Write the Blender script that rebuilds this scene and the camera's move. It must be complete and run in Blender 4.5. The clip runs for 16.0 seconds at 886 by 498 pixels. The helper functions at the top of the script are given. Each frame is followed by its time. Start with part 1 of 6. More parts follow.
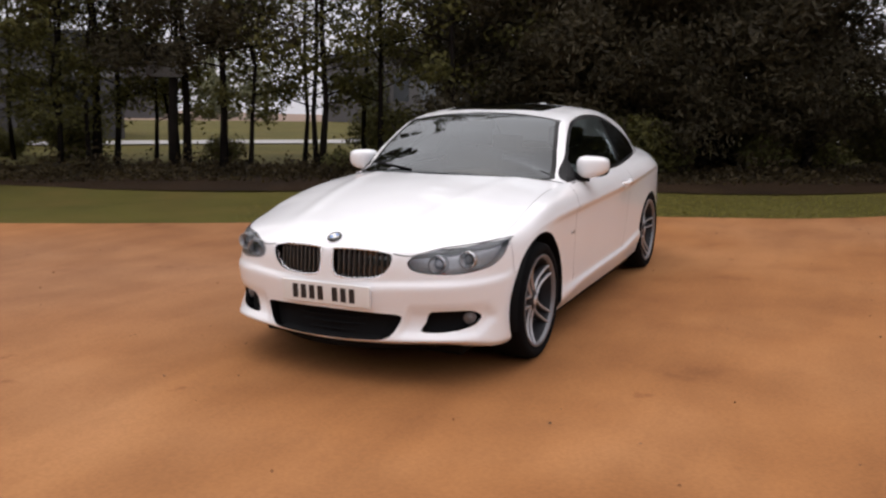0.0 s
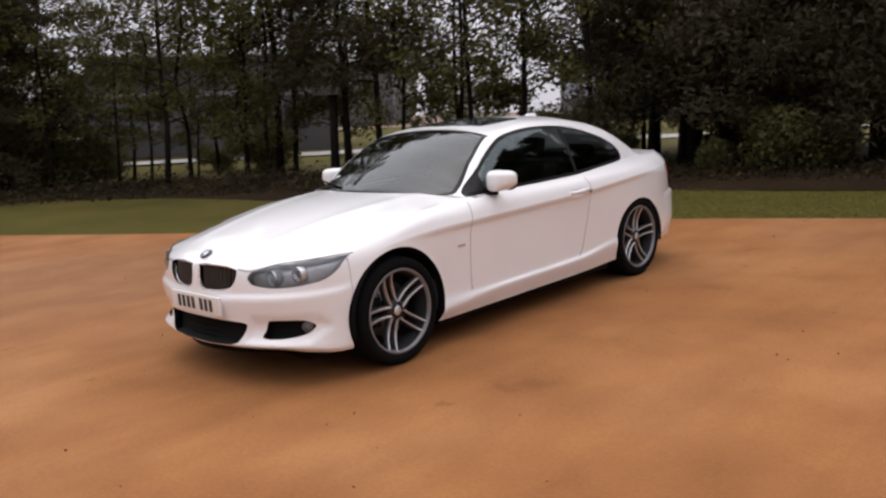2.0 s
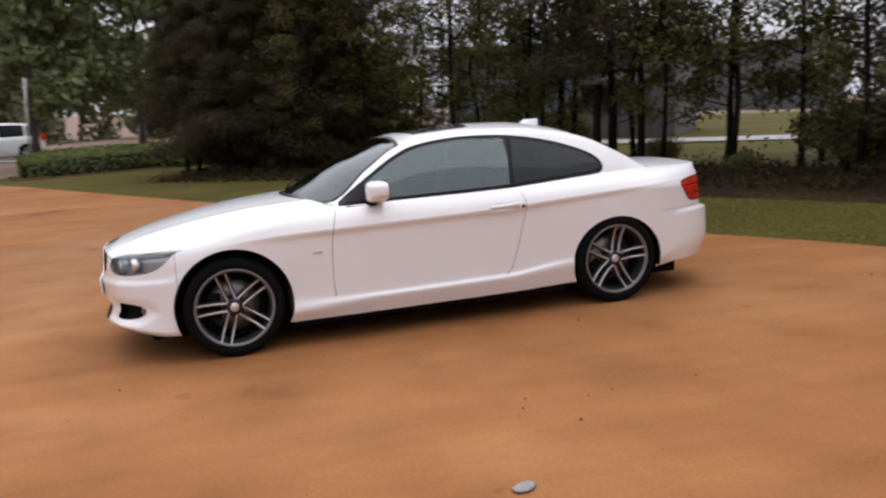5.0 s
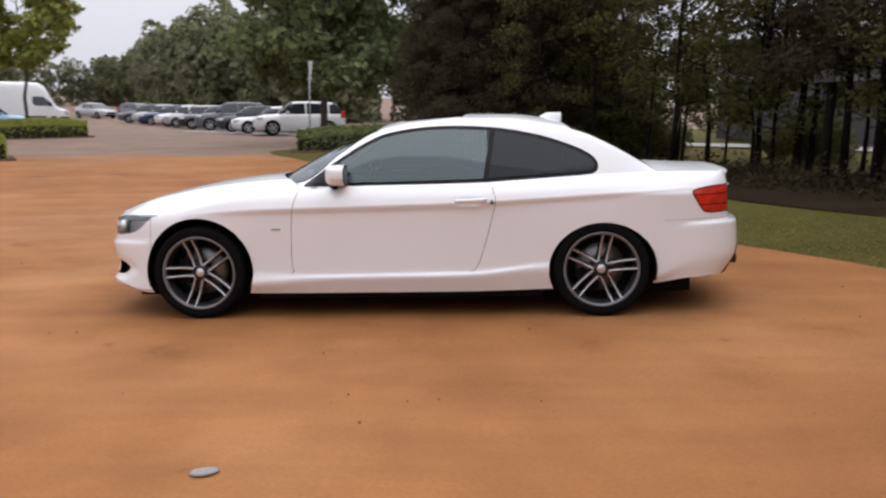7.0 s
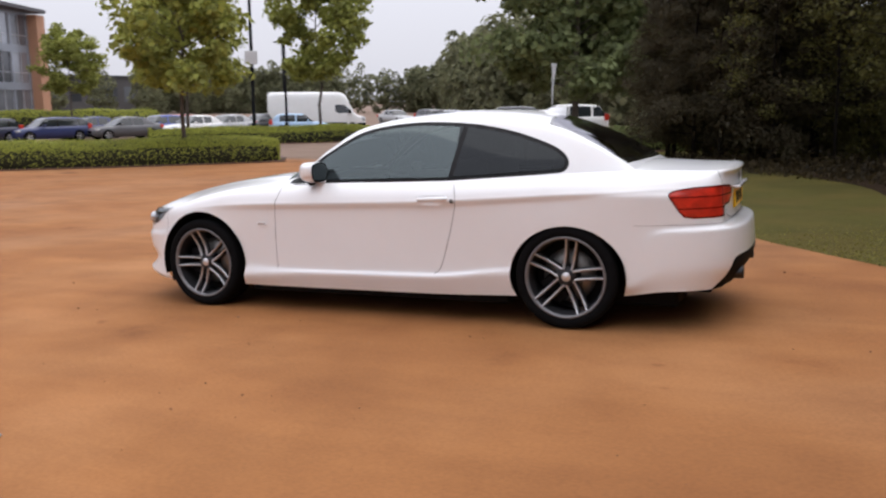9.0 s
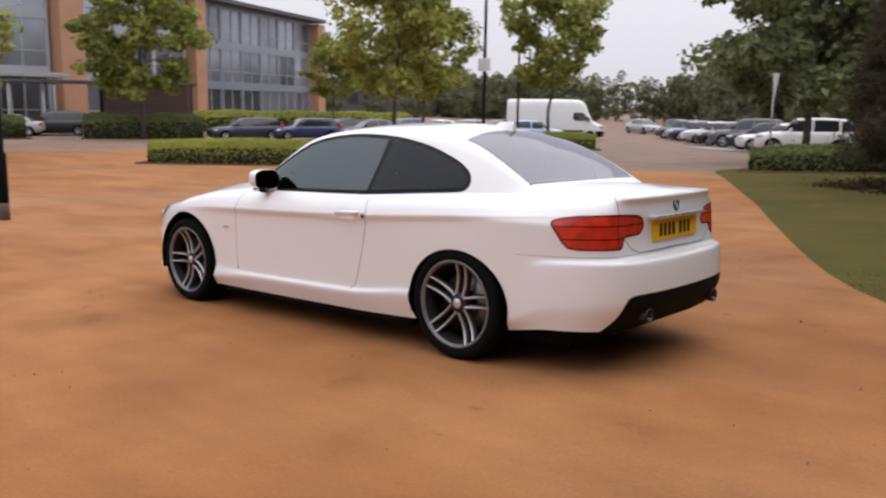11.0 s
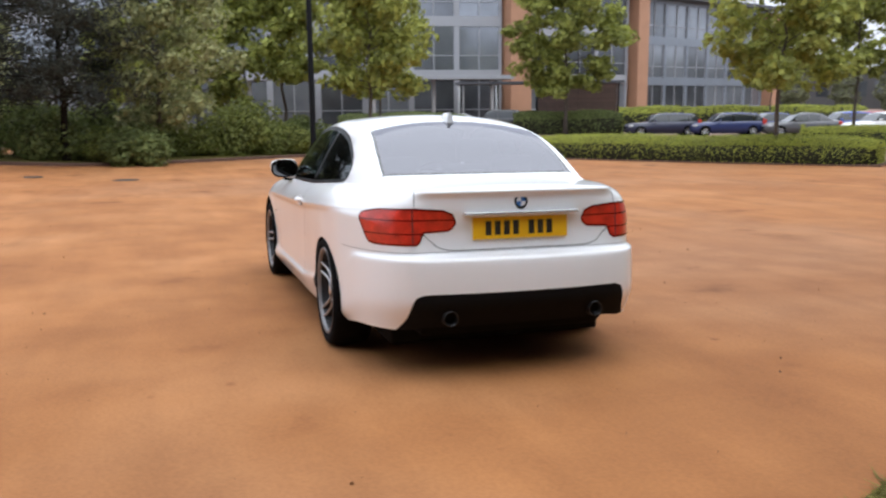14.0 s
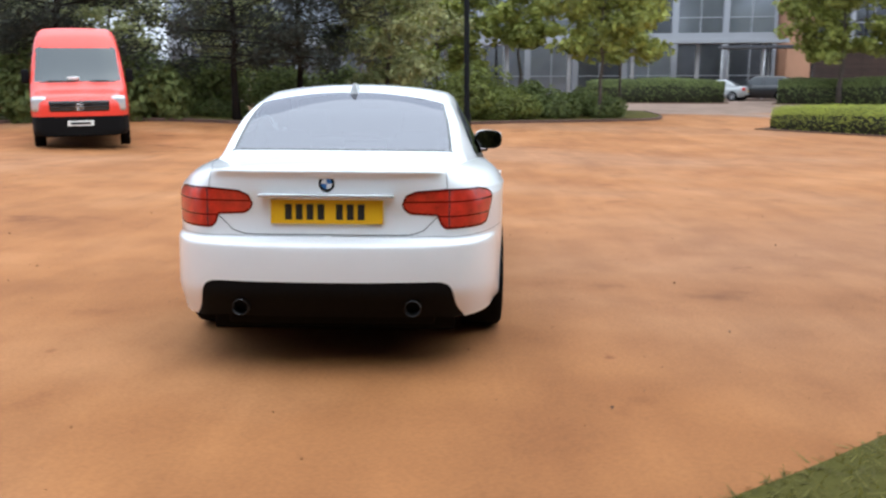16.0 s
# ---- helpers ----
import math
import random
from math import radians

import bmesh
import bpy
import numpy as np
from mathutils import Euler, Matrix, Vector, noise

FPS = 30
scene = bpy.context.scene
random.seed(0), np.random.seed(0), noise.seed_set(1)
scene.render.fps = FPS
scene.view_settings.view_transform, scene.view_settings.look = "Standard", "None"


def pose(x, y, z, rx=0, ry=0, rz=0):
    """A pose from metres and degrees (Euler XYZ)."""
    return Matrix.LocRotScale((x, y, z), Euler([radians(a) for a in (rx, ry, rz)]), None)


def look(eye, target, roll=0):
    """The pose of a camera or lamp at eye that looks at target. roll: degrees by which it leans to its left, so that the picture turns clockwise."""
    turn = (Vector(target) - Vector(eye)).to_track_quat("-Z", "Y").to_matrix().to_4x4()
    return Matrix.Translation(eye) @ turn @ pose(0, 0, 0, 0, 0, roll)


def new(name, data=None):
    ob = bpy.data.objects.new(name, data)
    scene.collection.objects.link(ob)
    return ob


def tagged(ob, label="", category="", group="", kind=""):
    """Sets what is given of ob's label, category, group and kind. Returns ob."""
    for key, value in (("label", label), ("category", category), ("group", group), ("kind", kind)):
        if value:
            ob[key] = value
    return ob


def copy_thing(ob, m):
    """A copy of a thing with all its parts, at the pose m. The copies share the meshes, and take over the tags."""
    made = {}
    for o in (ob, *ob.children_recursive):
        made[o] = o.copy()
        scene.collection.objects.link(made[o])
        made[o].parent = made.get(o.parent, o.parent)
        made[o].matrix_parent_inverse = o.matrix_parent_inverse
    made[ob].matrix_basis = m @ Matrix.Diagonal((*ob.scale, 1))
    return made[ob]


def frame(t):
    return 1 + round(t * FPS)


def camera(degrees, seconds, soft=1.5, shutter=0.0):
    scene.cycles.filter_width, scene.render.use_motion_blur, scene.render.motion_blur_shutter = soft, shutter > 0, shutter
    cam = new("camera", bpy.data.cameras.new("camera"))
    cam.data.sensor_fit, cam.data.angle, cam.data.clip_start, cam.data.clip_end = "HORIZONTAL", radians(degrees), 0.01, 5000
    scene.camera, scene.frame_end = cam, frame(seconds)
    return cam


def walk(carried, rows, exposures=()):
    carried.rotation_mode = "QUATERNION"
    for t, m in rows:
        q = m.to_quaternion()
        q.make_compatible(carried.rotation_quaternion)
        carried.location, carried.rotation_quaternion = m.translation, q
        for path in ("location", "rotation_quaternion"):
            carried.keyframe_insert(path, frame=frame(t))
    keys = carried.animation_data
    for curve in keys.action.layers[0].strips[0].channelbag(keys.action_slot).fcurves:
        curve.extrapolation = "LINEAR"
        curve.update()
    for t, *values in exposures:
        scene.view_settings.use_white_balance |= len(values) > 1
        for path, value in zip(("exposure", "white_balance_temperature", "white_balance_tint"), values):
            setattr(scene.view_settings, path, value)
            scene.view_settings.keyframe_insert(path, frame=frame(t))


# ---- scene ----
cam = camera(55.1, 16.0, soft=2.3, shutter=0.4)
PATH = [
    (0, (5.718, 2.359, 1.445), (3.943, 1.512, 1.086), -0.1),
    (0.5, (5.538, 2.883, 1.453), (3.831, 1.907, 1.091), -0.7),
    (1, (5.311, 3.431, 1.483), (3.684, 2.319, 1.144), -1.6),
    (1.5, (5.026, 3.968, 1.539), (3.482, 2.741, 1.205), -2.5),
    (2, (4.738, 4.419, 1.54), (3.305, 3.068, 1.192), -3.7),
    (2.5, (4.334, 4.807, 1.57), (3.025, 3.344, 1.184), -2.6),
    (3, (3.893, 5.19, 1.532), (2.659, 3.658, 1.175), -2.4),
    (3.5, (3.374, 5.536, 1.518), (2.312, 3.884, 1.139), -2.0),
    (4, (2.849, 5.853, 1.518), (1.911, 4.126, 1.146), -3.0),
    (4.5, (2.283, 6.17, 1.524), (1.508, 4.358, 1.183), -3.8),
    (5, (1.683, 6.367, 1.509), (1.092, 4.485, 1.18), -3.7),
    (5.2, (1.432, 6.455, 1.489), (0.962, 4.538, 1.169), -4.0),
    (6.25, (0.17, 6.62, 1.43), (0.045, 4.66, 1.11), -3.0),
    (7.3, (-1.013, 6.476, 1.367), (-0.788, 4.514, 1.049), -2.0),
    (7.5, (-1.231, 6.431, 1.325), (-0.945, 4.477, 1.009), -2.8),
    (7.7, (-1.453, 6.388, 1.308), (-1.087, 4.448, 0.989), -2.0),
    (8, (-1.775, 6.313, 1.295), (-1.306, 4.394, 0.979), -2.4),
    (8.2, (-1.984, 6.219, 1.274), (-1.423, 4.323, 0.974), -2.5),
    (9.25, (-3.05, 5.71, 1.288), (-2.18, 3.935, 0.986), -1.6),
    (10.3, (-3.968, 5.042, 1.304), (-2.821, 3.433, 0.999), -0.7),
    (10.5, (-4.124, 4.884, 1.284), (-2.929, 3.305, 1.009), -1.0),
    (11, (-4.502, 4.495, 1.278), (-3.188, 3.011, 1.015), -0.2),
    (11.5, (-4.911, 4.115, 1.282), (-3.436, 2.79, 1.016), -0.3),
    (12, (-5.274, 3.68, 1.301), (-3.718, 2.456, 1.017), -0.4),
    (12.5, (-5.631, 3.229, 1.283), (-3.98, 2.132, 1.01), 0.2),
    (13, (-5.872, 2.737, 1.254), (-4.134, 1.782, 0.995), 0.0),
    (13.5, (-6.114, 2.247, 1.247), (-4.282, 1.482, 1.005), -1.2),
    (14, (-6.307, 1.731, 1.231), (-4.42, 1.124, 0.965), -0.4),
    (14.5, (-6.406, 1.152, 1.25), (-4.481, 0.694, 0.963), -1.0),
    (15, (-6.437, 0.577, 1.246), (-4.484, 0.284, 0.933), -0.5),
    (15.5, (-6.306, 0.008, 1.266), (-4.343, -0.134, 0.913), -1.9),
    (16, (-6.196, -0.55, 1.277), (-4.226, -0.531, 0.931), 0.5),
]
# the yard slopes: the rows are given square to the parked car, LEAN lays car and rows on the slope
LEAN = Matrix(((0.99933, 0.00049, 0.03659, 0), (0.0, 0.99991, -0.01351, 0), (-0.0366, 0.0135, 0.99924, 0), (0, 0, 0, 1)))
walk(cam, [(t, LEAN @ look(eye, target, roll)) for t, eye, target, roll in PATH],
     [(0, 0.38, 6600, 10), (3, 0.36, 6500, 10), (5, 0.45, 6370, 9), (8, 0.54, 6290, 8), (10.5, 0.55, 6370, 9), (11.5, 0.53, 6460, 9), (12.5, 0.50, 6400, 8), (13.5, 0.74, 6250, 5), (14.5, 1.08, 5740, 1), (15.5, 1.28, 5540, -2), (16, 1.10, 5670, -1)])

# ---- sky and sun: bright overcast ----
world = bpy.data.worlds.new("world")
scene.world = world
world.use_nodes = True
wn, wl = world.node_tree.nodes, world.node_tree.links
sky = wn.new("ShaderNodeTexSky")
sky.sky_type = "NISHITA"
sky.sun_disc = False
sky.sun_elevation = radians(74)
sky.sun_rotation = radians(200)
sky.air_density, sky.dust_density, sky.ozone_density = 1.0, 5.0, 1.0
grey = wn.new("ShaderNodeMixRGB")
grey.inputs[0].default_value = 0.86
grey.inputs[2].default_value = (9.35, 9.1, 9.9, 1)
wl.new(sky.outputs[0], grey.inputs[1])
# an overcast sky is brightest overhead
where, height, grow, dim = wn.new("ShaderNodeTexCoord"), wn.new("ShaderNodeSeparateXYZ"), wn.new("ShaderNodeMapRange"), wn.new("ShaderNodeVectorMath")
grow.inputs["To Min"].default_value, grow.inputs["To Max"].default_value = 0.58, 1.22
dim.operation = "SCALE"
wl.new(where.outputs["Generated"], height.inputs[0])
wl.new(height.outputs[2], grow.inputs["Value"])
wl.new(grey.outputs[0], dim.inputs[0])
wl.new(grow.outputs[0], dim.inputs["Scale"])
wl.new(dim.outputs[0], wn["Background"].inputs[0])
wn["Background"].inputs[1].default_value = 0.105
sun = new("sun", bpy.data.lights.new("sun", "SUN"))
sun.data.energy, sun.data.angle, sun.data.color = 0.85, radians(110), (1.0, 0.95, 0.88)
sun.matrix_world = look((0, 0, 30), (0 - 30 * math.cos(radians(74)) * math.sin(radians(200)), 0 - 30 * math.cos(radians(74)) * math.cos(radians(200)), 30 - 30 * math.sin(radians(74))))


# ---- small tools ----
def smooth(a, b, x):
    t = np.clip((x - a) / (b - a), 0, 1)
    return t * t * (3 - 2 * t)


def pchip(x, keys):
    """Smooth curve through (x, value) keys, without overshoot."""
    k = np.array(sorted(keys), float)
    xs, ys = k[:, 0], k[:, 1]
    h = np.diff(xs)
    d = np.diff(ys) / h
    m = np.zeros(len(xs))
    m[0], m[-1] = d[0], d[-1]
    for i in range(1, len(xs) - 1):
        if d[i - 1] * d[i] > 0:
            w1, w2 = 2 * h[i] + h[i - 1], h[i] + 2 * h[i - 1]
            m[i] = (w1 + w2) / (w1 / d[i - 1] + w2 / d[i])
    x = np.clip(np.asarray(x, float), xs[0], xs[-1])
    i = np.clip(np.searchsorted(xs, x) - 1, 0, len(h) - 1)
    t = (x - xs[i]) / h[i]
    return ((1 + 2 * t) * (1 - t) ** 2 * ys[i] + t * (1 - t) ** 2 * h[i] * m[i]
            + t * t * (3 - 2 * t) * ys[i + 1] + t * t * (t - 1) * h[i] * m[i + 1])


def catmull(points, n, closed=False):
    """n points along a Catmull-Rom curve through the given points."""
    p = np.array(points, float)
    c = np.vstack([p[-1:], p, p[:2]]) if closed else np.vstack([2 * p[:1] - p[1:2], p, 2 * p[-1:] - p[-2:-1]])
    q = np.linspace(0, len(p) if closed else len(p) - 1, n, endpoint=not closed)
    i = np.minimum(q.astype(int), len(c) - 4)
    t = (q - i)[:, None]
    a, b, d, e = c[i], c[i + 1], c[i + 2], c[i + 3]
    return 0.5 * (2 * b + (d - a) * t + (2 * a - 5 * b + 4 * d - e) * t ** 2 + (3 * b - a - 3 * d + e) * t ** 3)


def polydist(px, py, poly):
    """Signed distance to a closed polygon, negative inside."""
    poly = np.asarray(poly, float)
    best = np.full(px.shape, 1e9)
    inside = np.zeros(px.shape, bool)
    for (x0, y0), (x1, y1) in zip(poly, np.roll(poly, -1, 0)):
        ex, ey = x1 - x0, y1 - y0
        t = np.clip(((px - x0) * ex + (py - y0) * ey) / (ex * ex + ey * ey + 1e-12), 0, 1)
        best = np.minimum(best, np.hypot(px - x0 - t * ex, py - y0 - t * ey))
        if abs(ey) > 1e-12:
            inside ^= ((y0 > py) != (y1 > py)) & (px < ex * (py - y0) / ey + x0)
    return np.where(inside, -best, best)


def mesh_of(bm, name="part", smooth_faces=True):
    me = bpy.data.meshes.new(name)
    bm.normal_update()
    bm.to_mesh(me)
    bm.free()
    if smooth_faces:
        me.polygons.foreach_set("use_smooth", [True] * len(me.polygons))
    return me


def part(name, bm, material, parent, label="", smooth_faces=True, sharp=0.0):
    """Links a bmesh as one mesh object under a thing or a part."""
    me = mesh_of(bm, name, smooth_faces)
    if sharp:
        me.set_sharp_from_angle(angle=radians(sharp))
    for m in material if isinstance(material, (list, tuple)) else [material]:
        me.materials.append(m)
    ob = new(name, me)
    ob.parent = parent
    return tagged(ob, label)


def thing(name, m=None, label="", category="", group="", kind=""):
    ob = new(name)
    ob.empty_display_size = 0.2
    if m is not None:
        ob.matrix_world = m
    return tagged(ob, label, category, group, kind)


def solid(name, bm, material, m=None, label="", category="", group="", kind="", smooth_faces=False, sharp=0.0):
    """A thing that is one mesh."""
    ob = part(name, bm, material, None, label, smooth_faces, sharp)
    if m is not None:
        ob.matrix_world = m
    return tagged(ob, label, category, group, kind)


def box(bm, x0, x1, y0, y1, z0, z1, bevel=0.0, mat=0, m=None):
    r = bmesh.ops.create_cube(bm, size=1, matrix=Matrix.Translation(((x0 + x1) / 2, (y0 + y1) / 2, (z0 + z1) / 2)) @ Matrix.Diagonal((x1 - x0, y1 - y0, z1 - z0, 1)))
    vs = r["verts"]
    if bevel:
        es = list({e for v in vs for e in v.link_edges})
        r2 = bmesh.ops.bevel(bm, geom=es, offset=bevel, segments=2, affect="EDGES", profile=0.7)
        vs = r2["verts"]
    fs = {f for v in vs for f in v.link_faces}
    for f in fs:
        f.material_index = mat
    if m is not None:
        bmesh.ops.transform(bm, matrix=m, verts=list({v for f in fs for v in f.verts}))
    return bm


def tube(bm, points, radii, sides=8, mat=0, caps=True):
    """A round bar along points, with a radius at each."""
    pts = [Vector(p) for p in points]
    radii = list(radii) if hasattr(radii, "__len__") else [radii] * len(pts)
    rings = []
    for i, p in enumerate(pts):
        d = (pts[min(i + 1, len(pts) - 1)] - pts[max(i - 1, 0)]).normalized()
        a = d.orthogonal().normalized() if i == 0 else (a - d * a.dot(d)).normalized()
        b = d.cross(a)
        rings.append([bm.verts.new(p + (a * math.cos(k * math.tau / sides) + b * math.sin(k * math.tau / sides)) * radii[i]) for k in range(sides)])
    for r0, r1 in zip(rings, rings[1:]):
        for k in range(sides):
            bm.faces.new((r0[k], r0[(k + 1) % sides], r1[(k + 1) % sides], r1[k])).material_index = mat
    if caps:
        bm.faces.new(rings[0][::-1]).material_index = mat
        bm.faces.new(rings[-1]).material_index = mat
    return bm


def lathe(bm, profile, axis="y", sides=48, mat=0, closed=False):
    """Turns (radius, along) pairs round an axis through the origin."""
    rings = []
    for r, a in profile:
        ring = []
        for k in range(sides):
            c, s = r * math.cos(k * math.tau / sides), r * math.sin(k * math.tau / sides)
            ring.append(bm.verts.new({"y": (c, a, s), "z": (c, s, a), "x": (a, c, s)}[axis]))
        rings.append(ring)
    pairs = list(zip(rings, rings[1:])) + ([(rings[-1], rings[0])] if closed else [])
    for r0, r1 in pairs:
        for k in range(sides):
            bm.faces.new((r0[k], r0[(k + 1) % sides], r1[(k + 1) % sides], r1[k])).material_index = mat
    return bm


def grid_bm(P):
    """A bmesh from an array of points, rows by columns."""
    n, m = P.shape[:2]
    me = bpy.data.meshes.new("grid")
    idx = np.arange(n * m).reshape(n, m)
    quads = np.stack([idx[:-1, :-1], idx[1:, :-1], idx[1:, 1:], idx[:-1, 1:]], -1).reshape(-1, 4)
    me.from_pydata(P.reshape(-1, 3).tolist(), [], quads.tolist())
    bm = bmesh.new()
    bm.from_mesh(me)
    bpy.data.meshes.remove(me)
    return bm


def facing(bm, up=False):
    """Turns all faces outwards from the middle of the car, or upwards."""
    bm.normal_update()
    if sum(f.normal.z if up else f.normal.dot(f.calc_center_median() * Vector((0.25, 1, 0))) for f in bm.faces) < 0:
        bmesh.ops.reverse_faces(bm, faces=bm.faces[:])
    bm.normal_update()
    return bm


def coords(bm):
    return np.array([v.co for v in bm.verts]).reshape(-1, 3)


def cut(bm, phi):
    """Splits the faces along phi = 0, where phi takes an array of points."""
    bm.verts.index_update()
    val = phi(coords(bm))
    val[np.abs(val) < 2e-4] = 0.0
    val = val.tolist()
    zero = {v for v in bm.verts if val[v.index] == 0.0}
    cross = [e for e in bm.edges if val[e.verts[0].index] * val[e.verts[1].index] < 0]
    faces = {f for e in cross for f in e.link_faces} | {f for v in zero for f in v.link_faces}
    pairs = [(e, e.verts[0], val[e.verts[0].index], val[e.verts[1].index]) for e in cross]
    for e, v, a, b in pairs:
        zero.add(bmesh.utils.edge_split(e, v, a / (a - b))[1])
    for f in faces:
        on = [v for v in f.verts if v in zero]
        if len(on) == 2:
            try:
                bmesh.utils.face_split(f, on[0], on[1])
            except ValueError:
                pass
    return bm


def centres(bm):
    return np.array([f.calc_center_median() for f in bm.faces]).reshape(-1, 3)


def take(bm, mask, keep=True, push=0.0):
    """A new bmesh of the faces in mask; deletes them from bm unless keep."""
    faces = [f for f, k in zip(bm.faces, mask) if k]
    out = bmesh.new()
    seen = {}
    for f in faces:
        vs = []
        for v in f.verts:
            if v not in seen:
                seen[v] = out.verts.new(v.co)
            vs.append(seen[v])
        out.faces.new(vs)
    out.normal_update()
    if push:
        for v, d in [(v, v.normal.copy()) for v in out.verts]:
            v.co += d * push
    if not keep:
        bmesh.ops.delete(bm, geom=faces, context="FACES")
    return out


def mirrored(bm, both=True):
    """Adds the mirror image across y = 0 (or gives the mirror image alone)."""
    if not both:
        for v in bm.verts:
            v.co.y = -v.co.y
        bmesh.ops.reverse_faces(bm, faces=bm.faces[:])
        return bm
    r = bmesh.ops.duplicate(bm, geom=bm.verts[:] + bm.edges[:] + bm.faces[:])
    for g in r["geom"]:
        if isinstance(g, bmesh.types.BMVert):
            g.co.y = -g.co.y
    bmesh.ops.reverse_faces(bm, faces=[g for g in r["geom"] if isinstance(g, bmesh.types.BMFace)])
    bmesh.ops.remove_doubles(bm, verts=[v for v in bm.verts if abs(v.co.y) < 0.002], dist=0.003)
    return bm


def recess(bm_region, depth):
    """The region pushed inwards, with walls down to it."""
    bm = bm_region
    bm.normal_update()
    top = {v: v.co.copy() for v in bm.verts}
    rim = [e for e in bm.edges if e.is_boundary and abs(e.verts[0].co.y) + abs(e.verts[1].co.y) > 0.006]
    for v, d in [(v, v.normal.copy()) for v in bm.verts]:
        v.co -= d * depth
    made = {}
    for e in rim:
        a, b = e.verts
        for v in (a, b):
            if v not in made:
                made[v] = bm.verts.new(top[v])
        bm.faces.new((a, b, made[b], made[a]))
    return bm


def seam(bm_region, width=0.005, lift=0.0012, skip=None):
    """A thin strip that follows the edge of a region."""
    bm_region.normal_update()
    out = bmesh.new()
    for e in bm_region.edges:
        if not e.is_boundary or (skip and skip((e.verts[0].co + e.verts[1].co) / 2)):
            continue
        a, b = e.verts
        d = (b.co - a.co).normalized()
        q = []
        for v, s in ((a, -1), (b, -1), (b, 1), (a, 1)):
            side = v.normal.cross(d).normalized()
            q.append(out.verts.new(v.co + v.normal * lift + side * (s * width / 2) + d * (0.002 if v is b else -0.002)))
        out.faces.new(q)
    return out


# ---- materials ----
def material(name, base, rough=0.5, metal=0.0, coat=0.0, spread=0.0, scale=20.0, bump=0.0, fine=200.0, glass=0.0, emit=None, per_object=0.0, per_island=0.0, sheen=0.0):
    """A principled surface whose colour varies at two scales, with fine relief."""
    mat = bpy.data.materials.new(name)
    mat.use_nodes = True
    n, l = mat.node_tree.nodes, mat.node_tree.links
    p = n["Principled BSDF"]
    p.inputs["Base Color"].default_value = (*base, 1)
    p.inputs["Roughness"].default_value = rough
    p.inputs["Metallic"].default_value = metal
    p.inputs["Coat Weight"].default_value = coat
    p.inputs["Coat Roughness"].default_value = 0.03
    p.inputs["Transmission Weight"].default_value = glass
    if emit:
        p.inputs["Emission Color"].default_value = (*emit[:3], 1)
        p.inputs["Emission Strength"].default_value = emit[3]
    if spread or bump or per_object or per_island:
        co = n.new("ShaderNodeTexCoord")
        big, small = n.new("ShaderNodeTexNoise"), n.new("ShaderNodeTexNoise")
        big.inputs["Scale"].default_value, small.inputs["Scale"].default_value = scale, fine
        big.inputs["Detail"].default_value = 5
        for t in (big, small):
            l.new(co.outputs["Object"], t.inputs["Vector"])
        mix = n.new("ShaderNodeMath")
        mix.operation = "MULTIPLY_ADD"
        mix.inputs[1].default_value = 0.65
        l.new(big.outputs["Fac"], mix.inputs[0])
        half = n.new("ShaderNodeMath")
        half.operation = "MULTIPLY"
        half.inputs[1].default_value = 0.35
        l.new(small.outputs["Fac"], half.inputs[0])
        l.new(half.outputs[0], mix.inputs[2])
        last = mix.outputs[0]
        if per_object or per_island:
            src = n.new("ShaderNodeObjectInfo").outputs["Random"] if per_object else n.new("ShaderNodeNewGeometry").outputs["Random Per Island"]
            a = n.new("ShaderNodeMath")
            a.operation = "MULTIPLY_ADD"
            l.new(src, a.inputs[0])
            a.inputs[1].default_value = per_object or per_island
            l.new(last, a.inputs[2])
            b = n.new("ShaderNodeMath")
            b.operation = "SUBTRACT"
            l.new(a.outputs[0], b.inputs[0])
            b.inputs[1].default_value = (per_object or per_island) / 2
            last = b.outputs[0]
        ramp = n.new("ShaderNodeMapRange")
        ramp.inputs["From Min"].default_value, ramp.inputs["From Max"].default_value = 0.25, 0.75
        ramp.inputs["To Min"].default_value, ramp.inputs["To Max"].default_value = 1 - spread, 1 + spread
        l.new(last, ramp.inputs["Value"])
        tint = n.new("ShaderNodeVectorMath")
        tint.operation = "SCALE"
        tint.inputs[0].default_value = base
        l.new(ramp.outputs[0], tint.inputs["Scale"])
        l.new(tint.outputs[0], p.inputs["Base Color"])
        if bump:
            bp = n.new("ShaderNodeBump")
            bp.inputs["Strength"].default_value = 0.6
            bp.inputs["Distance"].default_value = bump
            l.new(small.outputs["Fac"], bp.inputs["Height"])
            l.new(bp.outputs[0], p.inputs["Normal"])
    return mat


def foliage(name, base, spread=0.45):
    """Leaves: a matt surface that lets some light through, each clump a little different."""
    mat = material(name, base, 0.65, spread=spread, scale=0.7, fine=9.0, per_island=0.5)
    n, l = mat.node_tree.nodes, mat.node_tree.links
    tr, mx = n.new("ShaderNodeBsdfTranslucent"), n.new("ShaderNodeMixShader")
    p = n["Principled BSDF"]
    l.new(p.inputs["Base Color"].links[0].from_socket, tr.inputs["Color"])
    mx.inputs[0].default_value = 0.42
    p.inputs["Specular IOR Level"].default_value = 0.28
    l.new(p.outputs[0], mx.inputs[1])
    l.new(tr.outputs[0], mx.inputs[2])
    l.new(mx.outputs[0], n["Material Output"].inputs["Surface"])
    return mat


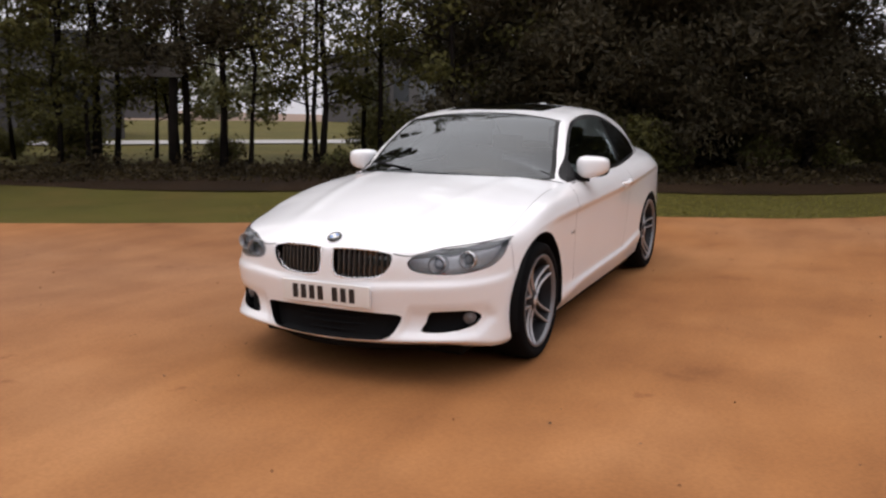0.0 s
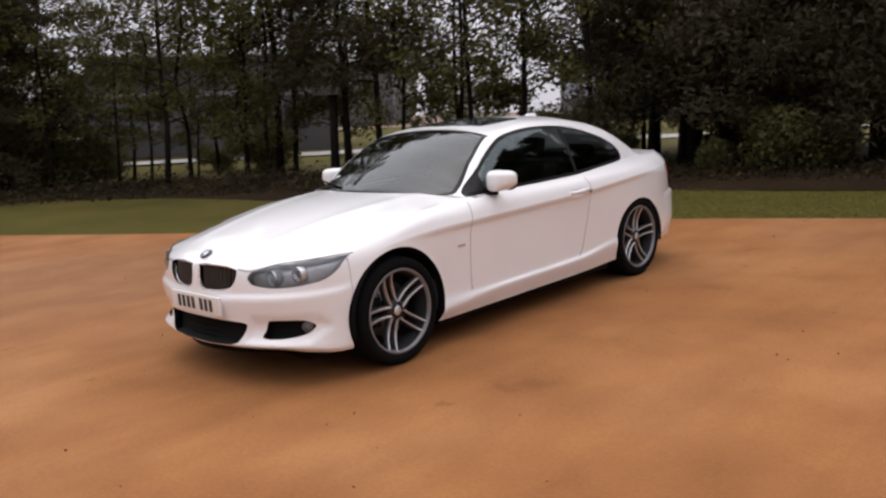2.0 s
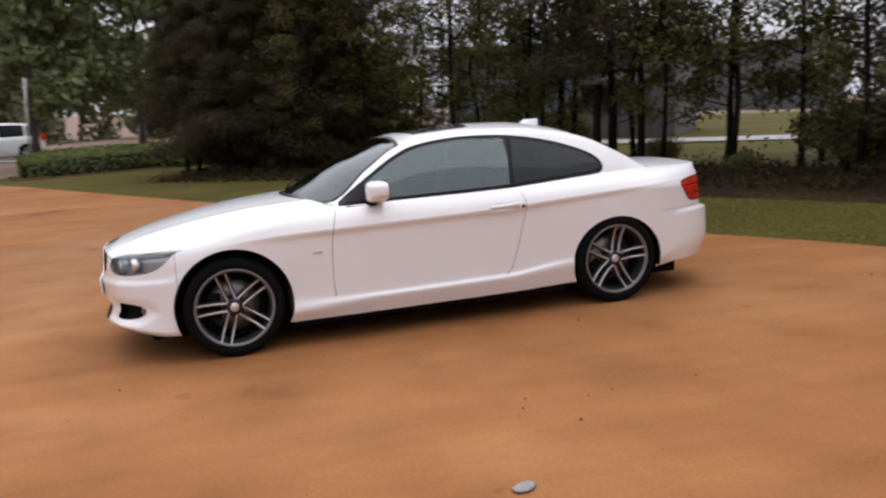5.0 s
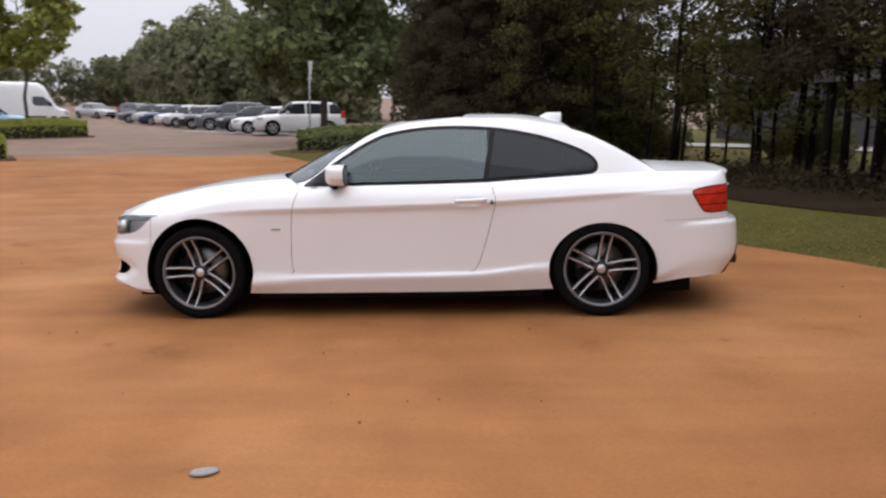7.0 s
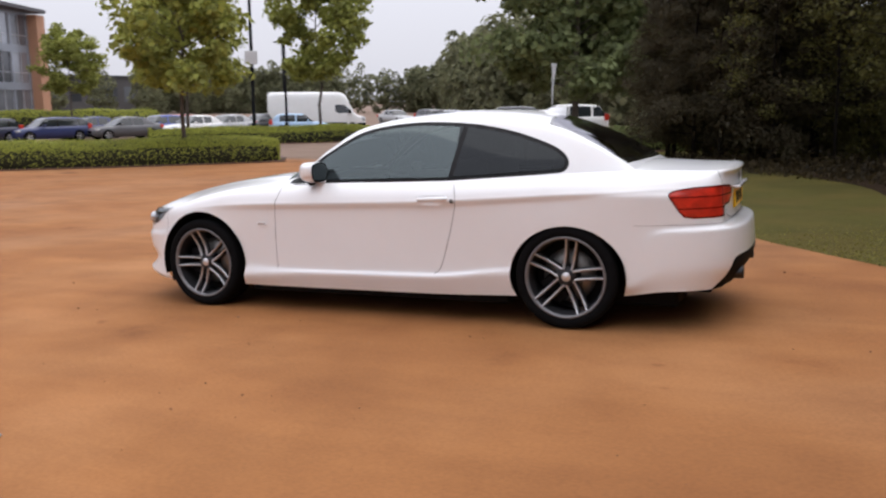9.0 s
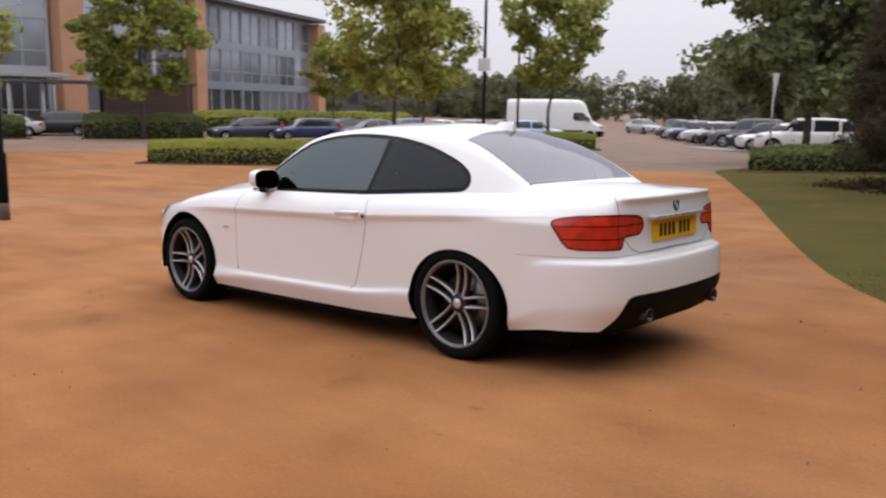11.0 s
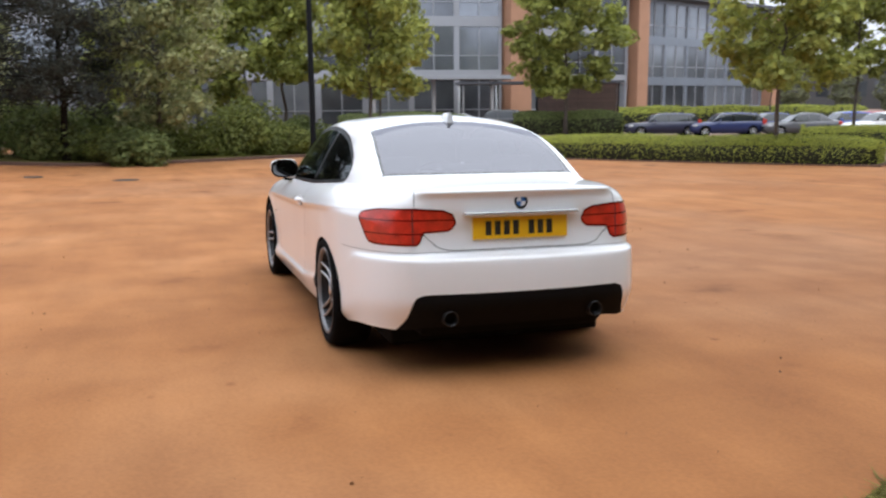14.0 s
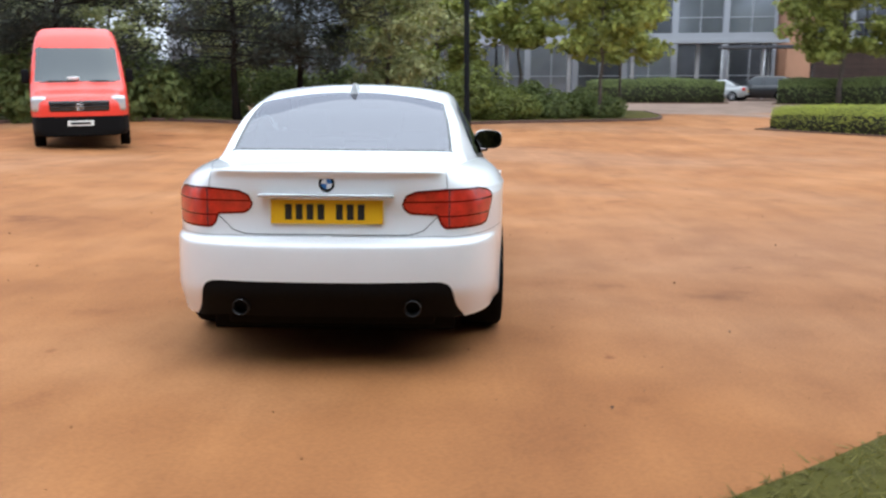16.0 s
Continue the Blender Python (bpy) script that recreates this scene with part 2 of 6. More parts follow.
PAINT = material("white car paint", (0.85, 0.855, 0.87), 0.36, coat=0.9, spread=0.025, scale=3)
BLACK_GLOSS = material("black gloss trim", (0.012, 0.012, 0.013), 0.15, coat=0.5)
BLACK_MATT = material("black plastic", (0.006, 0.006, 0.0065), 0.7, spread=0.2, scale=30)
GAP = material("panel gap", (0.06, 0.06, 0.062), 0.9)
CHROME = material("chrome", (0.75, 0.75, 0.76), 0.12, 1.0)
RIM_FACE = material("machined alloy", (0.47, 0.465, 0.475), 0.22, 0.55, spread=0.12, scale=30)
RIM_LIP = material("satin rim edge", (0.19, 0.19, 0.20), 0.35, 0.3, spread=0.1, scale=30)
LAMP_METAL = material("dull lamp reflector", (0.66, 0.665, 0.68), 0.25, 0.6, spread=0.1, scale=40)
RIM_DARK = material("graphite alloy", (0.035, 0.035, 0.038), 0.4, 0.3, spread=0.1, scale=30)
TYRE = material("tyre rubber", (0.006, 0.006, 0.0065), 1.0, spread=0.3, scale=25, bump=0.002, fine=160)
DISC = material("brake disc", (0.22, 0.21, 0.2), 0.4, 0.9, spread=0.15, scale=40)
for dull in (BLACK_MATT, TYRE, GAP, RIM_DARK):
    dull.node_tree.nodes["Principled BSDF"].inputs["Specular IOR Level"].default_value = 0.09
TRIM = material("satin black window trim", (0.008, 0.008, 0.009), 0.45)
TRIM.node_tree.nodes["Principled BSDF"].inputs["Specular IOR Level"].default_value = 0.2
CABIN = material("dark cabin trim", (0.02, 0.02, 0.021), 0.7, spread=0.2, scale=15)
LEATHER = material("dark grey leather", (0.035, 0.034, 0.035), 0.55, spread=0.2, scale=12)


def window_glass(name, tint, rough=0.0, ior=2.2, sheen=(0.92, 0.97, 1.0)):
    mat = bpy.data.materials.new(name)
    mat.use_nodes = True
    n, l = mat.node_tree.nodes, mat.node_tree.links
    tr, gl, mx, fr = (n.new("ShaderNode" + k) for k in ("BsdfTransparent", "BsdfGlossy", "MixShader", "Fresnel"))
    tr.inputs["Color"].default_value = (*tint, 1)
    gl.inputs["Roughness"].default_value = rough
    gl.inputs["Color"].default_value = (*sheen, 1)
    fr.inputs["IOR"].default_value = ior
    l.new(fr.outputs[0], mx.inputs[0])
    l.new(tr.outputs[0], mx.inputs[1])
    l.new(gl.outputs[0], mx.inputs[2])
    l.new(mx.outputs[0], n["Material Output"].inputs["Surface"])
    return mat


GLASS = window_glass("tinted window glass", (0.17, 0.20, 0.195), ior=2.0, sheen=(0.84, 0.98, 0.98))
GLASS_DARK = window_glass("dark privacy glass", (0.05, 0.055, 0.06), ior=1.45)
GLASS_REAR = window_glass("rear window glass", (0.10, 0.10, 0.11), ior=2.35, sheen=(0.93, 0.925, 1.0))
GLASS_FRONT = window_glass("windscreen glass", (0.10, 0.11, 0.11), ior=1.72)
GLASS_CLEAR = window_glass("clear lamp lens", (0.85, 0.86, 0.88), ior=1.6)
RED_LENS = material("red lamp lens", (0.56, 0.032, 0.014), 0.30, coat=0.35, spread=0.55, scale=17)
RED_DARK = material("deep red lamp lens", (0.14, 0.009, 0.008), 0.25, coat=0.4)
TAIL_PIPE = material("sooty steel", (0.055, 0.055, 0.058), 0.35, 0.8, spread=0.3, scale=30)
PLATE_WHITE = material("white plate", (0.78, 0.78, 0.76), 0.35)
PLATE_YELLOW = material("yellow plate", (0.84, 0.50, 0.012), 0.35)
INK = material("black plate bars", (0.015, 0.015, 0.015), 0.5)
MIRROR = material("mirror glass", (0.22, 0.225, 0.23), 0.03, 1.0)
BADGE_BLUE = material("blue enamel", (0.05, 0.16, 0.42), 0.2, coat=1)
BADGE_WHITE = material("white enamel", (0.8, 0.8, 0.8), 0.2, coat=1)

BARK = material("bark", (0.075, 0.06, 0.048), 0.9, spread=0.45, scale=3, bump=0.02, fine=40)
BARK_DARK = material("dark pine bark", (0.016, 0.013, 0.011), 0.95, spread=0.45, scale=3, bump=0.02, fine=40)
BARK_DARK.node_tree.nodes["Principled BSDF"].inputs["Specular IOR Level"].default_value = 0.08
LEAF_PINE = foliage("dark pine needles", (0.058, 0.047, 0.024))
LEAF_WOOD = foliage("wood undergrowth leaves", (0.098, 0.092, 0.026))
LEAF_MAPLE = foliage("fresh green maple leaves", (0.270, 0.290, 0.070))
LEAF_SHRUB = foliage("shrub leaves", (0.140, 0.165, 0.052))
# distance haze is put into this paler leaf colour
LEAF_FAR = foliage("haze-paled far leaves", (0.185, 0.190, 0.105))
LEAF_HEDGE = foliage("clipped hedge leaves", (0.33, 0.35, 0.060), 0.28)

# ---- ground: one sheet, gently dished ----
def ground_z(x, y):
    x, y = np.asarray(x, float), np.asarray(y, float)
    return -0.75 * np.tanh(x / 20.5) * (1 - 0.5 * smooth(3, 10, y)) + 0.12 * np.tanh(y / 9.0)


def gz(x, y):
    return float(ground_z(x, y))


VERGE = catmull([(-40, 34), (-14, 12.5), (-7.8, 5.0), (-5.3, 2.35), (-4.55, 0.55), (-3.99, -0.75), (-3.36, -1.80), (-2.2, -3.4), (-1.05, -5.6), (0.30, -8.4), (1.6, -11.1), (3.1, -14.0), (5.1, -17.9), (6.7, -21.0), (6.6, -23.0), (4.5, -26), (-4, -33), (-30, -40)], 200)
GRASS = np.vstack([VERGE, [(-600, -60), (-600, 60)]])
gx = np.concatenate([-np.geomspace(2500, 45, 22), np.linspace(-42, -10, 28), np.linspace(-9.6, 16, 86), np.linspace(16.6, 70, 70), np.geomspace(75, 2500, 22)])
gy = np.concatenate([-np.geomspace(2500, 75, 22), np.linspace(-70, -26, 60), np.linspace(-25.5, 14, 126), np.linspace(14.6, 45, 40), np.geomspace(50, 2500, 22)])
GX, GY = np.meshgrid(gx, gy, indexing="ij")
rough_z = np.random.default_rng(3).normal(0, 0.0014, GX.shape) * (np.hypot(GX, GY) < 60) * (np.hypot(GX / 2.6, GY / 1.3) > 1)
bm = grid_bm(np.stack([GX, GY, ground_z(GX, GY) + rough_z], -1))
grass_phi = lambda p: np.where(np.hypot(p[:, 0], p[:, 1]) < 620, polydist(p[:, 0], p[:, 1], GRASS), 5.0)
cut(bm, grass_phi)
for f, k in zip(bm.faces, grass_phi(centres(bm)) < 0):
    f.material_index = int(k)


def ground_material():
    """Orange sandy gravel over asphalt: sand in the yard, worn grey-brown asphalt beyond."""
    mat = bpy.data.materials.new("sandy yard")
    mat.use_nodes = True
    n, l = mat.node_tree.nodes, mat.node_tree.links
    p = n["Principled BSDF"]
    p.inputs["Roughness"].default_value = 0.9
    p.inputs["Specular IOR Level"].default_value = 0.28
    co = n.new("ShaderNodeTexCoord")

    def tex(scale, detail=4.0):
        t = n.new("ShaderNodeTexNoise")
        t.inputs["Scale"].default_value, t.inputs["Detail"].default_value = scale, detail
        l.new(co.outputs["Object"], t.inputs["Vector"])
        return t.outputs["Fac"]

    def streak(scale, along, turn, detail=5.0):
        """Noise drawn out along one direction of the yard."""
        mp, t = n.new("ShaderNodeMapping"), n.new("ShaderNodeTexNoise")
        mp.inputs["Rotation"].default_value = (0, 0, radians(turn))
        mp.inputs["Scale"].default_value = (scale / along, scale, scale)
        t.inputs["Scale"].default_value, t.inputs["Detail"].default_value = 1.0, detail
        t.inputs["Distortion"].default_value = 0.6
        l.new(co.outputs["Object"], mp.inputs["Vector"])
        l.new(mp.outputs[0], t.inputs["Vector"])
        return t.outputs["Fac"]

    def ramp(fac, stops):
        r = n.new("ShaderNodeValToRGB")
        while len(r.color_ramp.elements) < len(stops):
            r.color_ramp.elements.new(0.5)
        for e, (at, col) in zip(r.color_ramp.elements, stops):
            e.position, e.color = at, (*col, 1)
        l.new(fac, r.inputs[0])
        return r.outputs[0]

    def mix(fac, a, b, mode="MIX"):
        m = n.new("ShaderNodeMixRGB")
        m.blend_type = mode
        for s, v in zip(m.inputs, (fac, a, b)):
            if isinstance(v, (int, float)):
                s.default_value = v
            else:
                l.new(v, s)
        return m.outputs[0]

    def math_node(op, a, b, clamp=False):
        m = n.new("ShaderNodeMath")
        m.operation, m.use_clamp = op, clamp
        for s, v in zip(m.inputs, (a, b)):
            if isinstance(v, (int, float)):
                s.default_value = v
            else:
                l.new(v, s)
        return m.outputs[0]

    sand = ramp(tex(0.45, 7), [(0.28, (0.243, 0.096, 0.030)), (0.5, (0.297, 0.125, 0.041)), (0.72, (0.342, 0.158, 0.061))])
    packed = ramp(tex(0.7, 5), [(0.3, (0.209, 0.106, 0.057)), (0.7, (0.281, 0.155, 0.089))])
    sand = mix(ramp(tex(0.11, 4), [(0.50, (0, 0, 0)), (0.66, (0.5, 0.5, 0.5))]), sand, packed)
    drive = ramp(streak(1.3, 5.0, 28), [(0.34, (0.91, 0.895, 0.89)), (0.52, (1.0, 1.0, 1.0)), (0.68, (1.10, 1.11, 1.13))])
    sweep = ramp(streak(3.6, 7.0, -14), [(0.33, (0.95, 0.945, 0.94)), (0.50, (1.0, 1.0, 1.0)), (0.70, (1.05, 1.05, 1.055))])
    blotch = ramp(tex(1.9, 7), [(0.34, (0.90, 0.885, 0.88)), (0.50, (1.0, 1.0, 1.0)), (0.66, (1.08, 1.09, 1.10))])
    damp = ramp(tex(0.9, 8), [(0.27, (0.66, 0.60, 0.58)), (0.36, (1.0, 1.0, 1.0))])
    grain = ramp(tex(55, 3), [(0.3, (0.90, 0.895, 0.89)), (0.65, (1.06, 1.055, 1.05))])
    for layer in (drive, sweep, blotch, damp, grain):
        sand = mix(1.0, sand, layer, "MULTIPLY")
    spots = ramp(tex(4.2, 2), [(0.72, (1, 1, 1)), (0.80, (0.66, 0.60, 0.57))])
    sand = mix(1.0, sand, spots, "MULTIPLY")
    tarmac = ramp(tex(0.8, 6), [(0.3, (0.17, 0.115, 0.085)), (0.7, (0.24, 0.165, 0.125))])
    tarmac = mix(1.0, tarmac, grain, "MULTIPLY")
    sep = n.new("ShaderNodeSeparateXYZ")
    l.new(co.outputs["Object"], sep.inputs[0])
    wob = math_node("MULTIPLY", tex(0.25, 5), 9.0)
    far_y = math_node("MULTIPLY", math_node("ADD", sep.outputs[1], 17.6), -0.30)
    far_x = math_node("MULTIPLY", math_node("SUBTRACT", sep.outputs[0], 34.0), 0.28)
    edge = math_node("ADD", math_node("MAXIMUM", far_y, far_x), math_node("MULTIPLY", math_node("SUBTRACT", wob, 4.5), 0.5), True)
    l.new(mix(edge, sand, tarmac), p.inputs["Base Color"])
    bp = n.new("ShaderNodeBump")
    bp.inputs["Strength"].default_value, bp.inputs["Distance"].default_value = 0.3, 0.007
    l.new(mix(0.5, tex(90, 2), tex(14, 4)), bp.inputs["Height"])
    l.new(bp.outputs[0], p.inputs["Normal"])
    return mat


GROUND = ground_material()
TURF = material("mown grass", (0.070, 0.062, 0.012), 0.95, spread=0.4, scale=0.6, bump=0.012, fine=60)
tn, tl = TURF.node_tree.nodes, TURF.node_tree.links
tn["Principled BSDF"].inputs["Specular IOR Level"].default_value = 0.15
worn, fade, blend, place = (tn.new("ShaderNode" + k) for k in ("TexNoise", "MapRange", "MixRGB", "TexCoord"))
worn.inputs["Scale"].default_value, worn.inputs["Detail"].default_value = 0.9, 6
fade.inputs["From Min"].default_value, fade.inputs["From Max"].default_value = 0.45, 0.70
fade.inputs["To Max"].default_value = 0.7
blend.inputs[2].default_value = (0.100, 0.074, 0.018, 1)
tl.new(place.outputs["Object"], worn.inputs["Vector"])
tl.new(worn.outputs["Fac"], fade.inputs["Value"])
tl.new(fade.outputs[0], blend.inputs[0])
tl.new(tn["Principled BSDF"].inputs["Base Color"].links[0].from_socket, blend.inputs[1])
tl.new(blend.outputs[0], tn["Principled BSDF"].inputs["Base Color"])
tagged(solid("ground", bm, [GROUND, TURF], kind="structure", label="orange sandy gravel yard with mown grass verge", smooth_faces=True), category="ground")

# ---- the parked coupe: nose to +x, its own left to +y, tyres on z = 0 ----
car = thing("coupe_car", LEAN @ pose(0, 0.025, 0), "glossy white two-door coupe parked on sandy gravel", "car")
HUB_F, HUB_R, HUB_Z = 1.38, -1.38, 0.325

# plan outline of the widest line, from the nose round the left side to the tail
OUT = np.array([(2.195, 0), (2.185, 0.2), (2.146, 0.4), (2.078, 0.597), (1.970, 0.728), (1.808, 0.808), (1.60, 0.852), (1.38, 0.874),
                (1.0, 0.872), (0.5, 0.868), (0, 0.868), (-0.5, 0.872), (-1.0, 0.874), (-1.38, 0.868), (-1.7, 0.848), (-1.985, 0.800),
                (-2.178, 0.730), (-2.303, 0.630), (-2.365, 0.49), (-2.399, 0.28), (-2.408, 0)])
# profiles of (height, inset) from the shoulder rim down to the tuck under the sill, by place along the outline
PROFILE = {
    0: [(0.700, 0.058), (0.688, 0.036), (0.660, 0.024), (0.600, 0.014), (0.530, 0.008), (0.450, 0.0), (0.340, 0.012), (0.236, 0.0), (0.205, 0.05)],
    2: [(0.695, 0.066), (0.682, 0.046), (0.655, 0.032), (0.600, 0.022), (0.545, 0.018), (0.500, 0.0), (0.340, 0.018), (0.248, -0.008), (0.218, 0.04)],
    3: [(0.695, 0.080), (0.682, 0.060), (0.655, 0.042), (0.600, 0.026), (0.550, 0.018), (0.505, 0.0), (0.340, 0.020), (0.252, -0.012), (0.224, 0.03)],
    4: [(0.706, 0.070), (0.693, 0.050), (0.666, 0.033), (0.609, 0.021), (0.554, 0.015), (0.510, 0.0), (0.340, 0.013), (0.240, -0.006), (0.208, 0.02)],
    5: [(0.722, 0.060), (0.708, 0.040), (0.680, 0.024), (0.620, 0.016), (0.560, 0.012), (0.515, 0.0), (0.340, 0.006), (0.215, 0.002), (0.182, 0.02)],
    6: [(0.765, 0.085), (0.752, 0.055), (0.725, 0.030), (0.680, 0.012), (0.620, 0.004), (0.520, 0.0), (0.380, 0.006), (0.225, 0.01), (0.178, 0.04)],
    7: [(0.820, 0.110), (0.808, 0.074), (0.785, 0.042), (0.735, 0.014), (0.690, 0.008), (0.600, 0.002), (0.420, 0.01), (0.245, 0.015), (0.195, 0.05)],
    8: [(0.880, 0.122), (0.868, 0.086), (0.840, 0.046), (0.760, 0.004), (0.716, 0.015), (0.600, 0.018), (0.350, 0.026), (0.255, 0.008), (0.174, 0.05)],
    9: [(0.903, 0.094), (0.888, 0.072), (0.846, 0.034), (0.770, -0.002), (0.722, 0.016), (0.600, 0.020), (0.318, 0.026), (0.280, 0.008), (0.172, 0.05)],
    11: [(0.914, 0.088), (0.898, 0.068), (0.858, 0.032), (0.790, -0.002), (0.742, 0.016), (0.600, 0.022), (0.330, 0.028), (0.294, 0.008), (0.176, 0.05)],
    12: [(0.938, 0.118), (0.924, 0.090), (0.884, 0.040), (0.815, -0.002), (0.770, 0.012), (0.620, 0.014), (0.390, 0.020), (0.336, 0.008), (0.190, 0.05)],
    13: [(0.956, 0.156), (0.943, 0.120), (0.904, 0.050), (0.835, -0.002), (0.790, 0.008), (0.660, 0.004), (0.420, 0.010), (0.265, 0.012), (0.200, 0.06)],
    14: [(0.962, 0.190), (0.950, 0.152), (0.914, 0.074), (0.845, 0.008), (0.810, 0.002), (0.660, 0.004), (0.440, 0.006), (0.275, 0.010), (0.215, 0.05)],
    15: [(0.960, 0.188), (0.949, 0.152), (0.914, 0.090), (0.858, 0.042), (0.800, 0.022), (0.640, 0.022), (0.600, 0.008), (0.400, 0.004), (0.250, 0.03)],
    17: [(0.954, 0.130), (0.943, 0.110), (0.912, 0.086), (0.858, 0.066), (0.740, 0.056), (0.640, 0.050), (0.612, 0.008), (0.420, 0.002), (0.255, 0.06)],
    18: [(0.957, 0.090), (0.945, 0.080), (0.912, 0.090), (0.862, 0.086), (0.745, 0.092), (0.640, 0.080), (0.614, 0.014), (0.420, 0.0), (0.268, 0.07)],
    20: [(0.959, 0.092), (0.947, 0.082), (0.914, 0.100), (0.862, 0.098), (0.745, 0.112), (0.640, 0.098), (0.615, 0.018), (0.420, 0.0), (0.268, 0.08)],
}
NS, NK = 361, 57
q_line = np.linspace(0, len(OUT) - 1, NS)
full = catmull(np.vstack([OUT[1:4][::-1] * (1, -1), OUT, OUT[-4:-1][::-1] * (1, -1)]), (len(OUT) + 5) * 40 + 1)
q_full = np.linspace(-3, len(OUT) + 2, len(full))
line = np.stack([np.interp(q_line, q_full, full[:, i]) for i in (0, 1)], -1)
step = np.gradient(full, axis=0)
turn_x, turn_y = (np.interp(q_line, q_full, c) for c in (step[:, 1], -step[:, 0]))
out_n = -np.stack([turn_x, turn_y], -1)
out_n *= np.sign((out_n * (line - (0, 0))).sum(1, keepdims=True) + 1e-9)
out_n /= np.linalg.norm(out_n, axis=1, keepdims=True)
k_line = np.linspace(0, 8, NK)
prof = np.zeros((NS, 9, 2))
for k in range(9):
    for c in range(2):
        prof[:, k, c] = pchip(q_line, [(q, rows[k][c]) for q, rows in PROFILE.items()])
W = np.zeros((NS, NK, 3))
for i in range(NS):
    zz = pchip(k_line, list(enumerate(prof[i, :, 0])))
    ins = pchip(k_line, list(enumerate(prof[i, :, 1])))
    sharp_k = np.exp(-((k_line - 3) / 0.55) ** 2) * float(smooth(5.8, 7.5, q_line[i]) * smooth(16.5, 15.0, q_line[i]))
    zz += sharp_k * (np.interp(k_line, np.arange(9), prof[i, :, 0]) - zz)       # the waist crease stays crisp
    ins += sharp_k * (np.interp(k_line, np.arange(9), prof[i, :, 1]) - ins)
    W[i, :, 0] = line[i, 0] - out_n[i, 0] * ins
    W[i, :, 1] = line[i, 1] - out_n[i, 1] * ins
    W[i, :, 2] = zz
# sunken panel with a ledge round each fog lamp
FOG_BED = np.array([(0.385, 0.262), (0.43, 0.398), (0.765, 0.404), (0.80, 0.345), (0.735, 0.262)])
bed = 0.016 * smooth(0.004, -0.022, polydist(W[:, :, 1].ravel(), W[:, :, 2].ravel(), FOG_BED)).reshape(NS, NK) * (W[:, :, 0] > 1.5)
W[:, :, 0] -= bed * out_n[:, 0][:, None]
W[:, :, 1] -= bed * out_n[:, 1][:, None]
# hollow behind each door handle
cup = 0.020 * np.exp(-((W[:, :, 0] + 0.50) / 0.075) ** 4 - ((W[:, :, 2] - 0.792) / 0.024) ** 4) * (W[:, :, 1] > 0.7)
W[:, :, 1] -= cup
W[0, :, 1] = W[-1, :, 1] = 0
rim = W[:, 0, :]                       # shoulder rim: nose to tail
arc = np.concatenate([[0], np.cumsum(np.linalg.norm(np.diff(line, axis=0), axis=1))])
arc_tail = arc[-1] - arc


def rim_at(x, c):
    """The rim's y or z by x, along the flank."""
    order = np.argsort(rim[:, 0])
    return np.interp(x, rim[order, 0], rim[order, c])


# bonnet and boot deck: rows across the car, crowned
def deck(xs, crown, power):
    v = np.linspace(0, 1, 33)
    P = np.zeros((len(xs), 33, 3))
    for i, x in enumerate(xs):
        yr, zr, zc = rim_at(x, 1), rim_at(x, 2), pchip(x, crown)
        P[i, :, 0] = x
        P[i, :, 1] = yr * (1 - v)
        P[i, :, 2] = zr + (zc - zr) * (1 - (1 - v) ** power)
    return P


BONNET_CROWN = [(2.137, 0.700), (2.09, 0.728), (1.97, 0.774), (1.75, 0.832), (1.5, 0.884), (1.2, 0.926), (0.9, 0.952), (0.55, 0.975)]
BOOT_CROWN = [(-1.50, 1.016), (-1.8, 1.000), (-2.1, 0.981), (-2.27, 0.974), (-2.314, 0.961)]
bonnet_grid = deck(np.concatenate([rim[1:100:2, 0][rim[1:100:2, 0] > 1.75], np.linspace(1.74, 0.5, 70)]), BONNET_CROWN, 2.3)
for row in bonnet_grid:                # a raised crease along each half of the bonnet
    yc = 0.34 + 0.16 * (2.0 - row[:, 0]) / 1.2
    row[:, 2] += 0.007 * np.exp(-((row[:, 1] - yc) / 0.055) ** 2) * smooth(2.05, 1.75, row[:, 0]) * smooth(0.62, 0.95, row[:, 0])
boot_grid = deck(np.concatenate([np.linspace(-1.50, -2.17, 40), np.linspace(-2.18, rim[-1, 0] + 1e-4, 40)]), BOOT_CROWN, 2.0)

# cabin: side glass line up to the roof rail, and over to the centre
RAIL_Y = [(0.885, 0.02), (0.86, 0.24), (0.82, 0.42), (0.74, 0.60), (0.66, 0.715), (0.4, 0.655), (0.136, 0.592), (-0.2, 0.575), (-0.66, 0.566), (-1.0, 0.556), (-1.21, 0.566), (-1.5, 0.60), (-1.72, 0.615), (-1.82, 0.60)]
RAIL_Z = [(0.885, 0.950), (0.82, 0.941), (0.74, 0.929), (0.66, 0.921), (0.4, 1.110), (0.136, 1.265), (-0.1, 1.305), (-0.45, 1.326), (-0.8, 1.313), (-1.1, 1.272), (-1.3, 1.220), (-1.5, 1.127), (-1.72, 0.998), (-1.82, 0.935)]
CENTRE_Z = [(0.885, 0.957), (0.6, 1.108), (0.4, 1.203), (0.1, 1.316), (-0.1, 1.350), (-0.45, 1.374), (-0.8, 1.366), (-1.13, 1.318), (-1.4, 1.208), (-1.7, 1.034), (-1.82, 0.968)]
cabin_x = np.concatenate([np.linspace(0.885, 0.66, 26), np.linspace(0.65, -1.82, 190)])
NV = 49
cabin = np.zeros((len(cabin_x), NV, 3))
